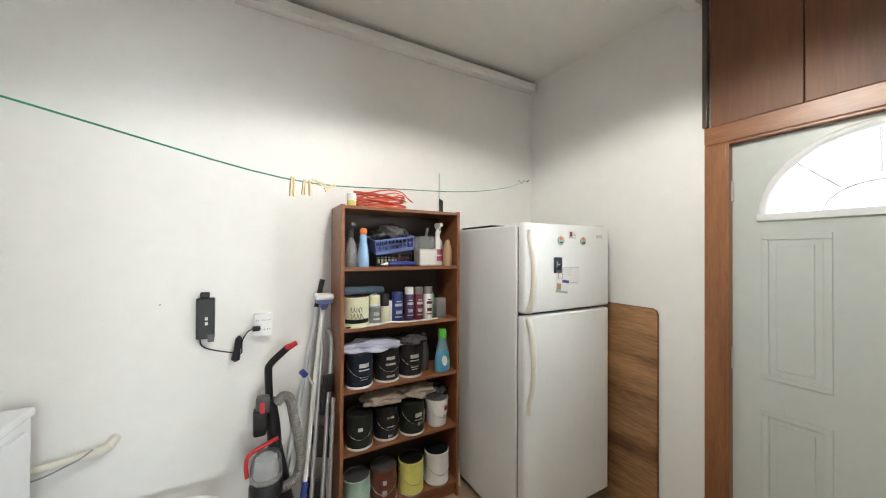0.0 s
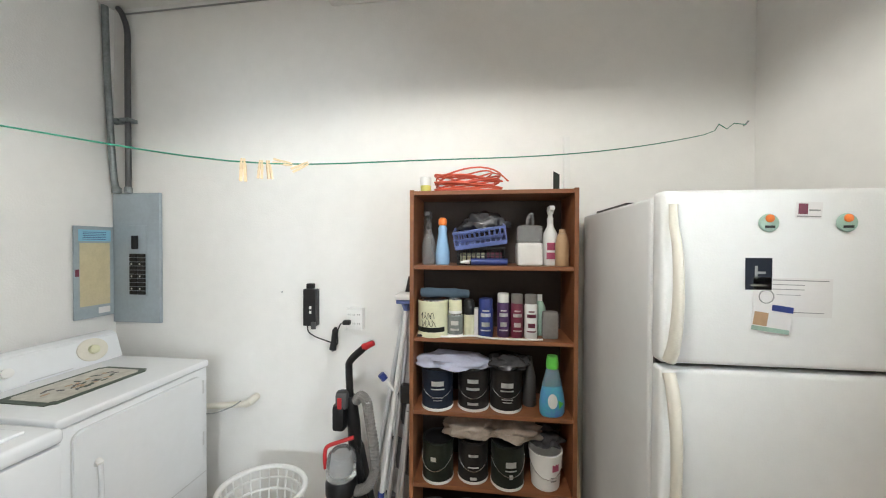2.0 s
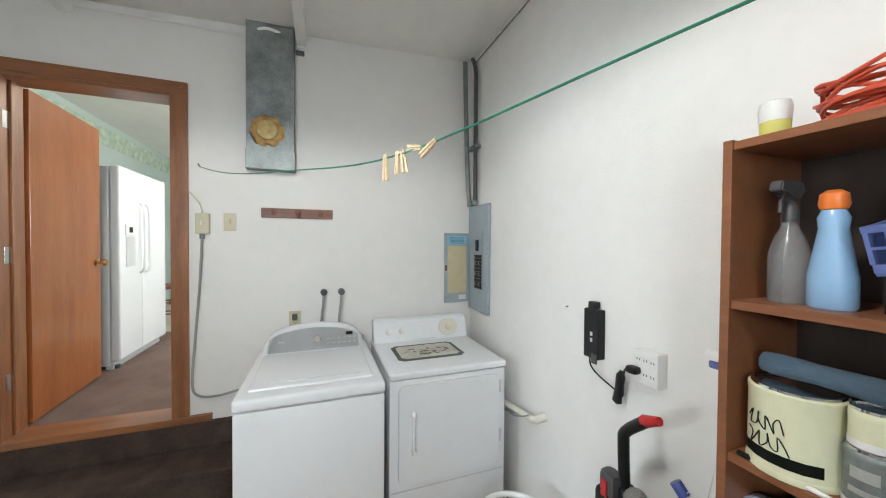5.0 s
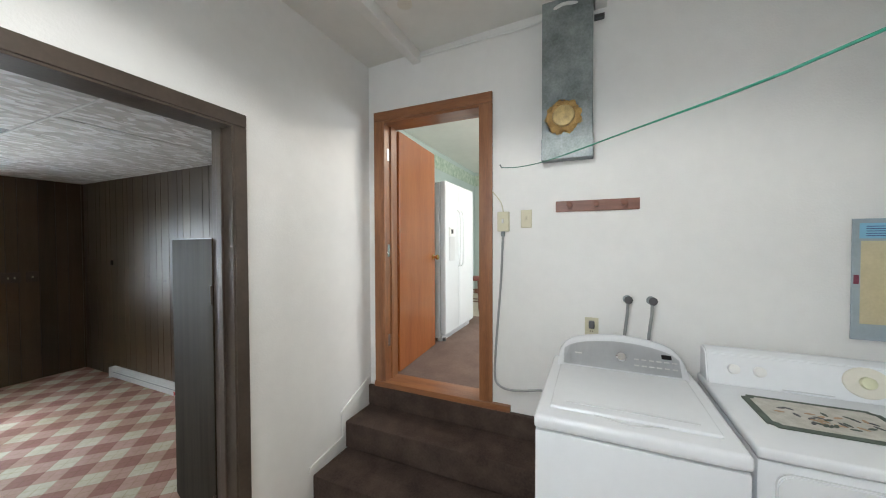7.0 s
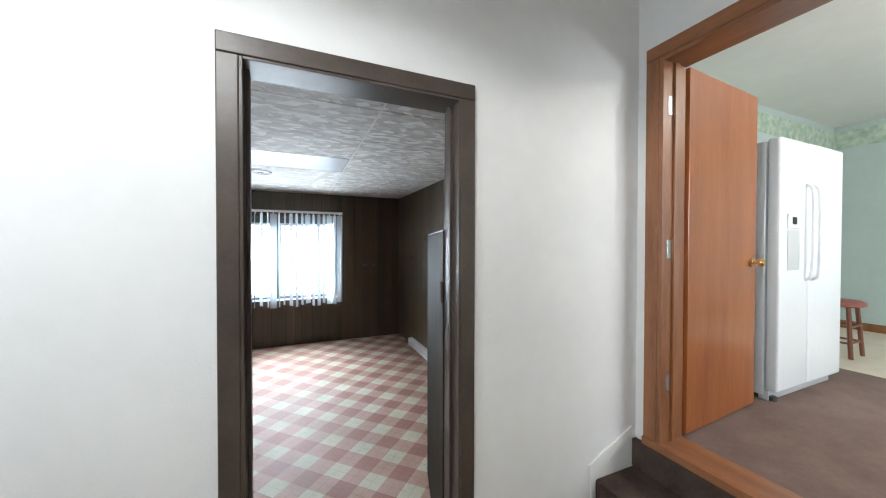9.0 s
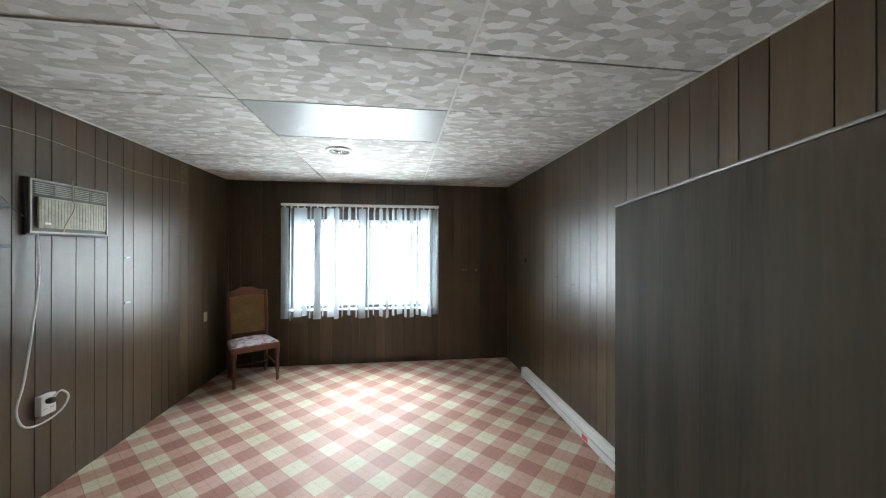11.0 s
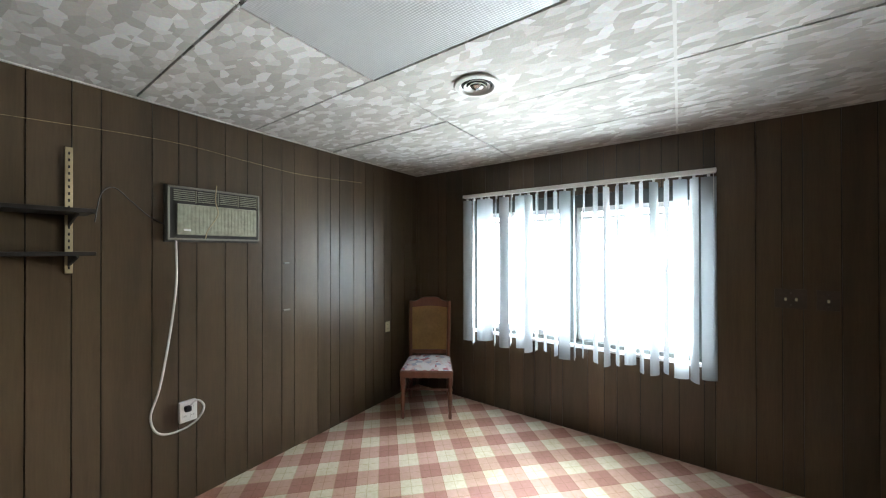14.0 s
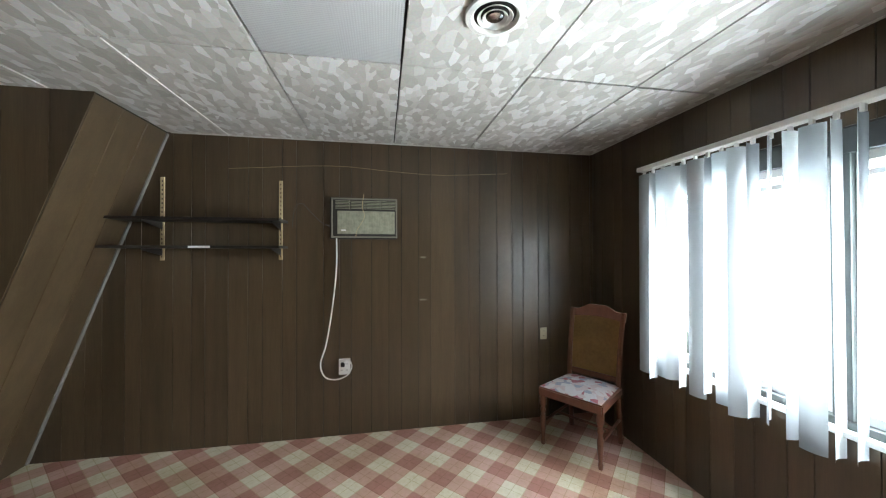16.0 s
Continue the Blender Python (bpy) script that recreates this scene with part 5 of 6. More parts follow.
part("bag", crumple(0.20, 0.18, 0.07, 9.9, m=Matrix.Translation((sx(0.61), 1.93, z + 0.215)), amp=0.4), M_DBAG, t, "", 60)
bottle("dark_bottle", "dark grey tapered plastic bottle", "bottle", sx(0.76), 1.96, z, [(0.030, 0), (0.032, 0.005), (0.030, 0.13), (0.014, 0.20), (0.012, 0.23)], M_DGREY)
t = bottle("detergent_bottle", "blue and green detergent bottle with green cap", "bottle", sx(0.885), 1.875, z, [(0.048, 0), (0.056, 0.012), (0.057, 0.06), (0.050, 0.11), (0.037, 0.16), (0.027, 0.20), (0.024, 0.21)], M_TEAL, [(0.026, 0.2105), (0.027, 0.235), (0.022, 0.265)], M_GREENP, 12, 1.0, 0.62)
part("clear_shoulder", lathe([(0.046, 0.135), (0.0385, 0.162), (0.0285, 0.202), (0.0245, 0.2101)], 24, sx=1.0, sy=0.64), M_CLEAR, t, "silvery clear shoulder", 45)
part("label_flash", lathe([(0.022, 0), (0.022, 0.0012)], 18, Matrix.Translation((-0.012, -0.0365, 0.075)) @ Euler((radians(80), 0, 0)).to_matrix().to_4x4(), sx=1, sy=1.4), M_WINK, t)
part("label_flash", lathe([(0.02, 0), (0.02, 0.0012)], 3, Matrix.Translation((0.024, -0.034, 0.06)) @ Euler((radians(80), 0, 0.5)).to_matrix().to_4x4()), M_GREENP, t)

z = SHELF[3]
paint_can("dark green-black paint can with lid", sx(0.15), 1.905, z, 0.074, 0.185, M_CANG, M_BLACK, ((0.105, 0.25, 0.02),), -10)
paint_can("black and brown paint can with small print", sx(0.385), 1.925, z, 0.072, 0.185, M_CANB, M_BLACK, ((0.125, 0.45, 0.012), (0.075, 0.5, 0.006), (0.02, 0.3, 0.014)), 3)
paint_can("dark green paint can with white print", sx(0.61), 1.905, z, 0.076, 0.19, M_CANG, M_BLACK, ((0.105, 0.45, 0.026), (0.088, 0.5, 0.006), (0.055, 0.15, 0.02)), 10)
for xx, w, sd in ((0.36, 0.25, 2.2), (0.66, 0.25, 5.4)):
    t = thing("plastic_bag", "crumpled beige clear plastic bag on the cans", "bag")
    part("bag", crumple(w, 0.17, 0.075, sd, m=Matrix.Translation((sx(xx), 1.93, z + 0.225)), amp=0.4), M_BEIGEC, t, "", 60)
t = thing("paint_bucket", "white paint bucket with a red mark, open top", "bucket", pose(sx(0.855), 1.91, z))
part("bucket_body", lathe([(0.058, 0), (0.062, 0.004), (0.073, 0.155), (0.076, 0.156), (0.076, 0.166), (0.070, 0.166), (0.066, 0.05), (0.002, 0.045)], 28), M_WPLAST, t, "", 40)
bars(t, 0.0705, 0, ((0.095, 0.35, 0.04),), M_PINK, x=30)
bars(t, 0.0690, 0, ((0.05, 0.3, 0.006), (0.065, 0.3, 0.005)), M_GREYW, x=22)
part("bail_handle", tube([(0.074 * math.cos(radians(-180 + 180 * k / 12)), 0.076 * math.sin(radians(-180 + 180 * k / 12)), 0.14 - 0.075 * math.sin(radians(180 * k / 12))) for k in range(13)], 0.0018, 6), M_CHROME, t)
t = thing("plastic_bag", "dark crumpled bag in the white bucket", "bag")
part("bag", crumple(0.15, 0.13, 0.09, 1.4, m=Matrix.Translation((sx(0.86), 1.95, z + 0.19)), amp=0.4), M_DBAG, t, "", 60)

z = SHELF[4]
paint_can("pale green and black paint can", sx(0.13), 1.905, z, 0.076, 0.19, M_PALEG, M_DGREY, (), 0)
paint_can("rust brown paint can with dark lid", sx(0.355), 1.91, z, 0.078, 0.195, M_CANR, M_DGREY, ((0.12, 0.2, 0.025), (0.06, 0.25, 0.03), (0.02, 0.8, 0.006)), -12)
paint_can("yellow paint can with silver rim and black lid", sx(0.60), 1.90, z, 0.078, 0.195, M_CANY, M_BLACK, (), 0, M_CHROME)
paint_can("white paint can with black lid", sx(0.85), 1.90, z, 0.078, 0.20, M_WPLAST, M_BLACK, (), 0, M_CHROME)

# on top of the bookcase
z = 1.7965
t = thing("plug_jar", "white and yellow-green small plastic jar", "jar", pose(0.82, 1.88, z))
part("jar", lathe([(0.022, 0), (0.024, 0.003), (0.025, 0.03)], 20), M_CANY, t, "yellow-green contents", 40)
part("lid", lathe([(0.025, 0.0305), (0.027, 0.055), (0.024, 0.07), (0.012, 0.075)], 20), M_WPLAST, t, "", 40)


def cord_coil():
    t = thing("extension_cord", "coiled orange-red extension cord on top of the bookcase", "extension cord")
    r = random.Random(8)
    pts = []
    for i in range(26 * 13):
        a = 2 * math.pi * i / 26
        loop = i / 26
        rx, ry = 0.165 - 0.012 * (loop % 3) + 0.008 * math.sin(loop * 5), 0.085 - 0.009 * (loop % 4)
        zz = z + 0.008 + 0.0068 * loop + 0.010 * math.sin(a * 2 + loop * 1.3) * (0.4 + 0.1 * loop)
        pts.append((1.005 + 0.012 * math.sin(loop * 2.1) + rx * math.cos(a), 1.955 + ry * math.sin(a), max(zz, z + 0.005)))
    pts.append((1.20, 1.90, z + 0.05))
    part("cord", tube(pts, 0.0042, 6), M_CORD, t, "", 60)


cord_coil()
t = thing("scraper_blade", "dark grey-green flat scraper standing on the bookcase", "scraper", pose(1.425, 1.95, z, 0, 0, 0))
part("blade", prism([(-0.014, 0), (0.014, 0), (0.014, 0.085), (-0.014, 0.10)], "y", -0.003, 0.003, 0.001), M_CANG, t)
t = thing("white_stick", "white plastic strip leaning in the corner", "strip")
part("strip", box(1.49, 1.52, 2.095, 2.105, 0, 2.10, 0.002), M_WPLAST, t)
for k, (xa, xt, m_) in enumerate(((1.505, 1.515, M_GREYP), (1.54, 1.53, M_PINE))):
    t = thing("spare_shelf_strip", ("grey metal strip" if k == 0 else "pale wooden stick") + " leaning between bookcase and fridge", "strip")
    part("strip", tube([(xa, 1.86 + 0.03 * k, 0.006), (xt, 2.03, 1.28 - 0.45 * k)], 0.011, 6), m_, t)


# ---- laundry: fridge and board ----
def fridge():
    t = thing("refrigerator", "white top-freezer refrigerator with notes and magnets", "refrigerator")
    x0, x1, yf, yb = 1.585, 2.275, 1.33, 2.08
    part("cabinet", box(x0, x1, yf + 0.068, yb, 0.03, 1.695, 0.010), M_FRIDGE, t)
    part("toe_grille", box(x0 + 0.02, x1 - 0.02, yf + 0.075, yf + 0.10, 0.0, 0.085, 0.003), M_DGREY, t)
    part("gasket", box(x0 + 0.012, x1 - 0.012, yf + 0.055, yf + 0.069, 0.10, 1.685), M_DGREY, t)
    up = part("freezer_door", box(x0, x1, yf, yf + 0.056, 1.222, 1.705, 0.014, seg=3), M_FRIDGE, t, "", 40)
    lo = part("fridge_door", box(x0, x1, yf, yf + 0.056, 0.095, 1.208, 0.014, seg=3), M_FRIDGE, t, "", 40)
    def handle(za, zb, name, parent):
        s = 1 if za < zb else -1
        L_ = abs(zb - za)
        pr = []
        for k in range(15):
            u = k / 14
            pr.append((x0 + 0.018 + 0.006 * u, yf - 0.008 - 0.038 * math.sin(math.pi * min(1, u * 1.15)) ** 0.6 if u < 0.87 else yf - 0.010, za + s * L_ * u))
        part(name, tube(pr, [0.017 - 0.006 * k / 14 for k in range(15)], 10), M_IVORY, parent, "yellowed ivory handle", 50)
    handle(1.235, 1.665, "freezer_handle", up)
    handle(1.198, 0.70, "fridge_handle", lo)
    part("hinge_cap", box(x1 - 0.07, x1 - 0.015, yf + 0.02, yf + 0.09, 1.7052, 1.715, 0.003), M_IVORY, t)
    part("badge", box(2.155, 2.21, yf - 0.0022, yf - 0.0002, 1.633, 1.652, 0.0006), M_GREYP, t, "small grey badge")


fridge()


def flat(name, label, cat, x0, x1, z0, z1, m, rot=0, details=()):
    t = thing(name, label, cat, pose((x0 + x1) / 2, 1.3295, (z0 + z1) / 2, 0, rot, 0))
    w, h = (x1 - x0) / 2, (z1 - z0) / 2
    part("sheet", box(-w, w, -0.0012, 0, -h, h), m, t)
    for a, b, c, d_, mm in details:
        part("print", box(a * w, b * w, -0.0019, -0.0013, c * h, d_ * h), mm, t)


for x in (1.85, 2.034):
    t = thing("fridge_magnet", "round fruit-pattern fridge magnet", "magnet", pose(x, 1.3295, 1.613, 90), "magnets on the fridge")
    part("disc", lathe([(0.024, 0), (0.025, 0.003), (0.022, 0.006)], 20), M_PALEG, t, "", 40)
    part("fruit", lathe([(0.011, 0.006), (0.010, 0.009), (0.003, 0.011)], 14, Matrix.Translation((0, 0.012, 0))), M_ORNG, t)
    part("leaf", box(-0.012, 0.012, -0.014, -0.007, 0.0061, 0.008, 0.0008), M_CANG, t)
flat("photo_card", "small photo card on the fridge", "card", 1.915, 1.978, 1.625, 1.668, M_PAPER, 2, ((-0.8, -0.1, -0.5, 0.8, M_MAROON), (0.0, 0.85, -0.1, 0.1, M_GREYW), (-0.9, 0.9, -0.85, -0.7, M_GREYW)))
flat("dark_card", "dark blue-grey card on the fridge", "card", 1.796, 1.861, 1.433, 1.519, M_CANN, 0, ((-0.3, -0.1, -0.3, 0.5, M_GREYW), (-0.1, 0.5, 0.0, 0.15, M_GREYW), (-0.6, 0.6, -0.75, -0.68, M_GREYW)))
flat("paper_note", "white paper note with faint lines on the fridge", "paper", 1.815, 2.005, 1.363, 1.466, M_PAPER, 1, ((-0.5, 0.9, 0.85, 0.9, M_GREYW), (-0.5, 0.3, 0.62, 0.66, M_GREYW), (-0.5, 0.3, 0.38, 0.42, M_GREYW), (-0.4, 0.2, 0.1, 0.13, M_GREYW), (-0.3, 0.8, -0.8, -0.76, M_GREYW)))
t = thing("postcard", "small floral postcard hanging askew on the fridge", "card", pose(1.86, 1.3275, 1.358, 0, 8, 0))
part("card", box(-0.048, 0.048, -0.0015, 0, -0.04, 0.04), M_PAPER, t)
part("print", box(-0.046, 0.046, -0.0022, -0.0016, -0.038, -0.026), M_PALEG, t)
part("print", box(-0.044, -0.01, -0.0022, -0.0016, -0.024, 0.012), M_TAN, t)
part("print", box(-0.004, 0.046, -0.0042, -0.0016, 0.02, 0.036), M_NAVY, t)
part("ring", tube([(-0.022 + 0.018 * math.cos(a / 12 * 2 * math.pi), -0.002, 0.055 + 0.018 * math.sin(a / 12 * 2 * math.pi)) for a in range(13)], 0.0014, 5), M_GREYW, t)
t = thing("wood_board", "brown wood-grain board leaning against the wall", "board")
own = prism([(1.085, 0.0), (1.085, 1.195), (1.092, 1.213), (1.11, 1.222), (2.0, 1.222), (2.0, 0.0)], "x", E - 0.018, E - 0.004, 0.002)
part("board", own, M_BOARD, t)
part("dark_edge", tube([(E - 0.011, 1.083, 0.0), (E - 0.011, 1.083, 1.195), (E - 0.011, 1.091, 1.214), (E - 0.011, 1.11, 1.2235), (E - 0.011, 1.99, 1.2235)], 0.003, 6), M_CHAIRW, t)
t = thing("floor_tray", "black flat tray on top of the fridge", "tray")
part("tray", box(1.62, 1.80, 1.66, 2.0, 1.6955, 1.712, 0.004), M_BLACK, t)


# ---- laundry: north wall ----
t = thing("wall_pipe", "white painted boxed pipe along the wall top", "pipe")
part("pipe", box(0.25, 2.345, N_ - 0.075, N_ - 0.001, 2.865, 2.925, 0.010), M_TRIMW, t, "", 40)
part("pipe_end", box(2.345, 2.37, N_ - 0.082, N_ - 0.001, 2.858, 2.932, 0.010), M_TRIMW, t)
t = thing("ceiling_cable", "thin dark cable along the wall top", "cable")
part("cable", tube([(-1.05, N_ - 0.006, 2.925), (0.2, N_ - 0.006, 2.94), (2.36, N_ - 0.006, 2.95)], 0.005, 6), M_GREYW, t)
outlet("power_strip_outlet", "grey-white six-way outlet on the white wall", pose(0.397, N_, 1.147, 0, 0, 180), 0.088, 0.118, 0.048, 2, 3, M_WPLAST)
t = thing("vacuum_charger", "black wall charging bracket with a looped cord", "charger")
part("bracket", box(0.100, 0.178, N_ - 0.042, N_ - 0.001, 1.10, 1.305, 0.006), M_BLACK, t)
part("clip", box(0.115, 0.155, N_ - 0.035, N_ - 0.005, 1.3055, 1.335, 0.006), M_BLACK, t)
part("foot", box(0.15, 0.178, N_ - 0.05, N_ - 0.0425, 1.085, 1.125, 0.003), M_DGREY, t)
for z in (1.17, 1.195):
    part("label", box(0.138, 0.150, N_ - 0.0435, N_ - 0.0422, z, z + 0.016), M_WINK, t)
part("charger_cord", tube([(0.115, N_ - 0.02, 1.10), (0.125, N_ - 0.025, 1.065), (0.17, N_ - 0.03, 1.04), (0.25, N_ - 0.03, 1.015), (0.295, N_ - 0.035, 1.005), (0.30, N_ - 0.04, 1.07), (0.325, N_ - 0.06, 1.12), (0.35, N_ - 0.068, 1.135)], 0.0034, 8, curve=6), M_BLACK, t)
part("cord_loop", lathe([(0.006, -0.065), (0.02, -0.055), (0.016, 0.0), (0.018, 0.05), (0.006, 0.07)], 12, pose(0.278, N_ - 0.035, 1.03, 0, 8, 0), sy=0.7), M_BLACK, t, "bundled cord")
part("plug", box(0.345, 0.385, N_ - 0.085, N_ - 0.0505, 1.122, 1.148, 0.009), M_BLACK, t)
t = thing("vent_stub", "white plastic wall pipe stub tied with wire", "pipe")
part("pipe", tube([(-0.72, N_ - 0.05, 0.60), (-0.5, N_ - 0.05, 0.62), (-0.24, N_ - 0.05, 0.65)], 0.017, 12), M_IVORY, t, "", 40)
part("end_cap", tube([(-0.24, N_ - 0.05, 0.65), (-0.212, N_ - 0.05, 0.663), (-0.205, N_ - 0.02, 0.675), (-0.205, N_ - 0.002, 0.675)], 0.021, 12), M_IVORY, t, "", 40)
part("wire", tube([(-0.7, N_ - 0.05, 0.565), (-0.45, N_ - 0.055, 0.585), (-0.33, N_ - 0.07, 0.63), (-0.29, N_ - 0.075, 0.65), (-0.26, N_ - 0.06, 0.67)], 0.004, 6, curve=4), M_GREYW, t)
t = thing("wall_nail", "tiny nail in the white wall", "nail")
part("nail", tube([(-0.046, N_ - 0.012, 1.281), (-0.046, N_, 1.281)], 0.003, 6), M_STEEL, t)


def electric_panel():
    t = thing("electric_panel", "grey breaker panel with its small door open", "electric panel")
    x0, x1, z0, z1, yf = -1.125, -0.81, 1.081, 1.853, N_ - 0.022
    part("cover", box(x0, x1, yf, N_ - 0.001, z0, z1, 0.004), M_PANELG, t)
    part("breaker_recess", box(-1.03, -0.89, yf - 0.004, yf - 0.0005, 1.24, 1.66, 0.002), M_PANELG, t)
    part("main_breaker", box(-0.985, -0.945, yf - 0.014, yf - 0.0045, 1.52, 1.60, 0.003), M_BLACK, t)
    for k in range(10):
        for xx in (-1.0, -0.945):
            b = part("breaker", box(xx, xx + 0.048, yf - 0.012, yf - 0.0045, 1.25 + k * 0.0245, 1.272 + k * 0.0245, 0.002), M_BLACK, t)
            if k % 3 == 1:
                part("switch_mark", box(xx + 0.012, xx + 0.02, yf - 0.0135, yf - 0.0122, 1.256 + k * 0.0245, 1.266 + k * 0.0245), M_WINK, b)
    d = part("panel_door", box(-1.122, -1.112, N_ - 0.225, N_ - 0.028, 1.13, 1.65, 0.003, m=None), M_PANELG, t, "open panel door")
    part("directory_label", box(-1.1116, -1.1106, N_ - 0.200, N_ - 0.050, 1.20, 1.555), M_PAPERY, d, "yellowed circuit list")
    part("blue_label", box(-1.1116, -1.1106, N_ - 0.205, N_ - 0.045, 1.565, 1.63), M_PAPERB, d, "light blue label")
    part("white_label", box(-1.1116, -1.1106, N_ - 0.11, N_ - 0.05, 1.15, 1.185), M_PAPER, d)
    part("latch", box(-1.111, -1.105, N_ - 0.222, N_ - 0.206, 1.37, 1.41, 0.002), M_MAROON, d)
    for k in range(5):
        part("print_line", box(-1.1105, -1.1101, N_ - 0.185, N_ - 0.07, 1.575 + k * 0.01, 1.578 + k * 0.01), M_NAVY, d)


electric_panel()
for x, r, m_, lab in ((-1.085, 0.017, M_STEEL, "grey steel conduit"), (-1.005, 0.015, M_DGREY, "dark conduit bending at the ceiling")):
    t = thing("conduit", lab + " rising from the breaker panel", "conduit")
    pts = [(x, N_ - 0.03, 1.8535), (x, N_ - 0.03, 2.62), (x, N_ - 0.03, 2.80), (x - 0.03, N_ - 0.03, 2.90), (x - 0.06, N_ - 0.03, 2.945)] if x > -1.05 else [(x, N_ - 0.03, 1.8535), (x, N_ - 0.05, 2.0), (x - 0.012, N_ - 0.065, 2.5), (x - 0.015, N_ - 0.075, 2.93)]
    part("pipe", tube(pts, r, 12, curve=6), m_, t, "", 50)
    part("strap", box(x - r - 0.018, x + r + 0.018, N_ - 0.055, N_ - 0.001, 2.27, 2.29, 0.003), M_STEEL, t)
    part("connector", lathe([(r * 1.35, 0), (r * 1.35, 0.03), (r * 1.1, 0.035)], 12, Matrix.Translation((x, N_ - 0.03, 1.8535))), M_STEEL, t)


# ---- laundry: cleaning tools ----
def vacuum():
    t = thing("upright_vacuum", "black and red upright vacuum cleaner with clear dust cup", "vacuum cleaner", pose(0.40, 1.93, 0))
    cup = Matrix.Translation((0.012, -0.06, 0.115))
    part("floor_head", box(-0.13, 0.17, -0.17, 0.06, 0.005, 0.085, 0.02), M_BLACK, t, "dark floor head", 40)
    part("head_badge", box(0.10, 0.16, -0.11, -0.05, 0.150, 0.178, 0.008), M_RED, t, "red release pedal", 40)
    part("lower_shell", prism([(0.03, 0.08), (0.155, 0.08), (0.15, 0.22), (0.085, 0.55), (0.03, 0.58)], "y", -0.03, 0.05, 0.012), M_BLACK, t, "", 40)
    part("spine", tube([(0.055, 0.01, 0.50), (0.045, 0.01, 0.66), (0.030, 0.01, 0.79)], [0.034, 0.032, 0.027], 12), M_BLACK, t, "", 50)
    part("handle", tube([(0.028, 0.01, 0.76), (0.020, 0.01, 0.92), (0.030, 0.008, 0.97), (0.105, 0.0, 1.042)], 0.018, 10, curve=4), M_BLACK, t, "", 50)
    part("handle_tip", tube([(0.100, 0.001, 1.040), (0.152, -0.004, 1.066)], [0.019, 0.013], 10), M_RED, t, "red handle tip", 50)
    part("dust_cup", lathe([(0.064, 0.315), (0.072, 0.325), (0.070, 0.40), (0.060, 0.43), (0.045, 0.445)], 28, cup), M_CLEAR, t, "clear grey dust cup", 40)
    part("cup_filter", lathe([(0.030, 0.33), (0.034, 0.34), (0.034, 0.41)], 20, cup), M_GREYP, t, "", 40)
    part("cup_ring", lathe([(0.060, 0.235), (0.075, 0.245), (0.075, 0.298), (0.066, 0.314)], 28, cup), M_BLACK, t, "", 40)
    part("lower_canister", lathe([(0.050, -0.03), (0.054, -0.02), (0.056, 0.234)], 24, cup), M_CLEAR, t, "", 40)
    part("cup_handle", tube([(-0.070, -0.06, 0.46), (-0.074, -0.06, 0.525), (-0.060, -0.06, 0.567), (0.0, -0.055, 0.592), (0.065, -0.045, 0.612)], 0.010, 8, curve=4), M_RED, t, "red carry handle", 50)
    part("hose", tube([(0.060, 0.0, 0.770), (0.090, -0.01, 0.800), (0.122, -0.015, 0.775), (0.138, -0.02, 0.69), (0.162, -0.03, 0.57), (0.172, -0.04, 0.47), (0.150, -0.05, 0.395), (0.10, -0.06, 0.368), (0.06, -0.06, 0.372)], 0.023, 12, curve=14, ribs=0.12), M_GREYHOSE, t, "grey ribbed hose")
    tool = part("tool_brush", box(-0.048, 0.014, -0.045, 0.02, 0.630, 0.76, 0.018), M_BLACK, t, "clip-on brush tool", 40)
    part("tool_nozzle", box(-0.035, 0.028, -0.04, 0.015, 0.735, 0.825, 0.02), M_DGREY, tool, "", 40)
    part("tool_stripe", box(-0.018, 0.004, -0.0462, -0.0400, 0.745, 0.80, 0.003), M_RED, tool, "red stripe")


vacuum()
t = thing("wash_mop", "white pole mop with blue and white head up", "mop")
part("pole", tube([(0.56, 1.88, 0.0), (0.665, 2.0, 0.95), (0.70, 2.03, 1.25)], 0.012, 10), M_WPLAST, t, "", 50)
part("grip", tube([(0.573, 1.895, 0.12), (0.595, 1.92, 0.33)], 0.016, 10), M_NAVY, t, "navy grip", 50)
part("head_block", box(0.655, 0.74, 1.96, 2.05, 1.255, 1.275, 0.006), M_BLUE, t, "blue mop plate")
part("socket", tube([(0.70, 2.01, 1.25), (0.70, 2.01, 1.215)], [0.03, 0.016], 10), M_BLUE, t)
part("pad", box(0.648, 0.747, 1.95, 2.06, 1.2755, 1.305, 0.012), M_WPLAST, t, "white pad")
t = thing("broom_pole", "grey metal pole with black grip", "broom")
part("pole", tube([(0.46, 2.06, 0.0), (0.60, 2.075, 0.80), (0.69, 2.085, 1.30)], 0.013, 10, curve=5), M_GREYP, t, "", 50)
part("grip", tube([(0.672, 2.084, 1.22), (0.705, 2.088, 1.38)], 0.015, 10), M_BLACK, t)
t = thing("window_brush", "white small brush with navy head hooked on the mop", "brush")
part("handle", tube([(0.66, 1.985, 0.80), (0.63, 1.975, 0.83), (0.60, 1.965, 0.885)], 0.009, 8, curve=4), M_WPLAST, t)
part("head", tube([(0.60, 1.965, 0.872), (0.578, 1.958, 0.90)], 0.017, 8), M_NAVY, t)


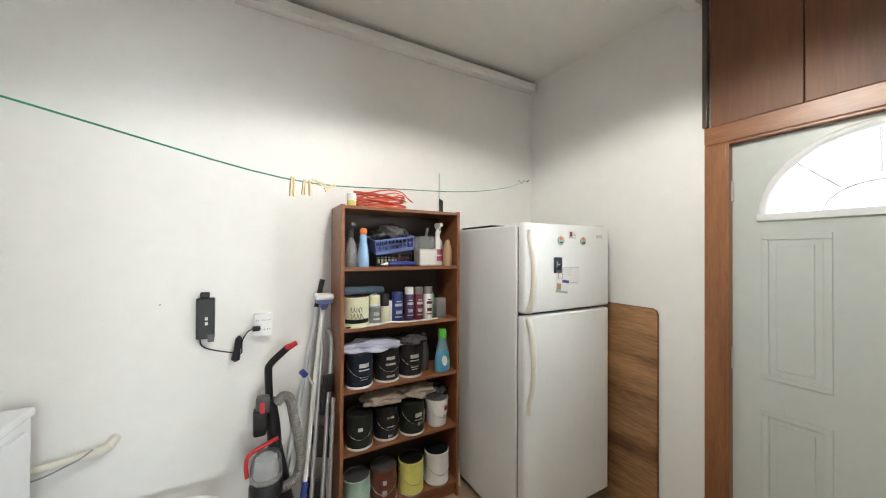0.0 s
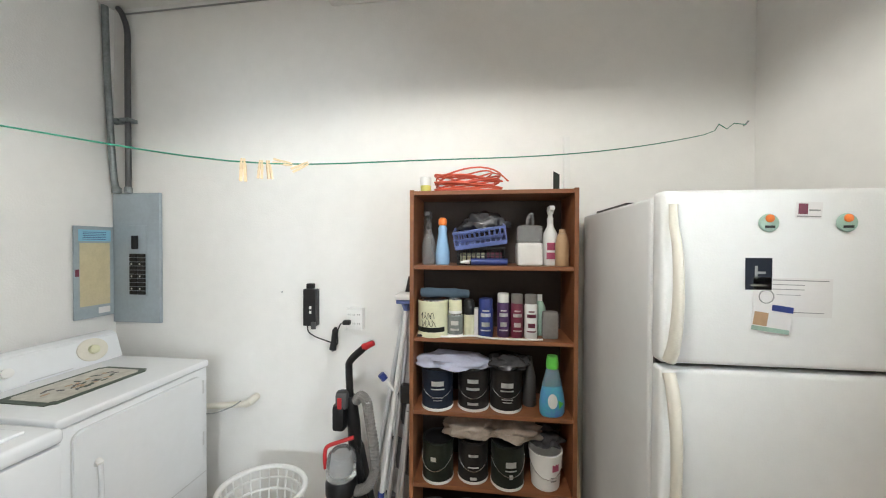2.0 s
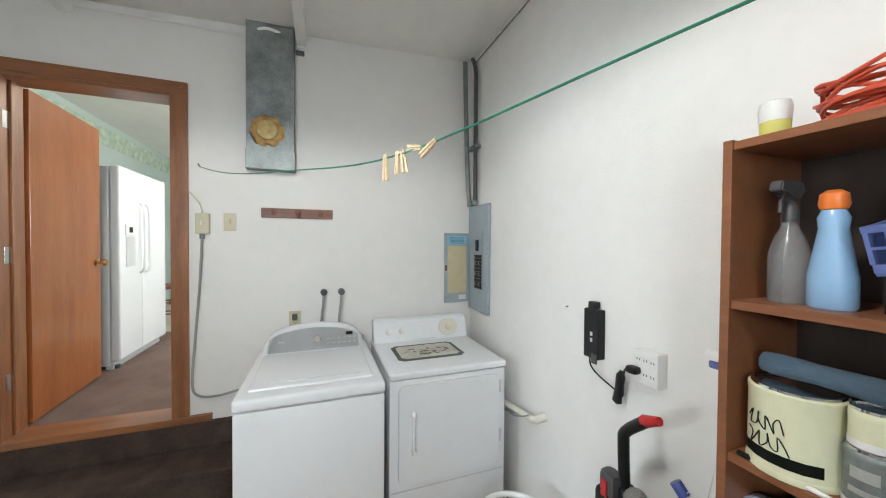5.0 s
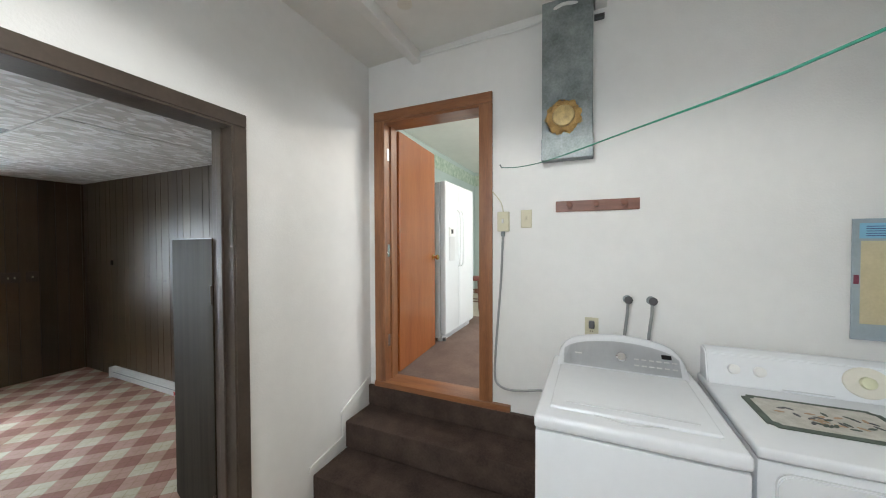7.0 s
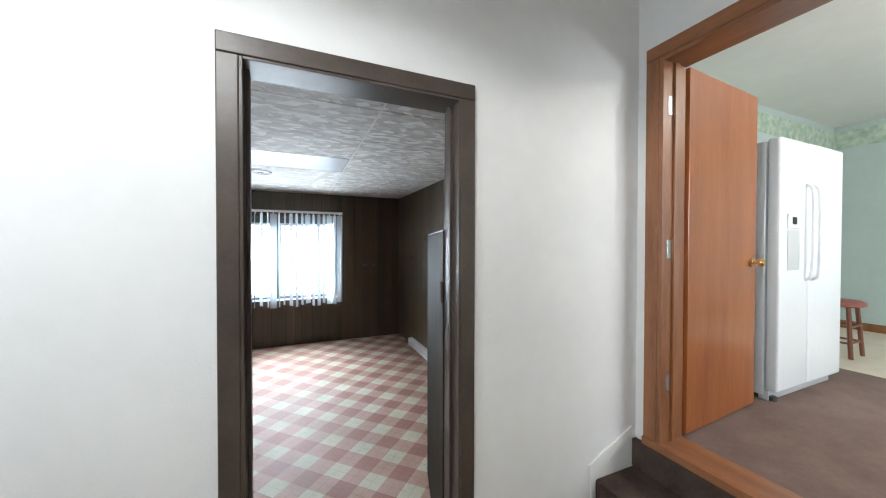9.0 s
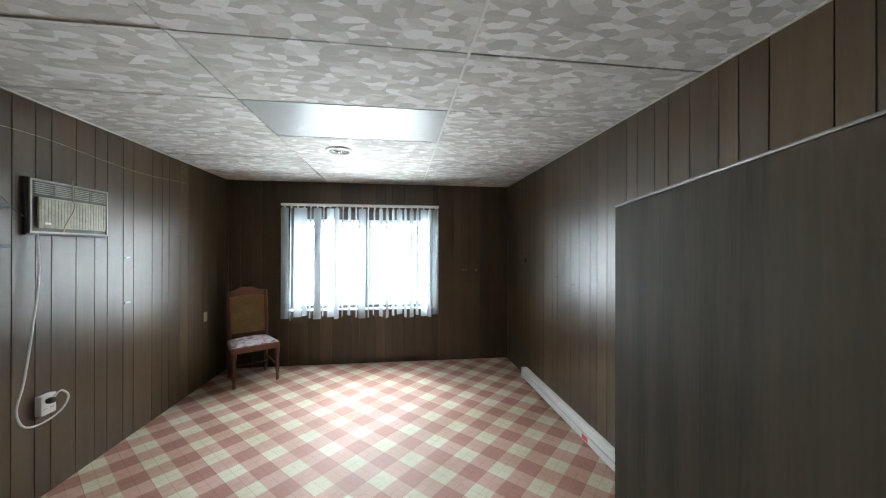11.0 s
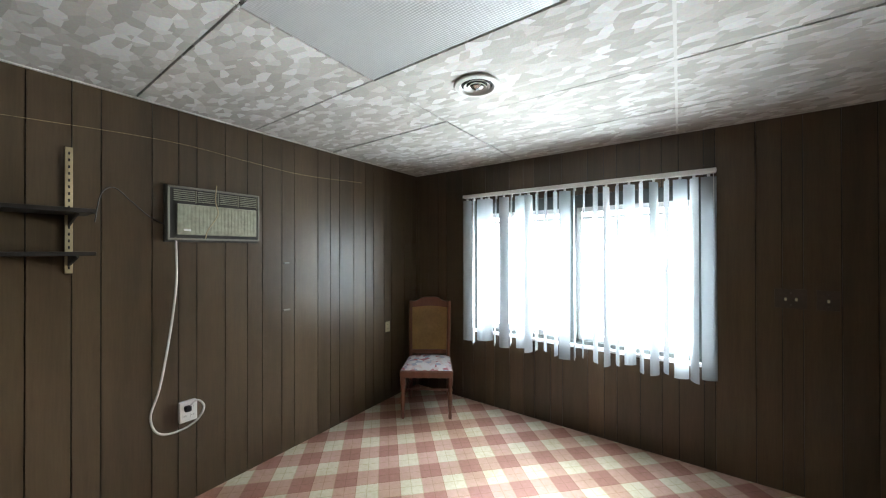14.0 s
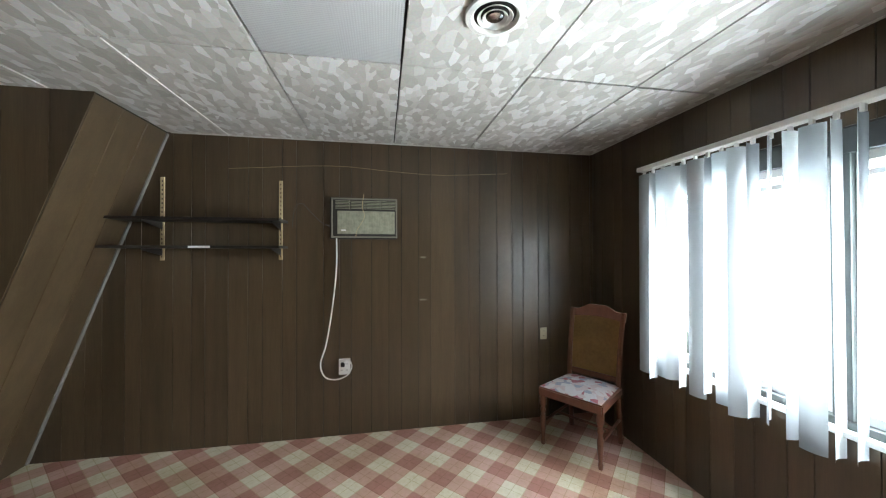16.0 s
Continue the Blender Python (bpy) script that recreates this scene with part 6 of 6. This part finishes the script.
def step_ladder():
    t = thing("step_ladder", "folded grey metal step ladder with dark treads", "step ladder")
    for x, y in ((0.605, 1.87), (0.655, 1.84)):
        part("rail", tube([(x, y, 0.0), (x + 0.055, y + 0.10, 0.62), (x + 0.085, y + 0.15, 0.98), (x + 0.082, y + 0.17, 1.07), (x + 0.07, y + 0.19, 1.09)], 0.012, 10, curve=4), M_ALU, t, "", 50)
    part("rear_rail", tube([(0.69, 1.815, 0.0), (0.735, 1.90, 0.75)], 0.011, 8), M_ALU, t, "", 50)
    part("joint", box(0.685, 0.745, 1.93, 1.97, 0.77, 0.86, 0.008), M_BLACK, t)
    for z in (0.22, 0.48, 0.70):
        m = Matrix.Translation((0.64 + z * 0.09, 1.93 + z * 0.12, z)) @ Euler((radians(-80), 0, radians(-35))).to_matrix().to_4x4()
        part("tread", box(-0.05, 0.05, -0.09, 0.09, -0.012, 0.012, 0.004, m=m), M_DGREY, t, "dark folded tread")


step_ladder()


def laundry_basket():
    t = thing("laundry_basket", "white plastic lattice laundry basket", "laundry basket", pose(0.045, 1.80, 0))
    R0, R1, H = 0.14, 0.195, 0.38
    part("rim", tube([(R1 * 1.02 * math.cos(2 * math.pi * k / 40), R1 * 0.86 * math.sin(2 * math.pi * k / 40), H) for k in range(41)], 0.013, 8), M_WPLAST, t, "", 60)
    for i, z in enumerate((0.02, 0.085, 0.15, 0.215, 0.275, 0.33)):
        r = R0 + (R1 - R0) * z / H
        part("hoop", tube([(r * math.cos(2 * math.pi * k / 36), r * 0.85 * math.sin(2 * math.pi * k / 36), z) for k in range(37)], 0.006, 6), M_WPLAST, t, "", 60)
    for k in range(26):
        a = 2 * math.pi * k / 26
        part("rib", tube([(R0 * math.cos(a), R0 * 0.85 * math.sin(a), 0.01), (R1 * math.cos(a), R1 * 0.85 * math.sin(a), H)], 0.0055, 6), M_WPLAST, t)
    part("bottom", lathe([(R0, 0.0), (R0, 0.012)], 30, sy=0.85), M_WPLAST, t)


laundry_basket()


# ---- laundry: machines ----
def washer():
    t = thing("washing_machine", "white top-load washing machine with silver arched console", "washing machine")
    x0, x1, y0, y1, h = -1.06, -0.335, 0.672, 1.298, 0.922
    part("cabinet", box(x0, x1, y0, y1, 0.0, 0.865, 0.010), M_WHITE, t, "", 40)
    part("top_deck", box(x0, x1 + 0.006, y0 - 0.004, y1 + 0.004, 0.870, h, 0.018, seg=3), M_WHITE, t, "", 40)
    lid = part("lid", box(x0 + 0.17, x1 - 0.075, y0 + 0.045, y1 - 0.045, h - 0.004, h + 0.010, 0.007, seg=3), M_WHITE, t, "", 40)
    part("lid_recess", tube([(x1 - 0.125, y0 + 0.10 + 0.43 * k / 10, h + 0.0102 + 0.0015 * math.sin(math.pi * k / 10)) for k in range(11)], 0.003, 6), M_GREYP, lid)
    part("lid_lip", tube([(x1 - 0.045 - 0.03 * abs(k / 6 - 1), y0 + 0.20 + 0.23 * k / 12, h - 0.0005) for k in range(13)], 0.004, 6), M_GREYP, lid)
    n = 20
    ys = [y0 + 0.03 + (y1 - y0 - 0.06) * k / n for k in range(n + 1)]
    arch = [1.02 + 0.052 * (1 - (2 * k / n - 1) ** 2) - (0.05 * (abs(2 * k / n - 1) ** 10)) for k in range(n + 1)]
    bm = bmesh.new()
    prof = lambda k: [(x0 + 0.165, h - 0.001), (x0 + 0.085, arch[k] - 0.012), (x0 + 0.06, arch[k]), (x0 + 0.012, arch[k] - 0.004), (x0 + 0.005, h - 0.001)]
    rows = [[bm.verts.new((px, ys[k], pz)) for px, pz in prof(k)] for k in range(n + 1)]
    for a, b in zip(rows, rows[1:]):
        for k in range(5):
            bm.faces.new((a[k], a[(k + 1) % 5], b[(k + 1) % 5], b[k]))
    bm.faces.new(rows[0])
    bm.faces.new(rows[-1][::-1])
    con = part("console", bm, M_WHITE, t, "", 40)
    bm = bmesh.new()
    rows = []
    for k in range(1, n):
        za = h + 0.012
        zb = arch[k] - 0.02
        rows.append([bm.verts.new((x0 + 0.165 - 0.08 * (zz - h) / (arch[k] - 0.012 - h) + 0.003, ys[k], zz)) for zz in (za, zb)])
    for a, b in zip(rows, rows[1:]):
        bm.faces.new((a[0], a[1], b[1], b[0]))
    bmesh.ops.solidify(bm, geom=bm.faces[:], thickness=0.002)
    part("control_fascia", bm, M_GREYP, con, "silver-grey control fascia")
    m = Matrix.Translation((x0 + 0.125, 0.995, 0.985)) @ Euler((0, radians(55), 0)).to_matrix().to_4x4()
    part("dial", lathe([(0.024, 0), (0.024, 0.012), (0.020, 0.016), (0.018, 0.018)], 24, m), M_CHROME, con, "chrome dial", 40)
    part("display", box(-0.010, 0.010, -0.020, 0.020, 0.0, 0.004, m=Matrix.Translation((x0 + 0.112, 1.185, 1.005)) @ Euler((0, radians(48), 0)).to_matrix().to_4x4()), M_BLACK, con)
    for j in range(6):
        for i in (0, 1):
            part("button", box(-0.003, 0.003, -0.010, 0.010, 0, 0.003, m=Matrix.Translation((x0 + 0.128 + 0.018 * i, 1.06 + j * 0.031, 0.985 - 0.024 * i)) @ Euler((0, radians(52), 0)).to_matrix().to_4x4()), M_WPLAST, con)
    for j in range(3):
        part("button", box(-0.004, 0.004, -0.016, 0.016, 0, 0.003, m=Matrix.Translation((x0 + 0.125, 0.80 + j * 0.055, 0.983)) @ Euler((0, radians(52), 0)).to_matrix().to_4x4()), M_WPLAST, con)


washer()


def dryer():
    t = thing("clothes_dryer", "white front-load clothes dryer with a low console", "dryer")
    x0, x1, y0, y1, h = -1.08, -0.425, 1.338, 2.0, 0.915
    part("cabinet", box(x0, x1, y0, y1, 0.0, 0.875, 0.008), M_WHITE, t, "", 40)
    part("top_deck", box(x0, x1 + 0.012, y0 - 0.003, y1 + 0.003, 0.879, h, 0.012, seg=3), M_WHITE, t, "", 40)
    con = part("console", prism([(x0 + 0.02, h), (x0 + 0.135, h), (x0 + 0.095, 1.045), (x0 + 0.07, 1.06), (x0 + 0.02, 1.06)], "y", y0 + 0.004, y1 - 0.004, 0.006), M_WHITE, t, "", 40)
    rot = Euler((0, radians(73), 0)).to_matrix().to_4x4()
    for y in (1.44, 1.53):
        part("dial", lathe([(0.022, 0), (0.021, 0.014), (0.016, 0.017)], 20, Matrix.Translation((x0 + 0.118, y, 0.985)) @ rot), M_WPLAST, con, "", 40)
    part("timer_face", lathe([(0.060, 0), (0.058, 0.003)], 28, Matrix.Translation((x0 + 0.115, 1.86, 0.99)) @ rot, sy=1.2), M_IVORY, con, "printed timer face")
    part("timer_dial", lathe([(0.024, 0.004), (0.022, 0.018), (0.016, 0.022)], 20, Matrix.Translation((x0 + 0.115, 1.86, 0.99)) @ rot), M_CREAM, con, "", 40)
    part("trim_line", box(x0 + 0.131, x0 + 0.136, 1.60, 1.76, 0.925, 0.928), M_GREYP, con)
    bm = bmesh.new()
    oy0, oy1, oz0, oz1, r = 1.385, 1.955, 0.34, 0.845, 0.035
    out = []
    for cy, cz, a0 in ((oy1 - r, oz1 - r, 0), (oy0 + r, oz1 - r, 90), (oy0 + r, oz0 + r, 180), (oy1 - r, oz0 + r, 270)):
        out += [(cy + r * math.cos(radians(a0 + 15 * k)), cz + r * math.sin(radians(a0 + 15 * k))) for k in range(7)]
    prism(out, "x", x1 - 0.004, x1 + 0.014, 0.004, bm=bm)
    d = part("door", bm, M_WHITE, t, "", 40)
    part("door_gap", tube([(x1 + 0.001, a, b) for a, b in out + out[:1]], 0.0035, 6), M_GREYP, t)
    hd = part("handle", tube([(x1 + 0.034, 1.455, 0.69), (x1 + 0.038, 1.455, 0.60), (x1 + 0.034, 1.455, 0.51)], 0.008, 8, curve=4), M_WHITE, d, "", 50)
    for z in (0.69, 0.51):
        part("handle_post", tube([(x1 + 0.013, 1.462, z + (0.010 if z > 0.6 else -0.010)), (x1 + 0.028, 1.458, z + (0.006 if z > 0.6 else -0.006)), (x1 + 0.036, 1.453, z)], 0.011, 8), M_WPLAST, hd, "", 50)
        # thin grey disc paints the post's shade on the white door
        part("post_shade_disc", lathe([(0.016, 0), (0.015, 0.001)], 14, Matrix.Translation((x1 + 0.0142, 1.462, z)) @ Euler((0, radians(90), 0)).to_matrix().to_4x4()), M_GREYP, hd)
    part("lower_seam", box(x1 + 0.0002, x1 + 0.002, y0 + 0.01, y1 - 0.01, 0.300, 0.306), M_GREYP, t)
    for z in (0.46, 0.74):
        part("hinge", box(x1 + 0.001, x1 + 0.010, 1.958, 1.972, z, z + 0.07, 0.002), M_GREYP, t)


dryer()
t = thing("dryer_mat", "cream floral mat with a green-grey border on the dryer", "mat", pose(-0.715, 1.625, 0.9155))


def notched(w, h, r):
    """Rectangle with scooped-in corners."""
    out = []
    for sx_, sy_, a0 in ((1, 1, 270), (-1, 1, 360), (-1, -1, 90), (1, -1, 180)):
        out += [(sx_ * w + r * math.cos(radians(a0 - 15 * k)), sy_ * h + r * math.sin(radians(a0 - 15 * k))) for k in range(7)]
    return out


part("border", prism(notched(0.135, 0.20, 0.022), "z", 0.0, 0.004), M_MATB, t)
part("pattern", prism(notched(0.112, 0.177, 0.018), "z", 0.0042, 0.0055), M_MAT, t)
rr_ = random.Random(5)
for k in range(30):
    a_, q_ = rr_.uniform(0, 360), rr_.random() ** 0.5
    part("leaf_print", lathe([(0.017, 0), (0.016, 0.0008)], 7, pose(0.07 * q_ * math.cos(radians(a_)), 0.135 * q_ * math.sin(radians(a_)), 0.0056 + 0.00005 * k, 0, 0, rr_.uniform(0, 180)), sx=0.4, sy=1.0), (M_DGREY, M_MATB, M_TAN)[k % 3], t)


# ---- laundry: west wall ----
def duct():
    t = thing("metal_duct", "galvanised metal duct with a foam-filled round hole", "duct")
    y0, y1, z0 = 0.597, 0.862, 2.018
    part("duct_body", box(W, W + 0.075, y0, y1, z0, 2.895, 0.004), M_STEEL, t)
    part("lower_cap", box(W, W + 0.080, y0 - 0.003, y1 + 0.003, z0 - 0.002, z0 + 0.115, 0.003), M_STEEL, t)
    bm = bmesh.new()
    bmesh.ops.create_icosphere(bm, subdivisions=4, radius=1)
    for v in bm.verts:
        k = 1 + 0.35 * noise.noise(v.co * 2.4) + 0.15 * noise.noise(v.co * 7)
        v.co = Vector((W + 0.075 + max(0, v.co.x) * 0.030 * k, 0.712 + v.co.y * 0.088 * k, 2.243 + v.co.z * 0.088 * k))
    part("foam_patch", bm, M_FOAM, t, "amber spray foam patch", 60)
    part("pipe_ring", lathe([(0.055, 0), (0.06, 0.004), (0.055, 0.02), (0.03, 0.026), (0.004, 0.027)], 24, Matrix.Translation((W + 0.09, 0.715, 2.245)) @ Euler((0, radians(90), 0)).to_matrix().to_4x4()), M_FOIL, t, "tarnished foil hole cover", 40)
    part("ceiling_bracket", box(W, W + 0.03, y1 + 0.004, y1 + 0.055, 2.77, 2.79, 0.002), M_DGREY, t)


duct()
t = thing("coat_rack", "reddish brown wooden peg rack on the wall", "coat rack")
part("rail", box(W, W + 0.016, 0.668, 1.091, 1.727, 1.788, 0.003), M_RACK, t)
for y in (0.745, 0.88, 1.015):
    part("peg", lathe([(0.008, 0), (0.008, 0.025), (0.016, 0.034), (0.016, 0.044), (0.006, 0.05)], 14, Matrix.Translation((W + 0.016, y, 1.755)) @ Euler((0, radians(82), 0)).to_matrix().to_4x4()), M_RACK, t, "", 40)
t = thing("light_switch", "ivory light switch plate on the white wall", "switch")
part("plate", box(W, W + 0.007, 0.466, 0.532, 1.64, 1.748, 0.003), M_IVPLATE, t)
part("toggle", box(W + 0.007, W + 0.018, 0.494, 0.504, 1.69, 1.712, 0.002), M_IVPLATE, t)
t = thing("junction_box", "ivory surface switch box with grey cable", "junction box")
part("box_body", box(W, W + 0.035, 0.328, 0.398, 1.62, 1.74, 0.005), M_IVPLATE, t)
part("toggle", box(W + 0.035, W + 0.046, 0.358, 0.368, 1.67, 1.695, 0.002), M_WPLAST, t)
part("connector", tube([(W + 0.018, 0.36, 1.62), (W + 0.018, 0.36, 1.59)], 0.013, 10), M_STEEL, t)
part("cable", tube([(W + 0.018, 0.36, 1.60), (W + 0.015, 0.345, 1.3), (W + 0.014, 0.318, 0.95), (W + 0.02, 0.308, 0.74), (W + 0.03, 0.335, 0.67), (W + 0.04, 0.43, 0.655), (W + 0.05, 0.60, 0.69)], 0.007, 8, curve=6), M_GREYW, t, "grey cable")
part("upper_wire", tube([(W + 0.01, 0.36, 1.74), (W + 0.008, 0.345, 1.80), (W + 0.01, 0.30, 1.86), (W + 0.012, 0.285, 1.88)], 0.003, 6, curve=4), M_IVPLATE, t)
for y in (1.036, 1.146):
    t = thing("water_valve", "dark metal washer tap with grey hose", "tap", None, "washer taps")
    part("valve", lathe([(0.022, 0), (0.022, 0.008), (0.012, 0.012), (0.012, 0.05), (0.018, 0.055), (0.018, 0.07)], 14, Matrix.Translation((W, y, 1.245)) @ Euler((0, radians(90), 0)).to_matrix().to_4x4()), M_STEEL, t, "", 40)
    part("handwheel", lathe([(0.004, -0.004), (0.019, -0.003), (0.021, 0.003), (0.004, 0.005)], 8, Matrix.Translation((W + 0.078, y, 1.252)) @ Euler((0, radians(90), 0)).to_matrix().to_4x4()), M_DGREY, t)
    part("hose", tube([(W + 0.05, y, 1.235), (W + 0.055, y - 0.004, 1.17), (W + 0.05, y - 0.016, 1.05), (W + 0.045, y - 0.02, 0.88)], 0.0075, 8, curve=5), M_GREYW, t, "grey rubber hose")
outlet("washer_outlet", "ivory outlet with a dark plug behind the washer", pose(W, 0.861, 1.075, 0, 0, -90), 0.07, 0.11, 0.008, 2, 1, M_IVPLATE)
t = thing("power_plug", "dark plug in the washer outlet", "plug")
part("plug_body", box(W + 0.011, W + 0.045, 0.846, 0.876, 1.075, 1.115, 0.006), M_DGREY, t)
t = thing("ceiling_wire", "white cable along the wall under the ceiling", "cable")
part("cable", tube([(W + 0.012, -0.21, 2.815), (W + 0.012, 0.2, 2.825), (W + 0.02, 0.56, 2.83), (W + 0.085, 0.70, 2.855), (W + 0.05, 0.83, 2.85)], 0.009, 8, curve=5), M_WPLAST, t)
t = thing("ceiling_outlet_cover", "round cream ceiling outlet cap", "cover")
zc = ceil_z(-0.08)
part("cap", lathe([(0.04, 0.006), (0.042, -0.008), (0.03, -0.014)], 24, Matrix.Translation((-0.695, -0.08, zc))), M_IVORY, t, "", 40)


# ---- clothesline ----
def line_at(u):
    """Sagging line from the west wall hook to the north-east corner."""
    p0, p1 = Vector((W + 0.012, 0.348, 2.015)), Vector((2.325, N_ - 0.012, 2.13))
    return p0.lerp(p1, u) + Vector((0, 0, -0.265 * 4 * u * (1 - u) - 0.035 * math.exp(-((u - 0.46) / 0.1) ** 2)))


t = thing("clothesline", "green plastic clothesline sagging across the room", "clothesline")
part("line", tube([line_at(k / 40) for k in range(38)] + [Vector((2.13, 2.0, 2.075)), Vector((2.16, 2.02, 2.11)), Vector((2.2, 2.03, 2.09)), Vector((2.25, 2.06, 2.125)), line_at(1.0)], 0.0021, 6), M_LINE, t)
for u in (0.0, 1.0):
    p = line_at(u)
    part("hook", tube([p + Vector((-0.012 if u == 0 else 0.0, 0.0 if u == 0 else 0.012, 0)), p, p + Vector((0.008, -0.006, 0.015))], 0.004, 6), M_STEEL, t)


def clothes_peg(at):
    t = thing("clothes_peg", "pale wooden spring clothes peg on the line", "clothes peg", at, "pegs on the clothesline")
    for s in (-1, 1):
        part("prong", prism([(s * 0.0015, 0.012), (s * 0.006, 0.012), (s * 0.009, -0.01), (s * 0.011, -0.062), (s * 0.003, -0.062), (s * 0.0012, -0.015)], "y", -0.005, 0.005, 0.0008), M_PINE, t)
    part("spring", tube([(-0.008, -0.0065, -0.022), (-0.006, 0.0065, -0.02), (0.006, 0.0065, -0.02), (0.008, -0.0065, -0.022)], 0.0014, 5), M_CHROME, t)
    return t


PEG = [(0.458, 0, 25), (0.469, 4, 20), (0.4735, -8, 60), (0.487, 100, 20), (0.498, 60, 28)]
PEG_SIZE = Matrix.Diagonal((0.82, 0.82, 0.82, 1))
p1_ = clothes_peg(pose(*line_at(PEG[0][0]), 0, PEG[0][1], PEG[0][2]) @ PEG_SIZE)
for u, tilt, yaw in PEG[1:]:
    copy_thing(p1_, pose(*line_at(u), 0, tilt, yaw) @ PEG_SIZE)


# ---- kitchen things ----
def kitchen_fridge():
    t = thing("side_by_side_refrigerator", "white side-by-side refrigerator with water dispenser", "refrigerator")
    x0, x1, yf, yb, z0, z1 = -3.05, -2.19, -0.49, -1.22, KF, 2.18
    part("cabinet", box(x0, x1, yb, yf - 0.07, z0 + 0.03, z1 - 0.015, 0.006), M_WHITE, t)
    part("toe_grille", box(x0 + 0.02, x1 - 0.01, yf - 0.10, yf - 0.05, z0, z0 + 0.06, 0.003), M_GREYP, t)
    xm = -2.56
    a = part("freezer_door", box(xm + 0.003, x1, yf - 0.065, yf, z0 + 0.065, z1, 0.02, seg=3), M_WHITE, t, "", 40)
    b = part("fridge_door", box(x0, xm - 0.003, yf - 0.065, yf, z0 + 0.065, z1, 0.02, seg=3), M_WHITE, t, "", 40)
    for x in (xm + 0.045, xm - 0.045):
        part("handle", tube([(x, yf, z0 + 0.75), (x, yf + 0.03, z0 + 0.80), (x, yf + 0.035, z0 + 1.1), (x, yf + 0.03, z0 + 1.32), (x, yf, z0 + 1.37)], 0.009, 8, curve=4), M_WHITE, a if x > xm else b, "", 50)
    part("dispenser_panel", box(-2.44, -2.27, yf, yf + 0.008, z0 + 1.08, z0 + 1.17, 0.003), M_WPLAST, a)
    part("dispenser_display", box(-2.37, -2.32, yf + 0.0082, yf + 0.011, z0 + 1.105, z0 + 1.15), M_BLACK, a)
    part("dispenser_recess", box(-2.43, -2.28, yf + 0.0003, yf + 0.003, z0 + 0.82, z0 + 1.07, 0.001), M_GREYP, a, "grey dispenser recess")
    part("foot", lathe([(0.02, 0), (0.02, 0.03)], 12, Matrix.Translation((x1 - 0.04, yf - 0.04, z0))), M_DGREY, t)
    part("magnet", box(x1 - 0.0, x1 + 0.006, -0.68, -0.63, 1.98, 2.05, 0.002), M_ORNG, t)


kitchen_fridge()


def wooden_stool():
    t = thing("bar_stool", "reddish wooden stool with low back in the kitchen", "stool", pose(-3.95, -0.78, KF))
    part("seat", lathe([(0.15, 0.44), (0.17, 0.45), (0.17, 0.475), (0.14, 0.49)], 24), M_STOOLC, t, "padded red-brown seat", 40)
    for a in (45, 135, 225, 315):
        c, s = math.cos(radians(a)), math.sin(radians(a))
        part("leg", tube([(0.17 * c, 0.17 * s, 0), (0.13 * c, 0.13 * s, 0.44)], 0.016, 8), M_CHAIRW, t)
    for z in (0.13, 0.27):
        for a in (45, 135, 225, 315):
            r = 0.155
            part("rung", tube([(r * math.cos(radians(a)), r * math.sin(radians(a)), z), (r * math.cos(radians(a + 90)), r * math.sin(radians(a + 90)), z)], 0.009, 6), M_CHAIRW, t)
    for s in (-0.12, 0.12):
        part("back_post", tube([(s, -0.13, 0.46), (s * 1.1, -0.17, 0.66)], 0.012, 6), M_CHAIRW, t)
    part("back_rail", box(-0.15, 0.15, -0.19, -0.165, 0.63, 0.68, 0.006), M_CHAIRW, t)


wooden_stool()
# fixture added for kitchen_bulb, out of view; only the canopy is built
t = thing("kitchen_pendant", "white canopy of an unseen ceiling lamp in the kitchen", "ceiling lamp")
part("canopy", lathe([(0.06, 2.93), (0.06, 2.90), (0.02, 2.88)], 20, Matrix.Translation((-2.6, 0.9, 0))), M_WPLAST, t, "", 40)
